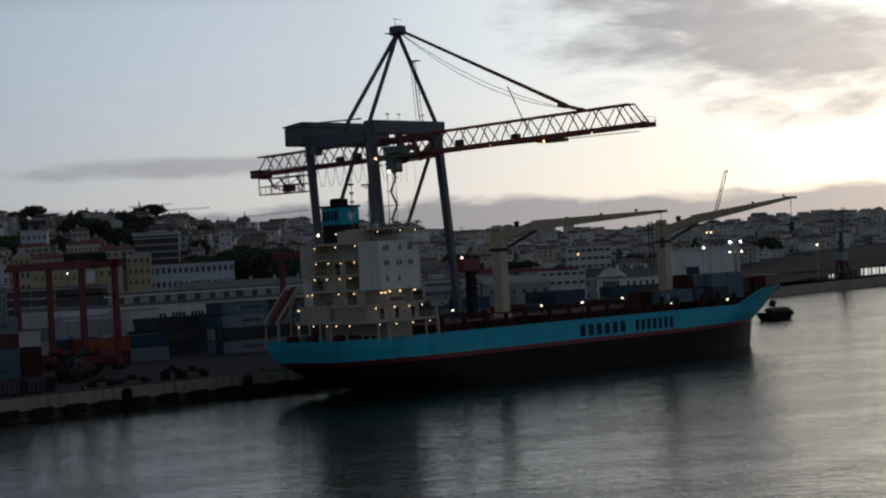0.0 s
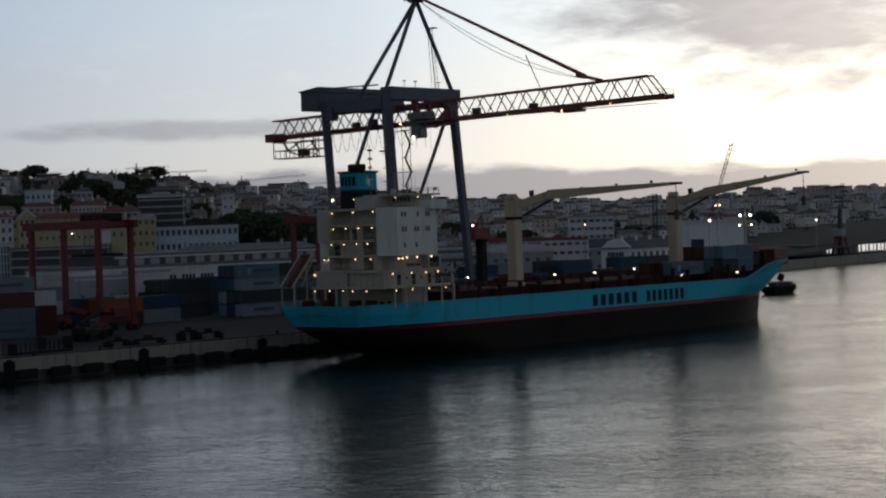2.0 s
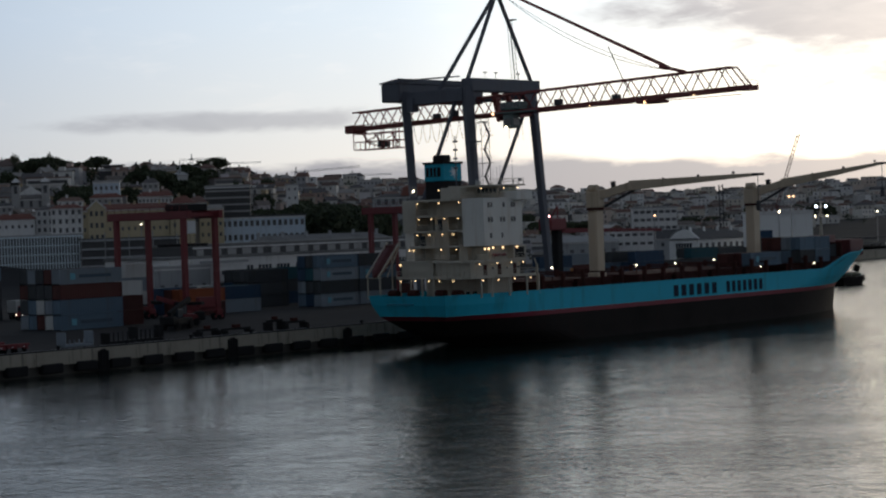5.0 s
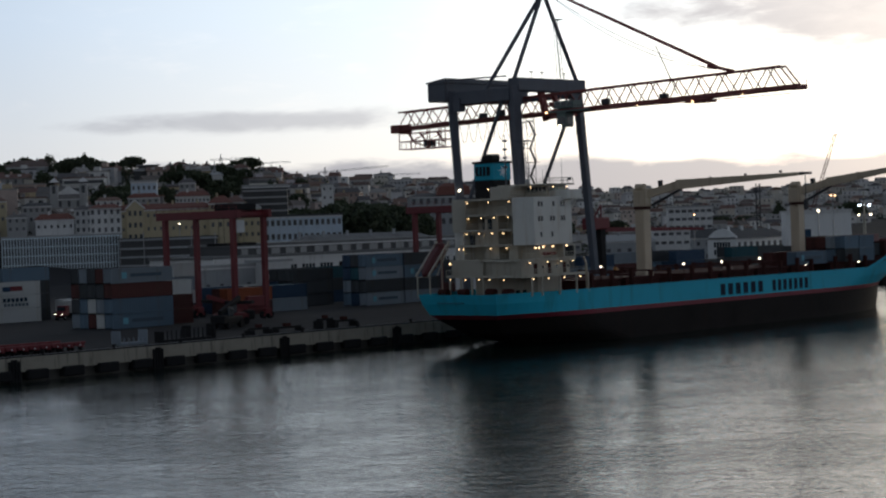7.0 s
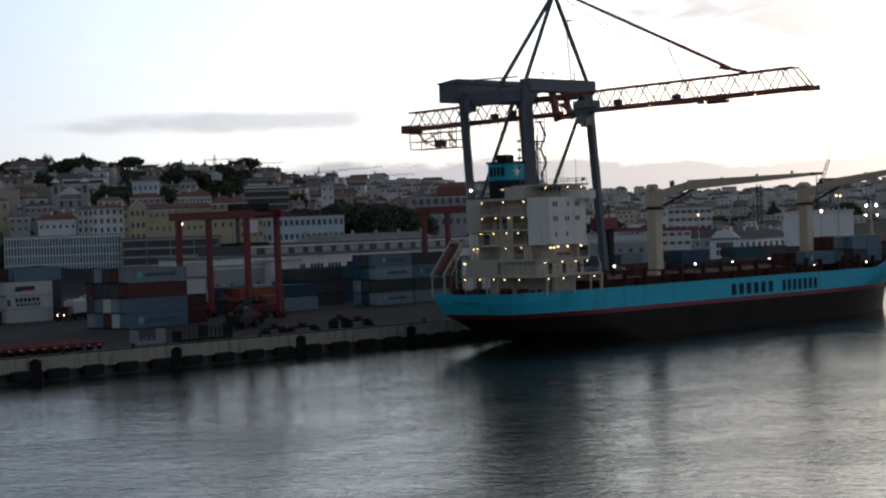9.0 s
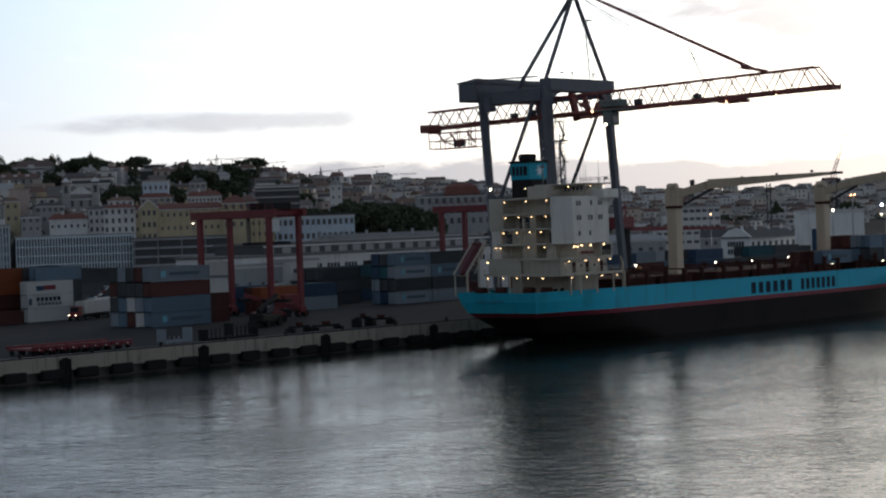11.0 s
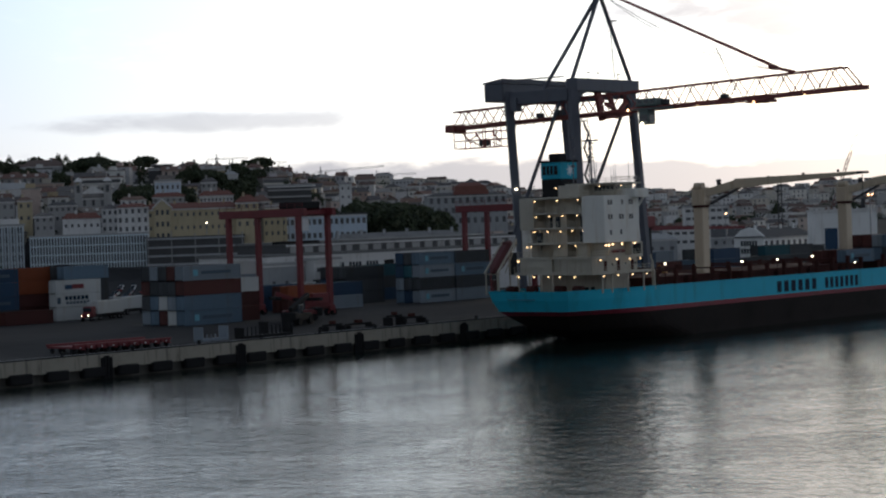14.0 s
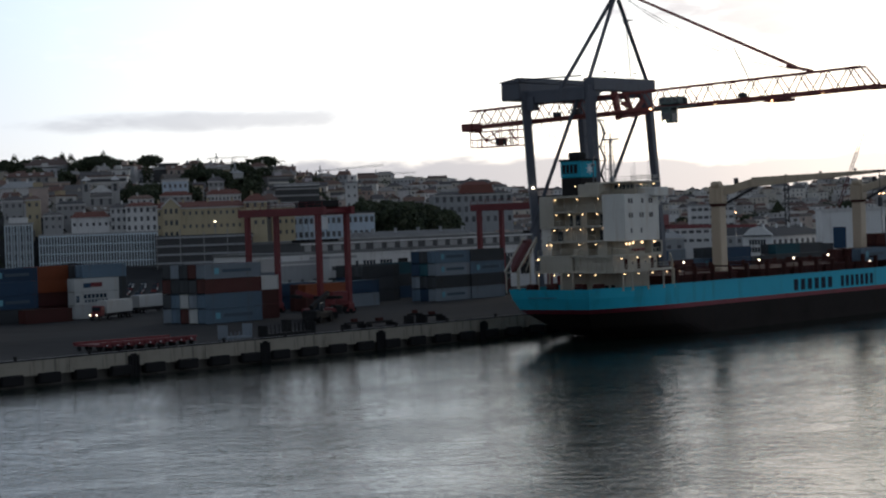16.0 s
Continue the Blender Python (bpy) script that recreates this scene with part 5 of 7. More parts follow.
def build_flat_racks():
    z = QUAY_Z
    for k, (x, y, l) in enumerate(((199.0, 284.4, 6.1), (207.6, 283.2, 12.2), (215.6, 285.4, 6.1))):
        f = thing("flat_rack", (x, y, z), "empty steel flat rack lying on the quay apron", "flat rack", "flat racks")
        m = CONT["grey"] if k == 0 else M["black"]
        part("base", box(B(), x, x + l, y, y + 2.44, z + 0.02, z + 0.5), m, f, "", 0.04)
        for xx in (x, x + l - 0.2):
            part("end_wall", box(B(), xx, xx + 0.2, y, y + 2.44, z + 0.5, z + (2.6 if k != 1 else 2.0)), m, f)
        n = int(l / 1.0)
        for i in range(1, n):
            part("stake", box(B(), x + i * l / n - 0.08, x + i * l / n + 0.08, y + 0.02, y + 0.16, z + 0.5, z + (1.3 if k == 0 else 2.1)), m, f)
    # mooring bollards
    first = None
    for i in range(18):
        x = 150.0 + i * 14.6
        if first is None:
            first = thing("bollard", (x, QUAY_Y + 0.5, z), "black cast-iron mooring bollard on the quay edge", "bollard", "quay bollards")
            part("post", tube(B(), (x, QUAY_Y + 0.5, z), (x, QUAY_Y + 0.5, z + 0.6), 0.28, 12, 0.22), M["black"], first)
            part("cap", tube(B(), (x, QUAY_Y + 0.5, z + 0.55), (x, QUAY_Y + 0.5, z + 0.8), 0.4, 12, 0.34), M["black"], first)
        else:
            copy_thing(first, pose(x, QUAY_Y + 0.5, z))
    # gear lying near the ship's stern
    for x, y, l, h in ((228.5, 283.0, 5.0, 1.3), (236.0, 284.5, 7.0, 1.0), (246.0, 283.0, 4.0, 2.0), (251.0, 284.0, 6.0, 1.4)):
        g = thing("spreader_frame", (x, y, z), "dark steel lifting spreader resting on the quay", "spreader", "lifting gear")
        part("beam", box(B(), x, x + l, y + 0.9, y + 1.5, z + h - 0.4, z + h), M["black"], g, "", 0.06)
        for xx in (x, x + l - 0.5):
            part("cross_head", box(B(), xx, xx + 0.5, y, y + 2.4, z + 0.01, z + h - 0.4), M["black"], g, "", 0.06)
        part("twist_box", box(B(), x + l * 0.4, x + l * 0.6, y + 0.7, y + 1.7, z + h, z + h + 0.6), M["deck"], g, "", 0.06)


def build_reach_stacker(x, y, turn, colour):
    r = thing("reach_stacker", (0, 0, 0), "heavy container handler with a raised telescopic boom", "handler", "container handlers")
    part("chassis", box(B(), -3.6, 3.2, -1.6, 1.6, 0.8, 2.2), M[colour], r, "", 0.2)
    part("counterweight", box(B(), -4.6, -2.8, -1.6, 1.6, 0.9, 2.6), M["black"], r, "", 0.25)
    part("cab", box(B(), -1.2, 0.8, -0.8, 0.8, 2.2, 3.9), M["pane"], r, "glazed operator cab", 0.12)
    part("boom", beam(B(), (-3.4, 0, 3.0), (4.6, 0, 5.6), 0.8, 0.9), M[colour], r, "", 0.05)
    part("spreader", box(B(), 4.0, 5.2, -3.0, 3.0, 4.4, 5.0), M["black"], r)
    for xx, rr in ((2.2, 0.85), (-2.8, 0.7)):
        for yy in (-1.5, 1.5):
            part("wheel", tube(B(), (xx, yy - 0.35, rr), (xx, yy + 0.35, rr), rr, 14), M["rubber"], r)
    r.matrix_basis = pose(x, y, hill(x, y), 0, 0, turn)


def build_lamp_post(x, y, top, m="lamp_white", heads=1, size=0.42, name="floodlight_mast"):
    z = hill(x, y)
    p = thing(name, (x, y, z), "tall galvanised floodlight mast with lit lamps", "lamp post", "floodlight masts")
    part("pole", tube(B(), (x, y, z - 0.2), (x, y, top), 0.24, 8, 0.13), M["steel"], p)
    part("cross_arm", box(B(), x - 0.8, x + 0.8, y - 0.12, y + 0.12, top - 0.1, top + 0.1), M["steel"], p)
    for i in range(heads):
        dx = 0 if heads == 1 else -1.0 + 2.0 * i / (heads - 1)
        h = part("lamp_head", box(B(), x + dx - 0.3, x + dx + 0.3, y - 0.3, y + 0.3, top + 0.1, top + 0.35), M["steel"], p)
        part("bulb", ball(B(), (x + dx - 0.2, y - 0.25, top - 0.05), size * 0.45), M[m], h, "glowing bulb")


def build_yard():
    build_stacks()
    portal("yard_gantry", 250.0, 311.8, "red rubber-tyred yard gantry crane straddling container rows")
    portal("yard_gantry", 326.4, 312.6, "red rubber-tyred yard gantry crane beside the ship's stern")
    build_bogie_trailers()
    build_flat_racks()
    build_reach_stacker(243.0, 305.5, 150, "crane_red")
    build_reach_stacker(238.5, 301.0, 20, "black")
    build_reach_stacker(373.0, 309.0, 200, "cab_orange")
    for x, y, z, m, n, s in ((427.0, 281.6, 27.0, "lamp_orange", 2, 0.5), (458.8, 347.4, 23.3, "lamp_orange", 1, 0.5), (492.0, 326.5, 23.2, "lamp_white", 1, 0.8), (801.5, 470.0, 21.9, "lamp_white", 1, 0.9), (423.4, 535.1, 26.4, "lamp_white", 1, 0.5), (403.6, 590.8, 28.4, "lamp_warm", 1, 0.4), (372.0, 344.0, 17.5, "lamp_warm", 1, 0.35)):
        build_lamp_post(x, y, z, m, n, s)


def build_cars():
    """Parked cars before the office slab."""
    rng = random.Random(3)
    paints = [mat("car_paint", c, 0.4, 0.0, 0.08, 0.5) for c in ((0.7, 0.7, 0.7), (0.08, 0.08, 0.09), (0.3, 0.32, 0.35), (0.2, 0.03, 0.03), (0.05, 0.1, 0.2))]
    words = ("white", "black", "silver grey", "dark red", "dark blue")
    protos = []
    for k, (m, w) in enumerate(zip(paints, words)):
        c = thing("parked_car", (0, 0, 0), w + " parked car beside the office slab", "car", "parked cars")
        part("body", box(B(), -2.1, 2.1, -0.85, 0.85, 0.35, 0.95), m, c, "", 0.14)
        part("cabin", box(B(), -1.3, 1.0, -0.75, 0.75, 0.93, 1.5), M["pane"], c, "dark glazed cabin", 0.2)
        for x in (-1.3, 1.3):
            for y in (-0.8, 0.8):
                part("wheel", tube(B(), (x, y - 0.1, 0.32), (x, y + 0.1, 0.32), 0.32, 10), M["rubber"], c)
        protos.append([c, False])
    for row in range(9):
        for i in range(9):
            if rng.random() < 0.2:
                continue
            x, y = 322 + i * 2.9 + row * 6.5, 462 - i * 2.6 + row * 7.4
            p = rng.choice(protos[:1] * 4 + protos[2:3] * 2 + protos)
            m = pose(x, y, hill(x, y) + 0.02, 0, 0, 49 + rng.choice((0, 180)) + rng.uniform(-3, 3))
            if p[1]:
                copy_thing(p[0], m)
            else:
                p[0].matrix_basis, p[1] = m, True
    for c, used in protos:
        if not used:
            c.matrix_basis = pose(380, 520, hill(380, 520) + 0.02, 0, 0, 49)


def build_mobile_crane():
    """A dark red mobile harbour crane behind the ship, boom laid level."""
    x, y = 361.0, 305.5
    z = hill(x, y)
    c = thing("mobile_harbour_crane", (x, y, z), "dark red mobile harbour crane with its boom laid level", "crane")
    part("carrier", box(B(), x - 5, x + 5, y - 2.5, y + 2.5, z + 0.8, z + 2.6), M["crane_red"], c, "", 0.3)
    for i in range(5):
        for s in (-1, 1):
            part("wheel", tube(B(), (x - 4 + i * 2, y + s * 2.2 - 0.3, z + 0.7), (x - 4 + i * 2, y + s * 2.2 + 0.3, z + 0.7), 0.7, 12), M["rubber"], c)
    part("tower", box(B(), x - 1.0, x + 1.0, y - 1.0, y + 1.0, z + 2.6, 21.5), M["black"], c, "dark crane tower", 0.15)
    part("machine_house", box(B(), x - 4.5, x + 1.5, y - 2.0, y + 2.0, 20.5, 23.4), M["crane_red"], c, "", 0.25)
    part("boom", beam(B(), (x + 1.0, y - 0.4, 20.4), (x + 36.0, y - 4.5, 19.7), 1.3, 1.1, 0.6), M["crane_red"], c, "long dark red boom")
    for d in (-1.2, 1.2):
        part("pylon", beam(B(), (x - 1.0, y + d, 23.0), (x + 0.6, y, 26.4), 0.35), M["crane_red"], c)
    part("beacon", ball(B(), (x - 5.0, y - 1.8, 23.9), 0.26), M["lamp_pink"], c, "pinkish white beacon lamp")


M["cab_orange"] = mat("orange_machine_paint", (0.42, 0.17, 0.03), 0.55, 0, 0.2, 0.5)
build_yard()
build_cars()
build_mobile_crane()
TRUCK = build_truck(238.0, 362.0, 200, "crane_red", "white", True)
PARKED = build_truck(261.4, 376.0, 15, "white", "white", False)


# ---- the town ----
def wall_mat(name, stops, tone=0.12):
    """Plaster whose colour differs from house to house."""
    m = bpy.data.materials.new(name)
    m.use_nodes = True
    n = Nodes(m.node_tree)
    co = n.add("ShaderNodeTexCoord").outputs["Object"]
    info = n.add("ShaderNodeObjectInfo").outputs["Random"]
    geo = n.add("ShaderNodeNewGeometry").outputs["Random Per Island"]
    pick = n.math("FRACT", n.math("ADD", info, geo))
    col = n.ramp(pick, [(i / len(stops), c) for i, c in enumerate(stops)], "CONSTANT")
    grime = n.smooth(n.noise(co, 0.5, 5.0, 0.65), 0.3, 0.75)
    col = n.mix(n.math("MULTIPLY", grime, 0.35), col, n.mix(1.0, col, (0.55, 0.52, 0.48), "MULTIPLY"))
    p = n.add("ShaderNodeBsdfPrincipled")
    n.put(p.inputs["Base Color"], col)
    p.inputs["Roughness"].default_value = 0.85
    n.put(n.add("ShaderNodeOutputMaterial").inputs[0], p.outputs[0])
    return m


M["plaster"] = wall_mat("painted_plaster", [(0.66, 0.64, 0.61), (0.46, 0.42, 0.36), (0.72, 0.71, 0.69), (0.50, 0.41, 0.27), (0.56, 0.45, 0.40), (0.46, 0.46, 0.48), (0.64, 0.60, 0.53), (0.45, 0.34, 0.29), (0.33, 0.32, 0.31), (0.55, 0.55, 0.57), (0.26, 0.25, 0.25), (0.60, 0.56, 0.58)])
# Window grey lifted towards haze, which lowers the contrast of far windows.
M["shade"] = mat("haze_muted_window", (0.085, 0.085, 0.09), 0.6, 0, 0.35, 0.8, 0, None, 0.3, 0.3)
# Paler wall colours for the far houses: the distance haze is put into the plaster.
M["plaster_hazed"] = wall_mat("hazed_far_plaster", [(0.78, 0.76, 0.73), (0.62, 0.58, 0.52), (0.82, 0.81, 0.80), (0.70, 0.64, 0.56), (0.50, 0.49, 0.48), (0.74, 0.72, 0.72), (0.66, 0.55, 0.48), (0.80, 0.77, 0.72)])
M["tiles"] = wall_mat("clay_roof_tiles", [(0.19, 0.11, 0.09), (0.15, 0.105, 0.09), (0.17, 0.16, 0.155), (0.22, 0.14, 0.11), (0.20, 0.17, 0.15), (0.13, 0.12, 0.12), (0.36, 0.34, 0.32)])
M["yellow"] = mat("ochre_plaster", (0.46, 0.39, 0.26), 0.85, 0, 0.1, 0.3, 0, (0.34, 0.26, 0.15))
M["town_white"] = mat("white_plaster", (0.66, 0.65, 0.64), 0.85, 0, 0.07, 0.3, 0, (0.42, 0.40, 0.37))
M["bright_white"] = mat("fresh_white_plaster", (0.80, 0.80, 0.79), 0.8, 0, 0.05, 0.3, 0, (0.6, 0.58, 0.55))
M["town_stone"] = mat("grey_limestone", (0.34, 0.335, 0.33), 0.85, 0, 0.1, 0.3, 0, (0.28, 0.27, 0.25))
M["town_grey"] = mat("grey_render", (0.33, 0.34, 0.35), 0.85, 0, 0.12, 0.3, 0, (0.16, 0.16, 0.16))
M["town_blue"] = mat("pale_blue_render", (0.50, 0.58, 0.66), 0.8, 0, 0.1, 0.3, 0, (0.3, 0.34, 0.38))
M["fin"] = mat("pale_aluminium_fin", (0.58, 0.66, 0.71), 0.5, 0.2, 0.1, 0.3)
# Dark roofs and walls; on the car park this colour stands for shade.
M["roof_dark"] = mat("dark_roof_and_deck_shade", (0.07, 0.07, 0.072), 0.8, 0, 0.25, 0.2)
M["roof_mid"] = mat("weathered_grey_roof_sheet", (0.14, 0.14, 0.14), 0.8, 0, 0.3, 0.15, 0, (0.08, 0.075, 0.07))
M["roof_pale"] = mat("pale_roof_sheet", (0.33, 0.33, 0.33), 0.7, 0, 0.15, 0.2)
M["roof_red"] = mat("red_roof_tile", (0.16, 0.06, 0.045), 0.8, 0, 0.2, 0.4)
M["leaf"] = wall_mat("dark_foliage", [(0.035, 0.05, 0.022), (0.05, 0.065, 0.03), (0.028, 0.04, 0.02), (0.06, 0.07, 0.035)])
M["bark"] = mat("bark", (0.09, 0.07, 0.05), 0.9, 0, 0.3, 2.0)


def gable(bm, w, d, z0, z1, over=0.4, hip=0.0):
    """A pitched roof over a w by d plan; the ridge runs along x."""
    a = [bm.verts.new(p) for p in ((-w / 2 - over, -d / 2 - over, z0), (w / 2 + over, -d / 2 - over, z0), (w / 2 + over, d / 2 + over, z0), (-w / 2 - over, d / 2 + over, z0))]
    r = [bm.verts.new((-w / 2 - over + hip, 0, z1)), bm.verts.new((w / 2 + over - hip, 0, z1))]
    for f in ((a[0], a[1], r[1], r[0]), (a[2], a[3], r[0], r[1]), (a[1], a[2], r[1]), (a[3], a[0], r[0]), (a[3], a[2], a[1], a[0])):
        bm.faces.new(f)
    return bm


def build_house_proto(w, d, h, style, win=(1.0, 1.5), gap=3.0, storey=3.1):
    """A house of the slope, its front towards -y; block: flat roof, terrace: a row with a long roof and dormers."""
    flat = style in ("block", "slab")
    name = "apartment_block" if flat else "town_house"
    words = {"gable": "plastered town house with a clay tile roof on the slope", "hip": "plastered town house with a hipped tile roof on the slope", "block": "flat-roofed plastered apartment block on the slope", "slab": "modern apartment block with balcony bands on the slope", "terrace": "long terraced house with dormers under a tile roof"}[style]
    t = thing(name, (0, 0, 0), words, "apartment block" if flat else "house", "apartment blocks" if flat else "town houses")
    part("wall", box(B(), -w / 2, w / 2, -d / 2, d / 2, -8.0, h), M["plaster"], t)
    if flat:
        part("roof", box(B(), -w / 2 - 0.25, w / 2 + 0.25, -d / 2 - 0.25, d / 2 + 0.25, h, h + 0.5), M["tiles"], t)
        part("stair_head", box(B(), -w * 0.15, w * 0.12, -1.5, 2.0, h + 0.5, h + 2.2), M["plaster"], t)
    else:
        rise = d * (0.24 if style == "terrace" else 0.32)
        r = part("roof", gable(B(), w, d, h, h + rise, 0.45, d * 0.4 if style == "hip" else 0.0), M["tiles"], t)
        part("chimney", box(B(), w * 0.2, w * 0.2 + 0.8, -0.5, 0.4, h + 0.4, h + rise + 1.0), M["plaster"], r)
        if style == "terrace":
            for i in range(int(w / 5)):
                x = -w / 2 + 2.5 + i * 5
                part("dormer", box(B(), x - 0.7, x + 0.7, -d * 0.36, -d * 0.12, h + 0.2, h + rise * 0.78), M["town_white"], r)
    floors = max(1, int((h - 0.4) / storey))
    if style == "slab":
        for f in range(floors):
            z = h - 1.5 - f * storey
            part("window_band", box(B(), -w / 2 + 0.4, w / 2 - 0.4, -d / 2 - 0.06, -d / 2 + 0.1, z - 0.7, z + 0.6), M["shade"], t, "dark window band")
            part("balcony", box(B(), -w / 2, w / 2, -d / 2 - 0.9, -d / 2 - 0.02, z - 1.5, z - 0.75), M["plaster"], t)
        return t
    cols = max(2, int(w / gap))
    first = None
    for f in range(floors):
        for c in range(cols):
            x, z = -w / 2 + w * (c + 0.5) / cols, h - 1.4 - f * storey
            if first is None:
                first = part("window", box(B(), -win[0] / 2, win[0] / 2, -d / 2 - 0.06, -d / 2 + 0.1, -win[1] / 2, win[1] / 2), M["shade"], t)
                first.location = (x, 0, z)
            else:
                o = first.copy()
                scene.collection.objects.link(o)
                o.location = (x, 0, z)
    return t


def polar(r, a):
    """A place in the town, at r metres and a degrees from the harbour's lookout."""
    q = radians(a + 48.5)
    return -20 + r * math.sin(q), 12 + r * math.cos(q)


KEEP = []


def free_at(x, y, rad):
    return all((x - a) ** 2 + (y - b) ** 2 > (rad + c) ** 2 for a, b, c in KEEP)


def landmark(name, label, category, x, y, w, d, top, wall, roof, roof_m, turn=-41, base=None, floors=3, cols=8, win=(1.0, 1.7), group=""):
    """A building seen clearly: x, y is the middle of its front; w along the front, d deep."""
    z0 = base if base is not None else min(hill(x, y), top - 5)
    t = thing(name, (0, 0, 0), label, category, group)
    part("wall", box(B(), -w / 2, w / 2, 0, d, min(z0 - 6, hill(x, y) - 4), top), wall, t, "", 0.05)
    if roof == "flat":
        part("roof", box(B(), -w / 2 - 0.3, w / 2 + 0.3, -0.3, d + 0.3, top, top + 0.6), roof_m, t)
    else:
        bm = gable(B(), w, d, top, top + roof, 0.5, d * 0.3)
        bmesh.ops.translate(bm, verts=bm.verts, vec=(0, d / 2, 0))
        r = part("roof", bm, roof_m, t)
        for i in range(max(1, int(w / 7))):
            cx = -w / 2 + w * (i + 0.35) / max(1, int(w / 7))
            part("chimney", box(B(), cx - 0.35, cx + 0.35, d * 0.4, d * 0.4 + 0.6, top + 0.2, top + roof + 0.9), wall, r)
    part("cornice", box(B(), -w / 2 - 0.2, w / 2 + 0.2, -0.25, 0.0, top - 0.5, top - 0.1), M["town_white"], t)
    step = (top - z0) / max(1, floors)
    first = None
    for f in range(floors):
        for c in range(cols):
            px, pz = -w / 2 + w * (c + 0.5) / cols, z0 + step * (f + 0.55)
            if first is None:
                first = part("window", box(B(), -win[0] / 2, win[0] / 2, -0.07, 0.1, -win[1] / 2, win[1] / 2), M["shade"], t)
                first.location = (px, 0, pz)
            else:
                o = first.copy()
                scene.collection.objects.link(o)
                o.location = (px, 0, pz)
    t.matrix_basis = pose(x, y, 0, 0, 0, turn)
    KEEP.append((x + d * 0.45, y + d * 0.4, max(w * 0.36, d * 0.5)))
    return t


def sub(t, name, bm, m, label=""):
    """Adds a piece, drawn in its building's own space."""
    ob = part(name, bm, m, None, label)
    ob.parent = t
    return ob


def build_landmarks():
    # office slab with vertical fins, and its stair tower
    t = landmark("office_building", "long office slab faced with pale vertical fins", "office building", 393.0, 560.5, 39.5, 14, 23.4, M["roof_dark"], "flat", M["roof_pale"], -39, 5.2, 6, 20, (1.5, 2.2))
    for i in range(41):
        x = -19.75 + i * 39.5 / 40
        sub(t, "fin", box(B(), x - 0.19, x + 0.19, -0.7, -0.02, 5.0, 23.3), M["fin"])
    for i in range(7):
        sub(t, "floor_band", box(B(), -19.7, 19.7, -0.45, -0.03, 5.2 + i * 3.0 - 0.2, 5.2 + i * 3.0 + 0.2), M["fin"])
    sub(t, "podium", box(B(), -21.5, 20.5, -2.2, -0.75, 4.0, 12.2), M["roof_dark"], "dark podium wall")
    t = landmark("stair_tower", "taller finned tower beside the office slab", "tower block", 372.6, 577.5, 9.0, 9, 27.6, M["town_grey"], "flat", M["roof_pale"], -39, 5.2, 7, 4, (1.4, 2.2))
    for i in range(10):
        x = -4.5 + i
        sub(t, "fin", box(B(), x - 0.17, x + 0.17, -0.7, -0.02, 5.0, 27.4), M["fin"])
    sub(t, "roof_house", box(B(), -3.2, 3.0, 1.0, 7.0, 28.2, 30.0), M["town_white"])
    landmark("office_building", "finned office wing behind the container stacks", "office building", 360.0, 586.0, 16.0, 10, 22.0, M["fin"], "flat", M["roof_pale"], -39, 5.2, 6, 14, (0.7, 2.2))
    # parking decks: the shade of the open storeys is a solid dark wall
    t = landmark("car_park", "parking structure with slab edges, shade of its open decks painted as a dark wall", "car park", 418.0, 535.0, 33.0, 16, 21.5, M["roof_dark"], "flat", M["roof_dark"], -44, 5.2, 1, 1, (0.2, 0.2))
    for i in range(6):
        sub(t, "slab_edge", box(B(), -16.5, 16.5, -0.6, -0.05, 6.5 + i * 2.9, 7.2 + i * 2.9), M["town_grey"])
    for i in range(5):
        sub(t, "mast", tube(B(), (-16 + i * 8, -1.5, 5.0), (-16 + i * 8, -1.5, 23.0 + (i % 2)), 0.16, 6), M["steel"])
    # ochre building with a pediment
    t = landmark("ochre_palace", "long ochre plastered building with a central pediment", "building", 421.0, 540.3, 33.7, 12, 31.6, M["yellow"], 2.0, M["roof_red"], -42, 18.0, 3, 16, (0.75, 1.2))
    bm = B()
    a = [bm.verts.new(p) for p in ((-12.6, -0.9, 15), (-6.6, -0.9, 15), (-6.6, -0.9, 32.0), (-9.6, -0.9, 34.8), (-12.6, -0.9, 32.0))]
    b = [bm.verts.new((v.co.x, 6.0, v.co.z)) for v in a]
    for i in range(5):
        bm.faces.new((a[i], a[(i + 1) % 5], b[(i + 1) % 5], b[i]))
    bm.faces.new(a)
    bm.faces.new(b[::-1])
    sub(t, "pediment", bm, M["yellow"], "gabled central bay")
    for s in (-1, 1):
        sub(t, "pediment_cornice", beam(B(), (-9.6, -1.0, 35.0), (-9.6 + s * 3.4, -1.0, 31.9), 0.4, 0.45), M["town_white"])
    for z in (22.5, 26.5, 30.5):
        for x in (-11.4, -9.6, -7.8):
            sub(t, "window", box(B(), x - 0.45, x + 0.45, -0.98, -0.85, z - 0.9, z + 0.8), M["pane"])
    landmark("white_house", "white plastered apartment house with dark windows", "house", 406.1, 553.1, 10.7, 9, 32.6, M["town_white"], 1.4, M["roof_red"], -40, 20.5, 4, 5, (0.9, 1.6))
    # church with two towers
    t = landmark("church", "pale church front with two bell towers", "church", 422.7, 595.1, 9.5, 22, 37.0, M["town_stone"], 3.0, M["tiles"], -41, 29.0, 2, 3, (1.0, 2.2))
    for x in (-5.2, 5.2):
        sub(t, "bell_tower", box(B(), x - 1.4, x + 1.4, -0.6, 2.4, 20, 42.0), M["town_stone"])
        sub(t, "belfry_opening", box(B(), x - 0.6, x + 0.6, -0.68, -0.5, 39.0, 41.6), M["pane"])
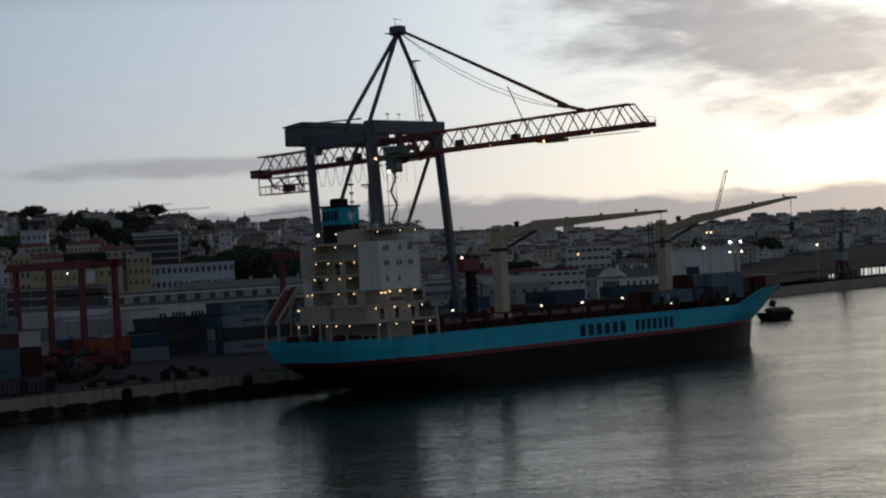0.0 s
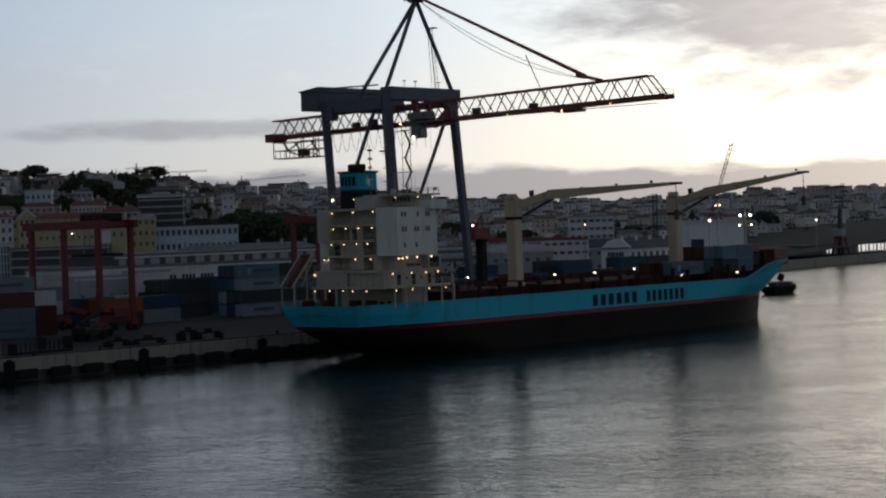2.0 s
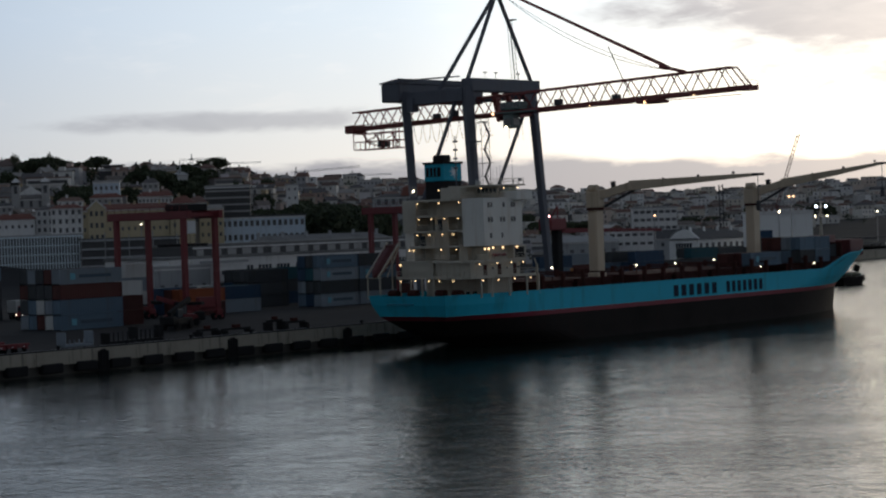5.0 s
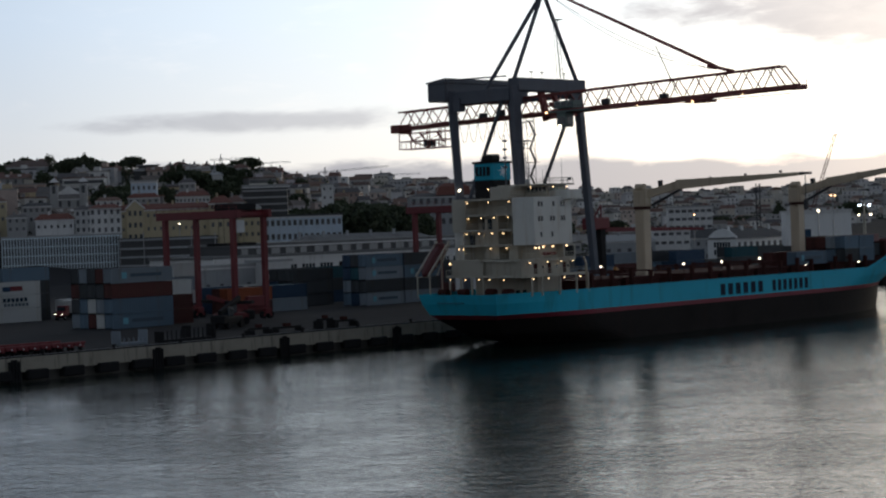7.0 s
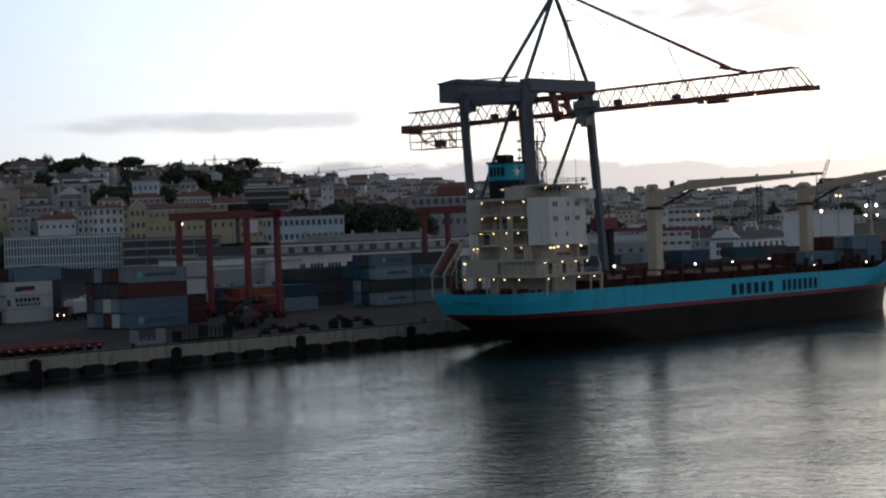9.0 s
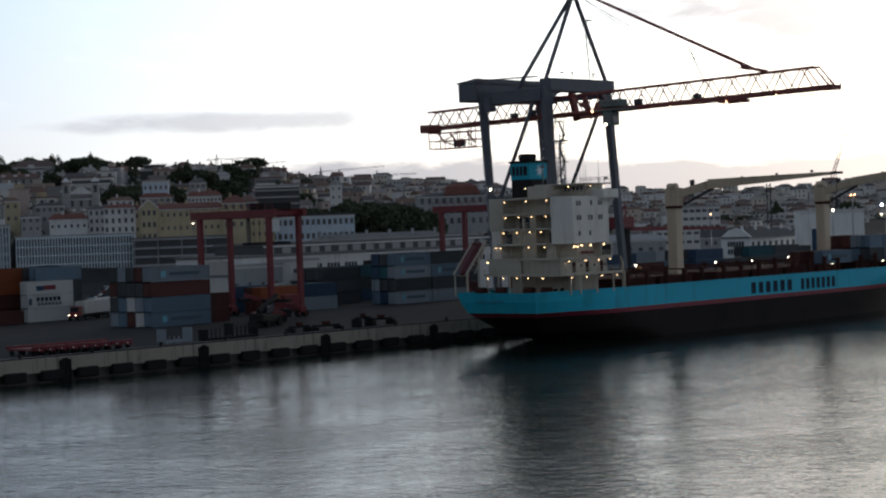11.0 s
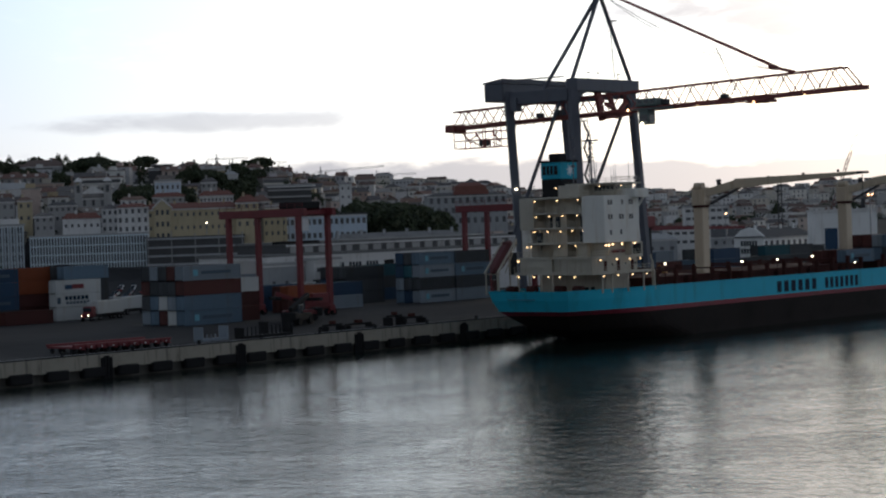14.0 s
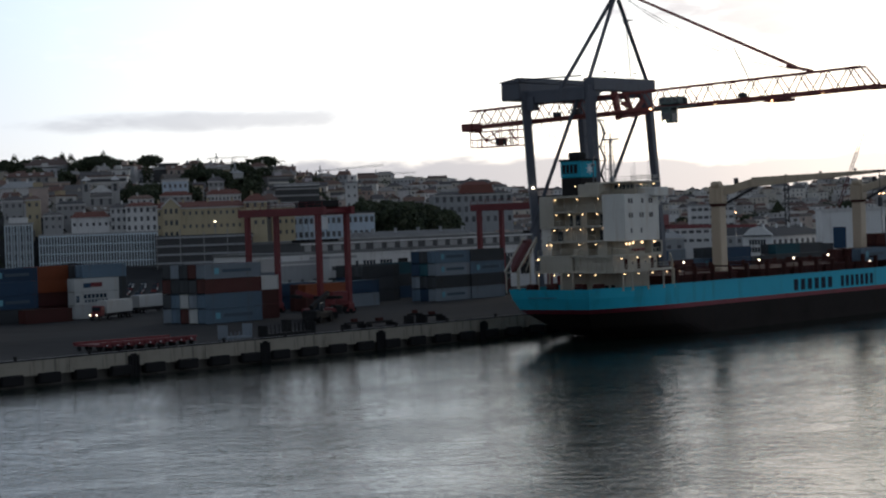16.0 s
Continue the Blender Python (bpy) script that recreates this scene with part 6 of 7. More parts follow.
        sub(t, "tower_cap", gable(B(), 3.0, 3.0, 43.0, 44.6, 0.2, 1.6), M["town_white"]).location = (x, 1.2, 0)
    bm = B()
    a = [bm.verts.new(p) for p in ((-4.4, -0.5, 38.6), (4.4, -0.5, 38.6), (0, -0.5, 41.6))]
    b = [bm.verts.new((v.co.x, 0.4, v.co.z)) for v in a]
    for i in range(3):
        bm.faces.new((a[i], a[(i + 1) % 3], b[(i + 1) % 3], b[i]))
    bm.faces.new(a)
    bm.faces.new(b[::-1])
    sub(t, "church_pediment", bm, M["town_white"])
    landmark("pale_blue_building", "pale blue rendered building on the hillside", "building", 443.5, 578.2, 9.3, 7, 42.2, M["town_blue"], "flat", M["roof_pale"], -42, 37.4, 1, 5, (0.8, 1.3))
    t = landmark("gabled_house", "ochre gabled house behind the yard crane", "house", 433.8, 525.9, 7.7, 10, 33.0, M["yellow"], 2.6, M["roof_red"], -44, 24.0, 3, 3, (0.9, 1.5))
    landmark("town_house", "ochre town house in front of the terraced block", "house", 445.8, 524.7, 8.2, 5, 31.0, M["yellow"], 1.2, M["tiles"], -44, 20.0, 3, 4, (0.8, 1.3))
    t = landmark("terraced_block", "dark modern block with pale balcony bands", "apartment block", 459.6, 531.3, 15.6, 12, 38.6, M["roof_dark"], "flat", M["roof_pale"], -44, 26.0, 1, 1, (0.1, 0.1))
    for i in range(6):
        sub(t, "balcony_band", box(B(), -7.7, 7.7, -0.9, -0.05, 24.8 + i * 2.4, 25.4 + i * 2.4), M["town_stone"])
    t = landmark("arcaded_hall", "white two-storey hall with arched windows", "building", 462.9, 517.1, 29.0, 10, 27.6, M["town_blue"], "flat", M["roof_dark"], -43, 18.0, 2, 15, (1.1, 1.9))
    # houses and halls between and above them
    landmark("white_house", "long white house with a row of small windows", "house", 409.5, 565.0, 11.5, 9, 32.4, M["town_white"], 1.6, M["tiles"], -41, 24.0, 3, 6, (0.9, 1.4))
    landmark("gabled_house", "pale gabled house with a shaped white front", "house", 443.4, 529.3, 6.6, 9, 33.2, M["town_stone"], 2.4, M["tiles"], -44, 26.0, 3, 3, (0.9, 1.3))
    landmark("white_hall", "white hall with a broad pale pitched roof", "hall", 423.5, 644.0, 15.0, 12, 42.0, M["town_white"], 2.6, M["roof_pale"], -38, 36.0, 1, 5, (0.9, 1.0))
    landmark("hilltop_hall", "broad old hall with a low dark gable on the crest", "hall", 508.8, 737.3, 20.0, 16, 54.6, M["town_grey"], 3.2, M["tiles"], -36, 48.0, 1, 5, (1.0, 1.2))
    landmark("town_house", "ochre plastered town house among grey ones", "house", 394.5, 598.0, 5.0, 7, 36.6, M["yellow"], 1.4, M["tiles"], -38, 28.0, 2, 2, (0.9, 1.3))
    landmark("town_house", "dull cream town house with a tile roof", "house", 389.0, 602.0, 6.8, 7, 36.4, M["town_stone"], 1.6, M["tiles"], -38, 28.0, 2, 3, (0.9, 1.3))
    landmark("town_house", "long pinkish house below the church", "house", 401.9, 586.0, 10.0, 7, 34.4, M["town_stone"], 1.2, M["roof_dark"], -39, 28.0, 2, 5, (0.9, 1.2))
    landmark("town_house", "small cream house behind the office slab", "house", 387.7, 578.1, 6.7, 6, 30.6, M["town_stone"], 1.0, M["tiles"], -39, 25.0, 2, 3, (0.8, 1.1))
    landmark("town_house", "low white house under a long red tile roof", "house", 398.9, 571.9, 13.0, 7, 29.4, M["town_white"], 2.0, M["roof_red"], -39, 24.0, 1, 6, (0.8, 1.1))
    landmark("town_house", "low grey house with a red tile roof on the slope", "house", 438.6, 572.6, 11.0, 7, 36.4, M["town_stone"], 1.6, M["roof_red"], -42, 31.0, 2, 5, (0.8, 1.1))
    landmark("town_house", "pale house with a shallow tile roof under the trees", "house", 427.0, 578.0, 9.0, 7, 35.6, M["town_white"], 1.4, M["tiles"], -41, 31.0, 2, 4, (0.8, 1.1))
    landmark("terraced_house", "white row of small dormered houses on the slope", "house", 453.0, 562.6, 12.2, 7, 36.4, M["town_white"], 1.8, M["roof_red"], -42, 33.0, 1, 9, (0.7, 1.0))
    landmark("town_house", "pinkish house standing above its neighbours", "house", 471.1, 586.7, 6.0, 7, 42.0, M["town_stone"], 1.8, M["tiles"], -42, 36.0, 2, 3, (0.8, 1.1))
    t = landmark("flat_roofed_villa", "modern dark villa with wide flat roof slabs", "building", 536.4, 689.1, 13.0, 10, 51.2, M["roof_dark"], "flat", M["roof_pale"], -40, 46.0, 1, 1, (0.1, 0.1))
    sub(t, "upper_storey", box(B(), -4.5, 4.0, 1.0, 8.0, 51.8, 53.0), M["roof_dark"])
    sub(t, "upper_roof", box(B(), -5.3, 4.8, 0.2, 8.8, 53.0, 53.4), M["roof_pale"])
    t = landmark("domed_church", "small white church with a slender spire on the crest", "church", 546.6, 657.3, 6.2, 8, 47.6, M["town_white"], 1.4, M["roof_pale"], -41, 42.0, 1, 3, (0.6, 1.0))
    sub(t, "spire", tube(B(), (-0.2, 3.0, 47.0), (-0.2, 3.0, 54.2), 0.75, 8, 0.06), M["town_grey"], "slender grey spire")
    landmark("tower_block", "plain white apartment tower above the trees", "tower block", 536.7, 579.0, 4.8, 6, 40.2, M["town_white"], "flat", M["roof_pale"], -44, 30.0, 3, 2, (0.7, 1.0))
    landmark("tower_block", "slim grey tower block on the skyline", "tower block", 830.0, 835.0, 8.2, 8, 53.6, M["plaster"], "flat", M["roof_pale"], -44, 40.0, 4, 4, (0.8, 1.2))
    landmark("apartment_block", "long low flat-roofed block on the skyline", "apartment block", 846.0, 834.0, 13.4, 8, 50.2, M["plaster"], "flat", M["roof_pale"], -44, 40.0, 3, 6, (0.9, 1.2))
    # palace with a red mansard dome
    t = landmark("domed_palace", "large pale palace under a dark red mansard roof", "palace", 571.5, 545.0, 32.0, 16, 34.2, M["town_grey"], 1.5, M["roof_dark"], -42, 22.0, 3, 11, (1.3, 2.2))
    bm = B()
    for x0, x1, z0, z1 in ((-5.5, 9.0, 34.6, 39.0),):
        lo = [bm.verts.new(p) for p in ((x0, 1, z0), (x1, 1, z0), (x1, 13, z0), (x0, 13, z0))]
        mid = [bm.verts.new(p) for p in ((x0 + 1.2, 2, z1 - 1.0), (x1 - 1.2, 2, z1 - 1.0), (x1 - 1.2, 12, z1 - 1.0), (x0 + 1.2, 12, z1 - 1.0))]
        hi = [bm.verts.new(p) for p in ((x0 + 4, 5, z1 + 0.4), (x1 - 4, 5, z1 + 0.4), (x1 - 4, 9, z1 + 0.4), (x0 + 4, 9, z1 + 0.4))]
        for a, b in ((lo, mid), (mid, hi)):
            for i in range(4):
                bm.faces.new((a[i], a[(i + 1) % 4], b[(i + 1) % 4], b[i]))
        bm.faces.new(hi)
    sub(t, "mansard_dome", bm, M["roof_red"], "dark red mansard dome")
    # long quayside warehouses: low white front, dark openings above
    t = landmark("warehouse", "long white two-tier quayside warehouse with dark bays", "warehouse", 350.0, 371.0, 108.0, 24, 16.6, M["town_white"], "flat", M["roof_mid"], 0, 5.2, 1, 1, (0.1, 0.1))
    for i in range(18):
        x = -54 + i * 6.2
        if i % 4 == 3:
            sub(t, "loading_door", box(B(), x - 1.8, x + 1.8, -0.1, 0.1, 8.5, 14.6), M["black"], "dark loading door")
        else:
            for k in range(4):
                sub(t, "window", box(B(), x - 2.2 + k * 1.15, x - 1.4 + k * 1.15, -0.08, 0.1, 13.2, 14.5), M["pane"])
    up = landmark("warehouse_loft", "dark upper storey of the warehouse with pale bays", "warehouse", 354.0, 376.0, 92.0, 18, 19.4, M["roof_dark"], "flat", M["roof_mid"], 0, 16.0, 1, 1, (0.1, 0.1))
    for i in range(18):
        x = -43.5 + i * 4.95
        sub(up, "pale_bay", box(B(), x - 1.45, x + (1.45 if i % 4 else 0.6), -0.3, 0.1, 17.3, 18.75), M["town_stone"], "pale shuttered bay")
    landmark("roof_hall", "low hall with a broad pale grey roof", "hall", 384.0, 404.0, 44.0, 18, 18.4, M["town_grey"], 3.0, M["roof_mid"], -20, 5.2, 1, 10, (2.0, 2.0))
    landmark("small_office", "small white office with a dark window", "office", 309.0, 363.0, 9.0, 6, 15.5, M["town_white"], "flat", M["roof_pale"], 0, 5.2, 2, 3, (1.2, 1.0))
    landmark("white_shed", "white shed front beneath the yard crane", "shed", 296.0, 366.0, 17.0, 10, 14.8, M["town_grey"], "flat", M["roof_pale"], 0, 5.2, 1, 4, (1.0, 0.9))
    # white gabled hall beyond the ship
    t = landmark("gabled_hall", "white gabled quayside hall with rows of tall windows", "hall", 514.8, 361.0, 30.0, 10.5, 15.4, M["bright_white"], 3.0, M["roof_dark"], 0, 5.0, 2, 9, (1.5, 2.4))
    bm = B()
    a = [bm.verts.new(p) for p in ((-15.05, -0.2, 5), (-15.05, 10.7, 5), (-15.05, 10.7, 15.8), (-15.05, 8.0, 17.9), (-15.05, 5.25, 18.6), (-15.05, 2.5, 17.9), (-15.05, -0.2, 15.8))]
    b = [bm.verts.new((-14.2, v.co.y, v.co.z)) for v in a]
    for i in range(7):
        bm.faces.new((a[i], a[(i + 1) % 7], b[(i + 1) % 7], b[i]))
    bm.faces.new(a)
    bm.faces.new(b[::-1])
    sub(t, "gable_wall", bm, M["bright_white"], "white curved gable")
    for z in (11.2, 13.6):
        for i in range(6):
            sub(t, "window", box(B(), -15.15, -15.0, 2.2 + i * 1.05, 2.95 + i * 1.05, z - 0.8, z + 0.8), M["pane"])
    landmark("market_hall", "long low hall with a dark pitched roof", "hall", 600.0, 444.0, 40.0, 12, 14.5, M["town_grey"], 3.4, M["roof_dark"], -46, 5.0, 2, 12, (1.2, 1.4))
    landmark("low_office", "low white building with window bands", "office", 556.0, 428.0, 16.0, 8, 18.2, M["town_white"], "flat", M["roof_pale"], -46, 12.0, 2, 6, (1.8, 1.0))
    landmark("low_shed", "low grey shed with a pale roof", "shed", 536.0, 432.0, 22.0, 10, 15.0, M["town_grey"], 2.2, M["roof_pale"], -42, 8.0, 1, 6, (1.4, 1.2))
    t = landmark("pale_shed", "big pale corrugated shed with a blue door", "shed", 512.6, 339.0, 19.8, 9, 22.8, M["bright_white"], "flat", M["town_white"], -46, 5.0, 1, 1, (0.1, 0.1))
    sub(t, "blue_door", box(B(), -6.6, -2.6, -0.12, 0.1, 11.0, 17.6), CONT["navy"], "dark blue sliding door")
    for i in range(9):
        sub(t, "parapet_tooth", box(B(), -7.2 + i * 1.8, -6.7 + i * 1.8, -0.1, 0.3, 23.4, 24.0), M["town_white"])
    landmark("grey_office", "white office block with long window bands beyond the ship", "office building", 610.6, 456.8, 16.8, 12, 26.1, M["town_white"], "flat", M["roof_pale"], -50, 14.0, 4, 7, (1.8, 1.1))


def build_skyline():
    """Cranes, masts and the lit pier far off."""
    def lattice(bm, p, q, w, n):
        p, q = Vector(p), Vector(q)
        d = (q - p).normalized()
        s = d.cross(Vector((0.66, 0.75, 0))).normalized() * w
        for k in (-0.5, 0.5):
            beam(bm, p + s * k, q + s * k, w * 0.22)
        for i in range(n):
            a, b = p.lerp(q, i / n), p.lerp(q, (i + 1) / n)
            beam(bm, a + s * (0.5 if i % 2 else -0.5), b + s * (-0.5 if i % 2 else 0.5), w * 0.14)
        return bm

    m = thing("lattice_mast", (555.0, 389.0, hill(555.0, 389.0)), "dark steel lattice mast beyond the ship", "mast")
    part("mast_frame", lattice(B(), (555.0, 389.0, 5.0), (555.0, 389.0, 33.0), 1.3, 18), M["rope"], m)
    part("mast_top", box(B(), 553.6, 556.4, 388.4, 389.6, 30.0, 30.6), M["rope"], m)
    c = thing("mobile_crane", (593.6, 397.6, hill(593.6, 397.6)), "tall slender red and white mobile crane jib", "crane")
    part("crane_jib", lattice(B(), (593.6, 397.6, 9.0), (568.1, 366.0, 49.0), 0.9, 26), M["crane_red"], c, "thin lattice jib")
    part("crane_carrier", box(B(), 590.6, 596.6, 395.6, 399.6, hill(593.6, 397.6), 9.2), M["crane_red"], c, "", 0.3)
    x, y = 870.0, 496.5
    h = thing("harbour_crane", (x, y, hill(x, y)), "dark portal harbour crane with its jib raised upright", "crane")
    for dx, dy in ((-3.4, -3), (3.4, -3), (3.4, 3), (-3.4, 3)):
        part("leg", beam(B(), (x + dx, y + dy, 4.0), (x + dx * 0.5, y + dy * 0.5, 12.5), 1.0), M["maroon"], h)
    part("portal_deck", box(B(), x - 2.4, x + 2.4, y - 2.2, y + 2.2, 12.2, 13.4), M["maroon"], h, "", 0.2)
    part("machine_house", box(B(), x - 2.6, x + 2.2, y - 2.2, y + 2.4, 13.4, 17.0), M["town_grey"], h, "grey machine house", 0.3)
    part("column", beam(B(), (x, y, 17.0), (x + 0.6, y, 27.0), 2.0, 2.0, 0.7), M["rope"], h)
    part("jib", lattice(B(), (x + 0.6, y, 24.0), (x + 1.8, y - 1.2, 39.5), 1.3, 12), M["rope"], h, "upright lattice jib")
    p = thing("lit_pier_shed", (900.0, 508.0, hill(900.0, 508.0)), "long low pier shed with brightly lit bays", "shed")
    part("roof", box(B(), 850.0, 1000.0, 507.0, 520.0, 8.8, 9.4), M["roof_dark"], p)
    part("back_wall", box(B(), 850.0, 1000.0, 519.0, 520.0, 4.0, 8.8), M["town_grey"], p)
    for i in range(18):
        x = 854 + i * 8.2
        part("column", box(B(), x - 0.35, x + 0.35, 507.6, 508.2, 4.0, 8.8), M["town_grey"], p)
        if i in (5, 9, 10, 11, 12):
            low = 6.4 if i < 8 else 8.0
            part("lit_bay", box(B(), x + 0.9, x + 7.3, 518.6, 518.95, 4.6, low), M["lit_wall"], p, "bright lit bay")
    for k, (a, r, z0, z1, jl, jr) in enumerate(((-7.15, 1500, 45, 78, 8, 24), (-6.7, 1500, 45, 74, 5, 40), (-4.2, 1500, 40, 66, 4, 48), (-2.6, 1500, 38, 62, 22, 30))):
        x, y = polar(r, a)
        t = thing("tower_crane", (x, y, hill(x, y) - 1), "distant thin tower crane above the rooftops", "tower crane", "tower cranes")
        part("tower", lattice(B(), (x, y, hill(x, y) - 1), (x, y, z1), 1.7, 16), M["steel"], t)
        part("crane_jib", lattice(B(), (x - jl * 0.75, y + jl * 0.66, z1 - 1.0), (x + jr * 0.75, y - jr * 0.66, z1 - 0.4 + (2.5 if k == 2 else 0)), 1.0, 22), M["steel"], t)
        part("peak", beam(B(), (x, y, z1 - 1), (x, y, z1 + 3.0), 0.6), M["steel"], t)
    # work boat off the bow
    b = thing("work_boat", (529.0, 325.0, 0.0), "small dark work boat moored off the ship's bow", "boat")
    bm = B()
    n = 12
    rows = []
    for z, k in ((-0.5, 0.75), (1.2, 0.95), (2.4, 1.0)):
        ring = []
        for i in range(n + 1):
            t = i / n
            ring.append((529 - 8.5 * k + 17 * k * t, 2.6 * k * (1 - max(0, (t - 0.6) / 0.4) ** 2), z + (0.9 * max(0, t - 0.6) if z > 2 else 0)))
        rows.append([[bm.verts.new((x, 325 - w, zz)) for x, w, zz in ring], [bm.verts.new((x, 325 + w, zz)) for x, w, zz in ring]])
    for a, c2 in zip(rows, rows[1:]):
        for s in (0, 1):
            for i in range(n):
                bm.faces.new((a[s][i], a[s][i + 1], c2[s][i + 1], c2[s][i]))
        bm.faces.new((a[0][0], a[1][0], c2[1][0], c2[0][0]))
    for i in range(n):
        bm.faces.new((rows[2][0][i], rows[2][0][i + 1], rows[2][1][i + 1], rows[2][1][i]))
    part("hull", bm, M["hull_dark"], b)
    part("cover", box(B(), 523.5, 532.0, 323.0, 327.0, 2.4, 3.7), M["tarpaulin"], b, "olive canvas cover", 0.6)
    part("console", box(B(), 532.6, 534.2, 324.0, 326.0, 2.4, 3.5), M["cab"], b, "", 0.15)
    part("rail", beam(B(), (523.0, 323.0, 4.0), (533.0, 323.0, 4.0), 0.1), M["steel"], b)
    for i in range(4):
        part("rail_post", beam(B(), (523.0 + i * 3.3, 323.0, 2.4), (523.0 + i * 3.3, 323.0, 4.0), 0.08), M["steel"], b)
    for i in range(5):
        part("tyre_fender", tube(B(), (522.5 + i * 2.6, 322.3, 1.5), (522.5 + i * 2.6, 322.1, 1.5), 0.45, 10), M["rubber"], b)


M["tarpaulin"] = mat("olive_canvas", (0.07, 0.075, 0.05), 0.85, 0, 0.25, 1.0, 0.2)
M["lit_wall"] = glowing("lit_bay_glow", (1.0, 0.95, 0.88), 1.1)


def clump_crown(bm, rng, r, h, z0, n, at=Vector()):
    """A crown of many small ragged leaf clumps with gaps between them."""
    for i in range(n):
        a, u = rng.uniform(0, 2 * math.pi), rng.random() ** 0.5
        k = rng.uniform(-1, 1)
        rad = r * math.sqrt(max(0.05, 1 - k * k)) * (0.45 + 0.6 * u) * rng.uniform(0.75, 1.15)
        c = Vector((rad * math.cos(a), rad * math.sin(a), z0 + h / 2 + k * h / 2 * rng.uniform(0.8, 1.1)))
        s = rng.uniform(0.35, 0.8) * r * 0.34
        q = Euler((rng.uniform(0, 3), rng.uniform(0, 3), rng.uniform(0, 3))).to_matrix()
        v = [bm.verts.new(at + c + q @ Vector((p[0] * s * rng.uniform(0.6, 1.3), p[1] * s * rng.uniform(0.6, 1.3), p[2] * s * rng.uniform(0.5, 1.0)))) for p in ((1, 0, 0), (-0.5, 0.87, 0), (-0.5, -0.87, 0), (0.2, 0.1, 0.9), (-0.1, 0, -0.9))]
        for f in ((0, 1, 3), (1, 2, 3), (2, 0, 3), (1, 0, 4), (2, 1, 4), (0, 2, 4)):
            bm.faces.new([v[j] for j in f])
    return bm


def build_tree_proto(rng, kind):
    t = thing("hill_tree", (0, 0, 0), {"round": "broad dark evergreen tree among the houses", "tall": "tall narrow dark cypress on the slope", "wide": "wide umbrella pine with a flat dark crown", "big": "large dense dark park tree behind the warehouse"}[kind], "tree", "trees on the slope")
    hgt, r = {"round": (9.0, 4.4), "tall": (12.0, 2.0), "wide": (10.0, 5.4), "big": (15.0, 6.4)}[kind]
    trunk = part("trunk", tube(B(), (0, 0, -1.5), (0.2, 0.1, hgt * 0.5), 0.38, 7, 0.2), M["bark"], t)
    for i in range(4):
        a = i * 1.6 + 0.4
        part("limb", tube(B(), (0.1, 0, hgt * (0.3 + 0.05 * i)), (r * 0.6 * math.cos(a), r * 0.6 * math.sin(a), hgt * 0.62), 0.16, 5, 0.07), M["bark"], trunk)
    z0, h = {"round": (2.4, 6.8), "tall": (1.0, 11.5), "wide": (6.0, 4.2), "big": (2.5, 12.0)}[kind]
    part("crown", clump_crown(B(), rng, r, h, z0, {"tall": 420, "big": 620}.get(kind, 260)), M["leaf"], t)
    return t


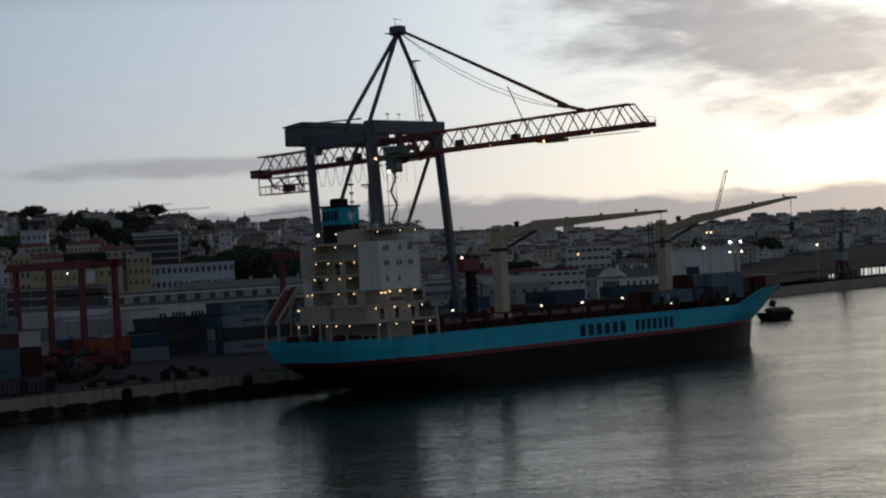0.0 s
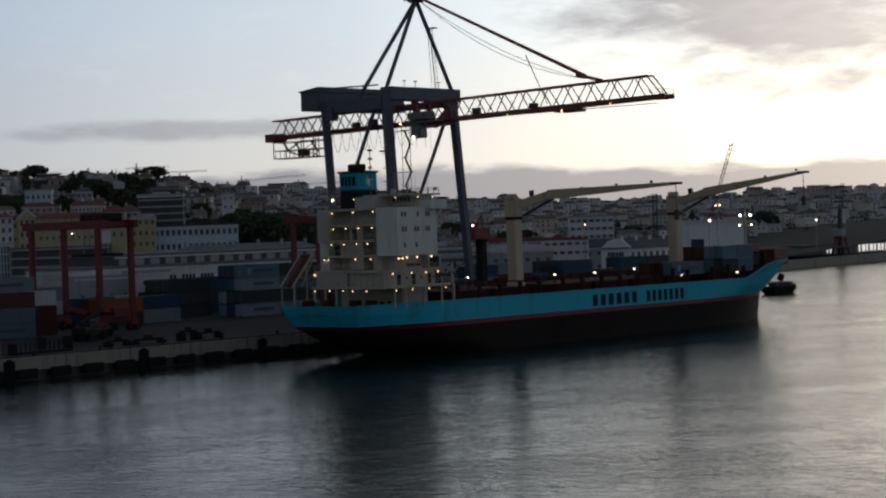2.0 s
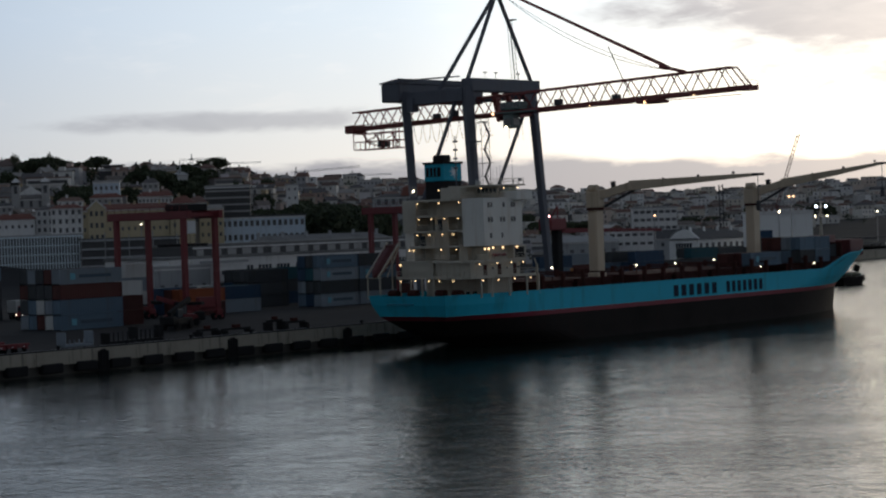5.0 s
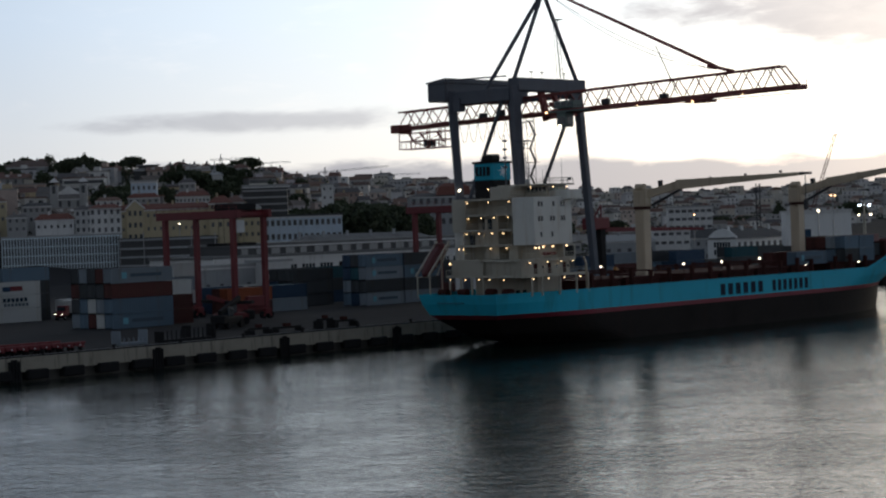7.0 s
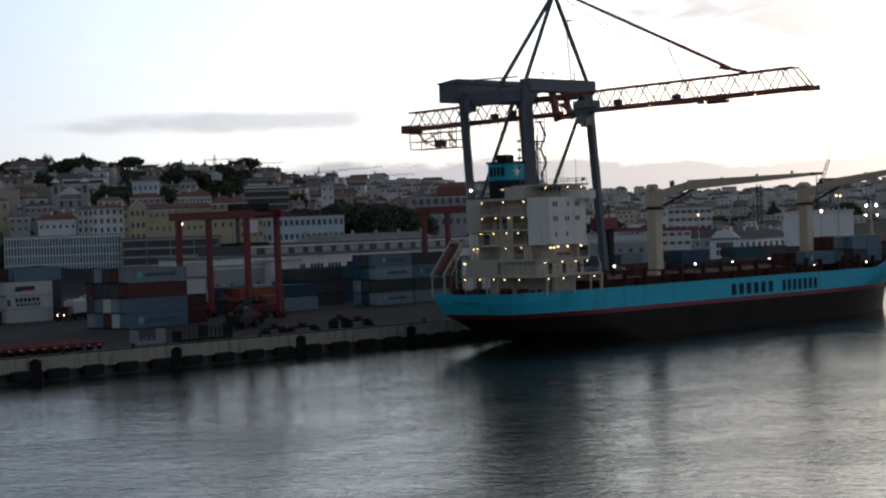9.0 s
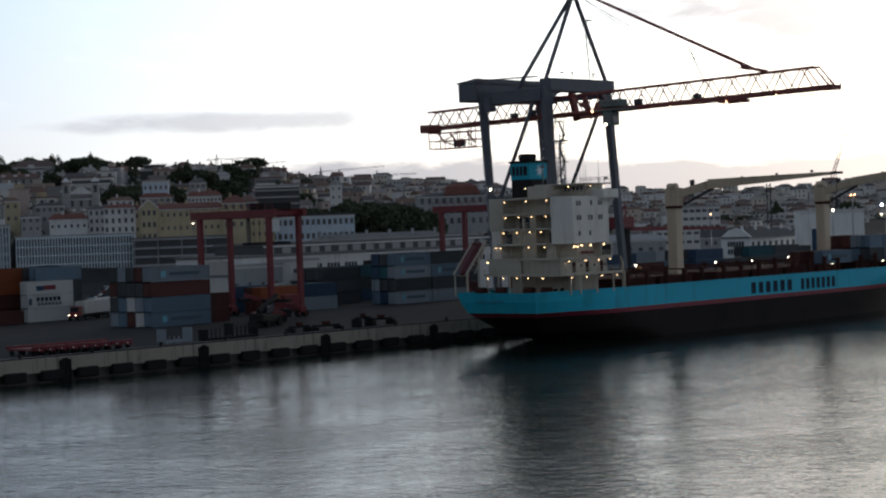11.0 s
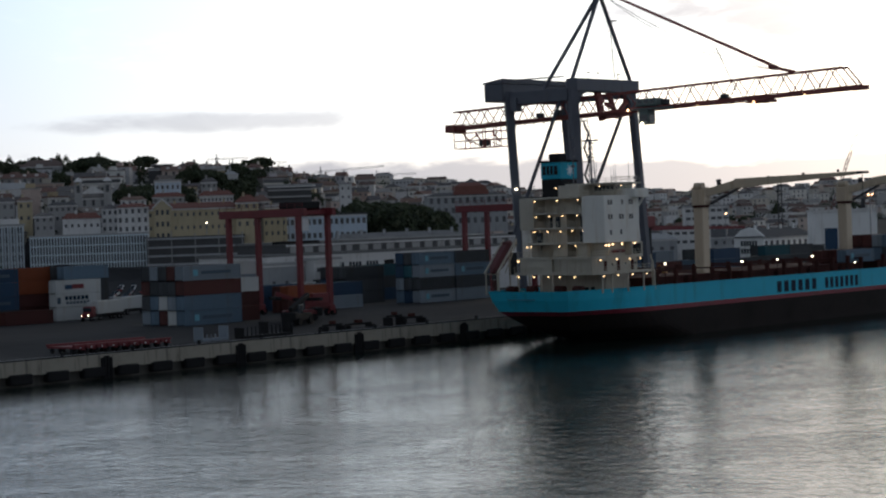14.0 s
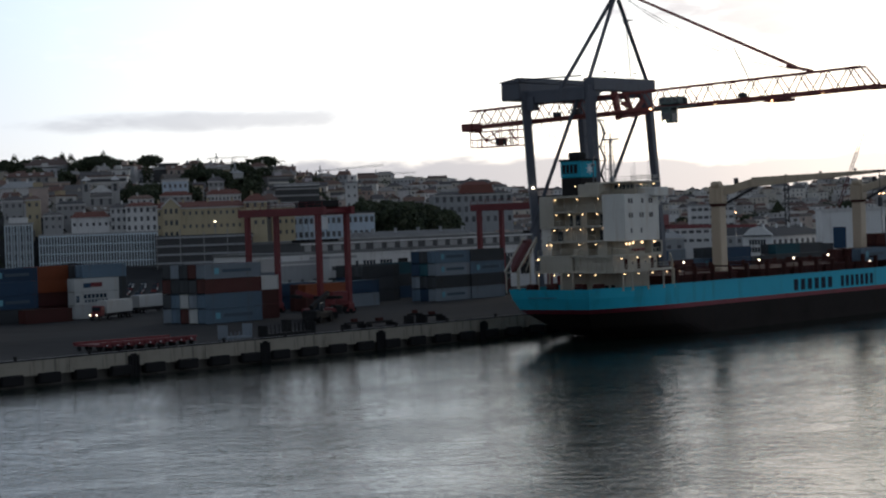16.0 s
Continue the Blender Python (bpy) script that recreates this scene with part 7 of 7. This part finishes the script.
def build_town():
    rng = random.Random(7)
    build_landmarks()
    build_skyline()
    protos = [build_house_proto(*v) for v in (
        (8, 6, 5.0, "gable"), (10, 7, 7.0, "gable", (0.9, 1.4), 2.4), (7, 6, 7.5, "hip"), (12, 7, 5.5, "hip", (1.2, 1.3), 3.4), (9, 7, 8.5, "block", (1.4, 1.2), 3.6),
        (13, 8, 7.5, "slab"), (6, 5.5, 4.5, "gable", (0.8, 1.1), 2.6), (17, 9, 9.0, "slab"), (10, 6, 4.2, "hip", (0.9, 1.3), 2.5), (20, 7, 6.0, "terrace", (0.9, 1.4), 2.5),
        (5, 7, 8.0, "gable", (0.8, 1.5), 2.2), (15, 8, 4.0, "gable", (1.0, 1.0), 5.0), (7, 7, 11.0, "block", (1.0, 1.3), 2.4), (26, 8, 7.2, "terrace", (1.0, 1.7), 2.9))]
    trees = [build_tree_proto(rng, k) for k in ("round", "round", "wide", "tall", "big")]
    used = set()

    def place(protos_, i, m):
        if id(protos_[i]) in used:
            copy_thing(protos_[i], m)
        else:
            used.add(id(protos_[i]))
            protos_[i].matrix_basis = m

    # groves first, so that houses leave room for them
    KEEP.extend(((523.0, 539.5, 24.0), (508.0, 523.0, 15.0)))
    groves = [(-11.6, 880, 34, 14), (-8.9, 800, 24, 12), (-6.6, 860, 36, 22), (-3.9, 790, 20, 10), (-2.3, 752, 26, 0), (-1.4, 765, 26, 0), (-9.9, 960, 30, 12), (-12.6, 990, 30, 10), (-3.4, 850, 16, 8), (3.2, 860, 22, 8), (6.8, 900, 24, 8), (-7.3, 905, 24, 10), (1.2, 940, 26, 7), (-5.4, 930, 26, 10), (9.5, 980, 30, 8), (-10.6, 760, 14, 6)]
    tree_at = []
    for a, r, spread, n in groves:
        for i in range(n // 3 if a < -4 else n):
            x, y = polar(700 + (r - 700) * (0.9 + 1.0 * ease(a, -8.0, 6.0)) + rng.uniform(-0.5, 0.5) * spread, a + rng.uniform(-0.5, 0.5) * spread / r * 100)
            if free_at(x, y, 1.0):
                tree_at.append((x, y))
    for i in range(30):
        x, y = 522.0 + rng.uniform(-1, 1) * 16, 538.5 - rng.uniform(-1, 1) * 15
        place(trees, 4, pose(x, y, hill(x, y) + rng.uniform(-1.0, 3.5), 0, 0, rng.uniform(0, 360)))
    # trees that stand out on the crest and between the landmarks: place, spread, count
    for cx, cy, w, n in ((495.3, 747.3, 9, 6), (523.2, 726.0, 12, 9), (468.4, 628.8, 8, 6), (535.2, 663.5, 10, 7), (483.9, 588.6, 12, 9), (502.4, 556.8, 8, 6), (511.0, 563.0, 10, 7), (453.0, 604.0, 7, 4)):
        KEEP.append((cx, cy, w * 0.6))
        for i in range(n):
            k = (i + 0.5) / n - 0.5
            tree_at.append((cx + k * w * 1.1 + rng.uniform(-2, 2), cy - k * w * 0.85 + rng.uniform(-2, 2)))
    for x, y in tree_at:
        i = rng.choice((0, 0, 1, 1, 2, 3))
        place(trees, i, pose(x, y, hill(x, y) + rng.uniform(-1.5, 0.5), 0, 0, rng.uniform(0, 360)))
    near, spots = 0, []
    r = 640.0
    while r < 1880:
        a = -14.5
        while a < 14.5:
            a += rng.uniform(0.75, 1.3) * 10.5 / r * 57.3
            rr = r + rng.uniform(-9, 9)
            x, y = polar(rr, a)
            t = ease(a, -14.0, 9.0)
            if rr < 650 + 100 * t or (a < -2 and rr < 672) or y < shore(x) + 90 or not free_at(x, y, 7.0) or rng.random() < 0.1:
                continue
            if any((x - p) ** 2 + (y - q) ** 2 < 30 for p, q in tree_at):
                continue
            if rr > crest(a) + 70:
                continue
            spots.append((rr, x, y))
        r += 14 + (r - 640) * 0.03
    far = B()
    for rr, x, y in spots:
        i = rng.choice((0, 1, 2, 3, 4, 5, 6, 6, 8, 9, 10, 11, 12, 7, 13, 10, 8) if rr < 900 else (0, 1, 2, 3, 6, 6, 8, 0, 8, 10, 11))
        turn = rng.choice((-41, -41, -30, -55, 0, 49, -20, -48)) + rng.uniform(-6, 6)
        z = hill(x, y) - rng.uniform(0.0, 2.5)
        if near < 285:
            near += 1
            place(protos, i, pose(x, y, z, 0, 0, turn))
        else:
            w, d, h = rng.uniform(5.5, 13), rng.uniform(5, 8), rng.uniform(3.8, 8.5)
            m = pose(x, y, z, 0, 0, turn)
            box(far, -w / 2, w / 2, -d / 2, d / 2, -6, h, m)
            if rng.random() < 0.5:
                bm2 = gable(B(), w, d, h, h + d * 0.3, 0.3, rng.choice((0, 2.5)))
                k = {}
                for v in bm2.verts:
                    k[v] = far.verts.new(m @ v.co)
                for f in bm2.faces:
                    far.faces.new([k[v] for v in f.verts]).material_index = 1
                bm2.free()
            for f in range(int(h / 3)):
                for c in range(int(w / 3.2)):
                    px, pz = -w / 2 + 1.6 + c * 3.2, h - 1.5 - f * 3
                    box(far, px - 0.5, px + 0.5, -d / 2 - 0.06, -d / 2 + 0.05, pz - 0.7, pz + 0.7, m, 2)
    # The far walls take the lightened plaster in place of haze.
    tagged(part("far_town", far, [M["plaster_hazed"], M["tiles"], M["shade"]]), "distant crowded roofs and house fronts on the slope, haze painted in as pale plaster", "town", kind="stuff")
    # scattered trees and shrubs on the slopes
    shrubs = B()
    for i in range(950):
        a = rng.uniform(-14.5, 14.5)
        r = rng.uniform(680, crest(a) + 60)
        x, y = polar(r, a)
        if y < shore(x) + 60 or not free_at(x, y, 2.0):
            continue
        s = rng.uniform(1.6, 3.8)
        clump_crown(shrubs, rng, s, s * 1.5, 0, 16, Vector((x, y, hill(x, y) + rng.uniform(0, 2.0))))
    tagged(part("slope_greenery", shrubs, M["leaf"]), "dark shrubs and small trees scattered between the houses", "greenery", kind="stuff")


build_town()


# ---- what moves ----
def motions():
    rows = []
    for t, y in ((0.0, 277.3), (3.5, 273.4), (7.0, 270.2), (9.0, 268.4), (12.5, 265.4), (14.5, 264.0), (16.0, 263.1)):
        p = Vector((305.3, y - 2.4, boom_z(y) - 0.4)) - GANTRY.location
        rows.append((t, pose(p.x, p.y, p.z)))
    walk(TROLLEY, rows)
    rows = []
    for t, x, y, turn in ((0.0, 262.0, 371.0, 208), (9.0, 247.0, 365.0, 204), (12.0, 241.0, 362.4, 203), (14.0, 237.0, 360.8, 202), (16.0, 233.0, 359.2, 202)):
        rows.append((t, pose(x, y, hill(x, y), 0, 0, turn)))
    walk(TRUCK, rows)
    walk(WATER, [(0.0, pose(0, 0, 0)), (16.0, pose(-5.0, 3.5, 0))])


motions()
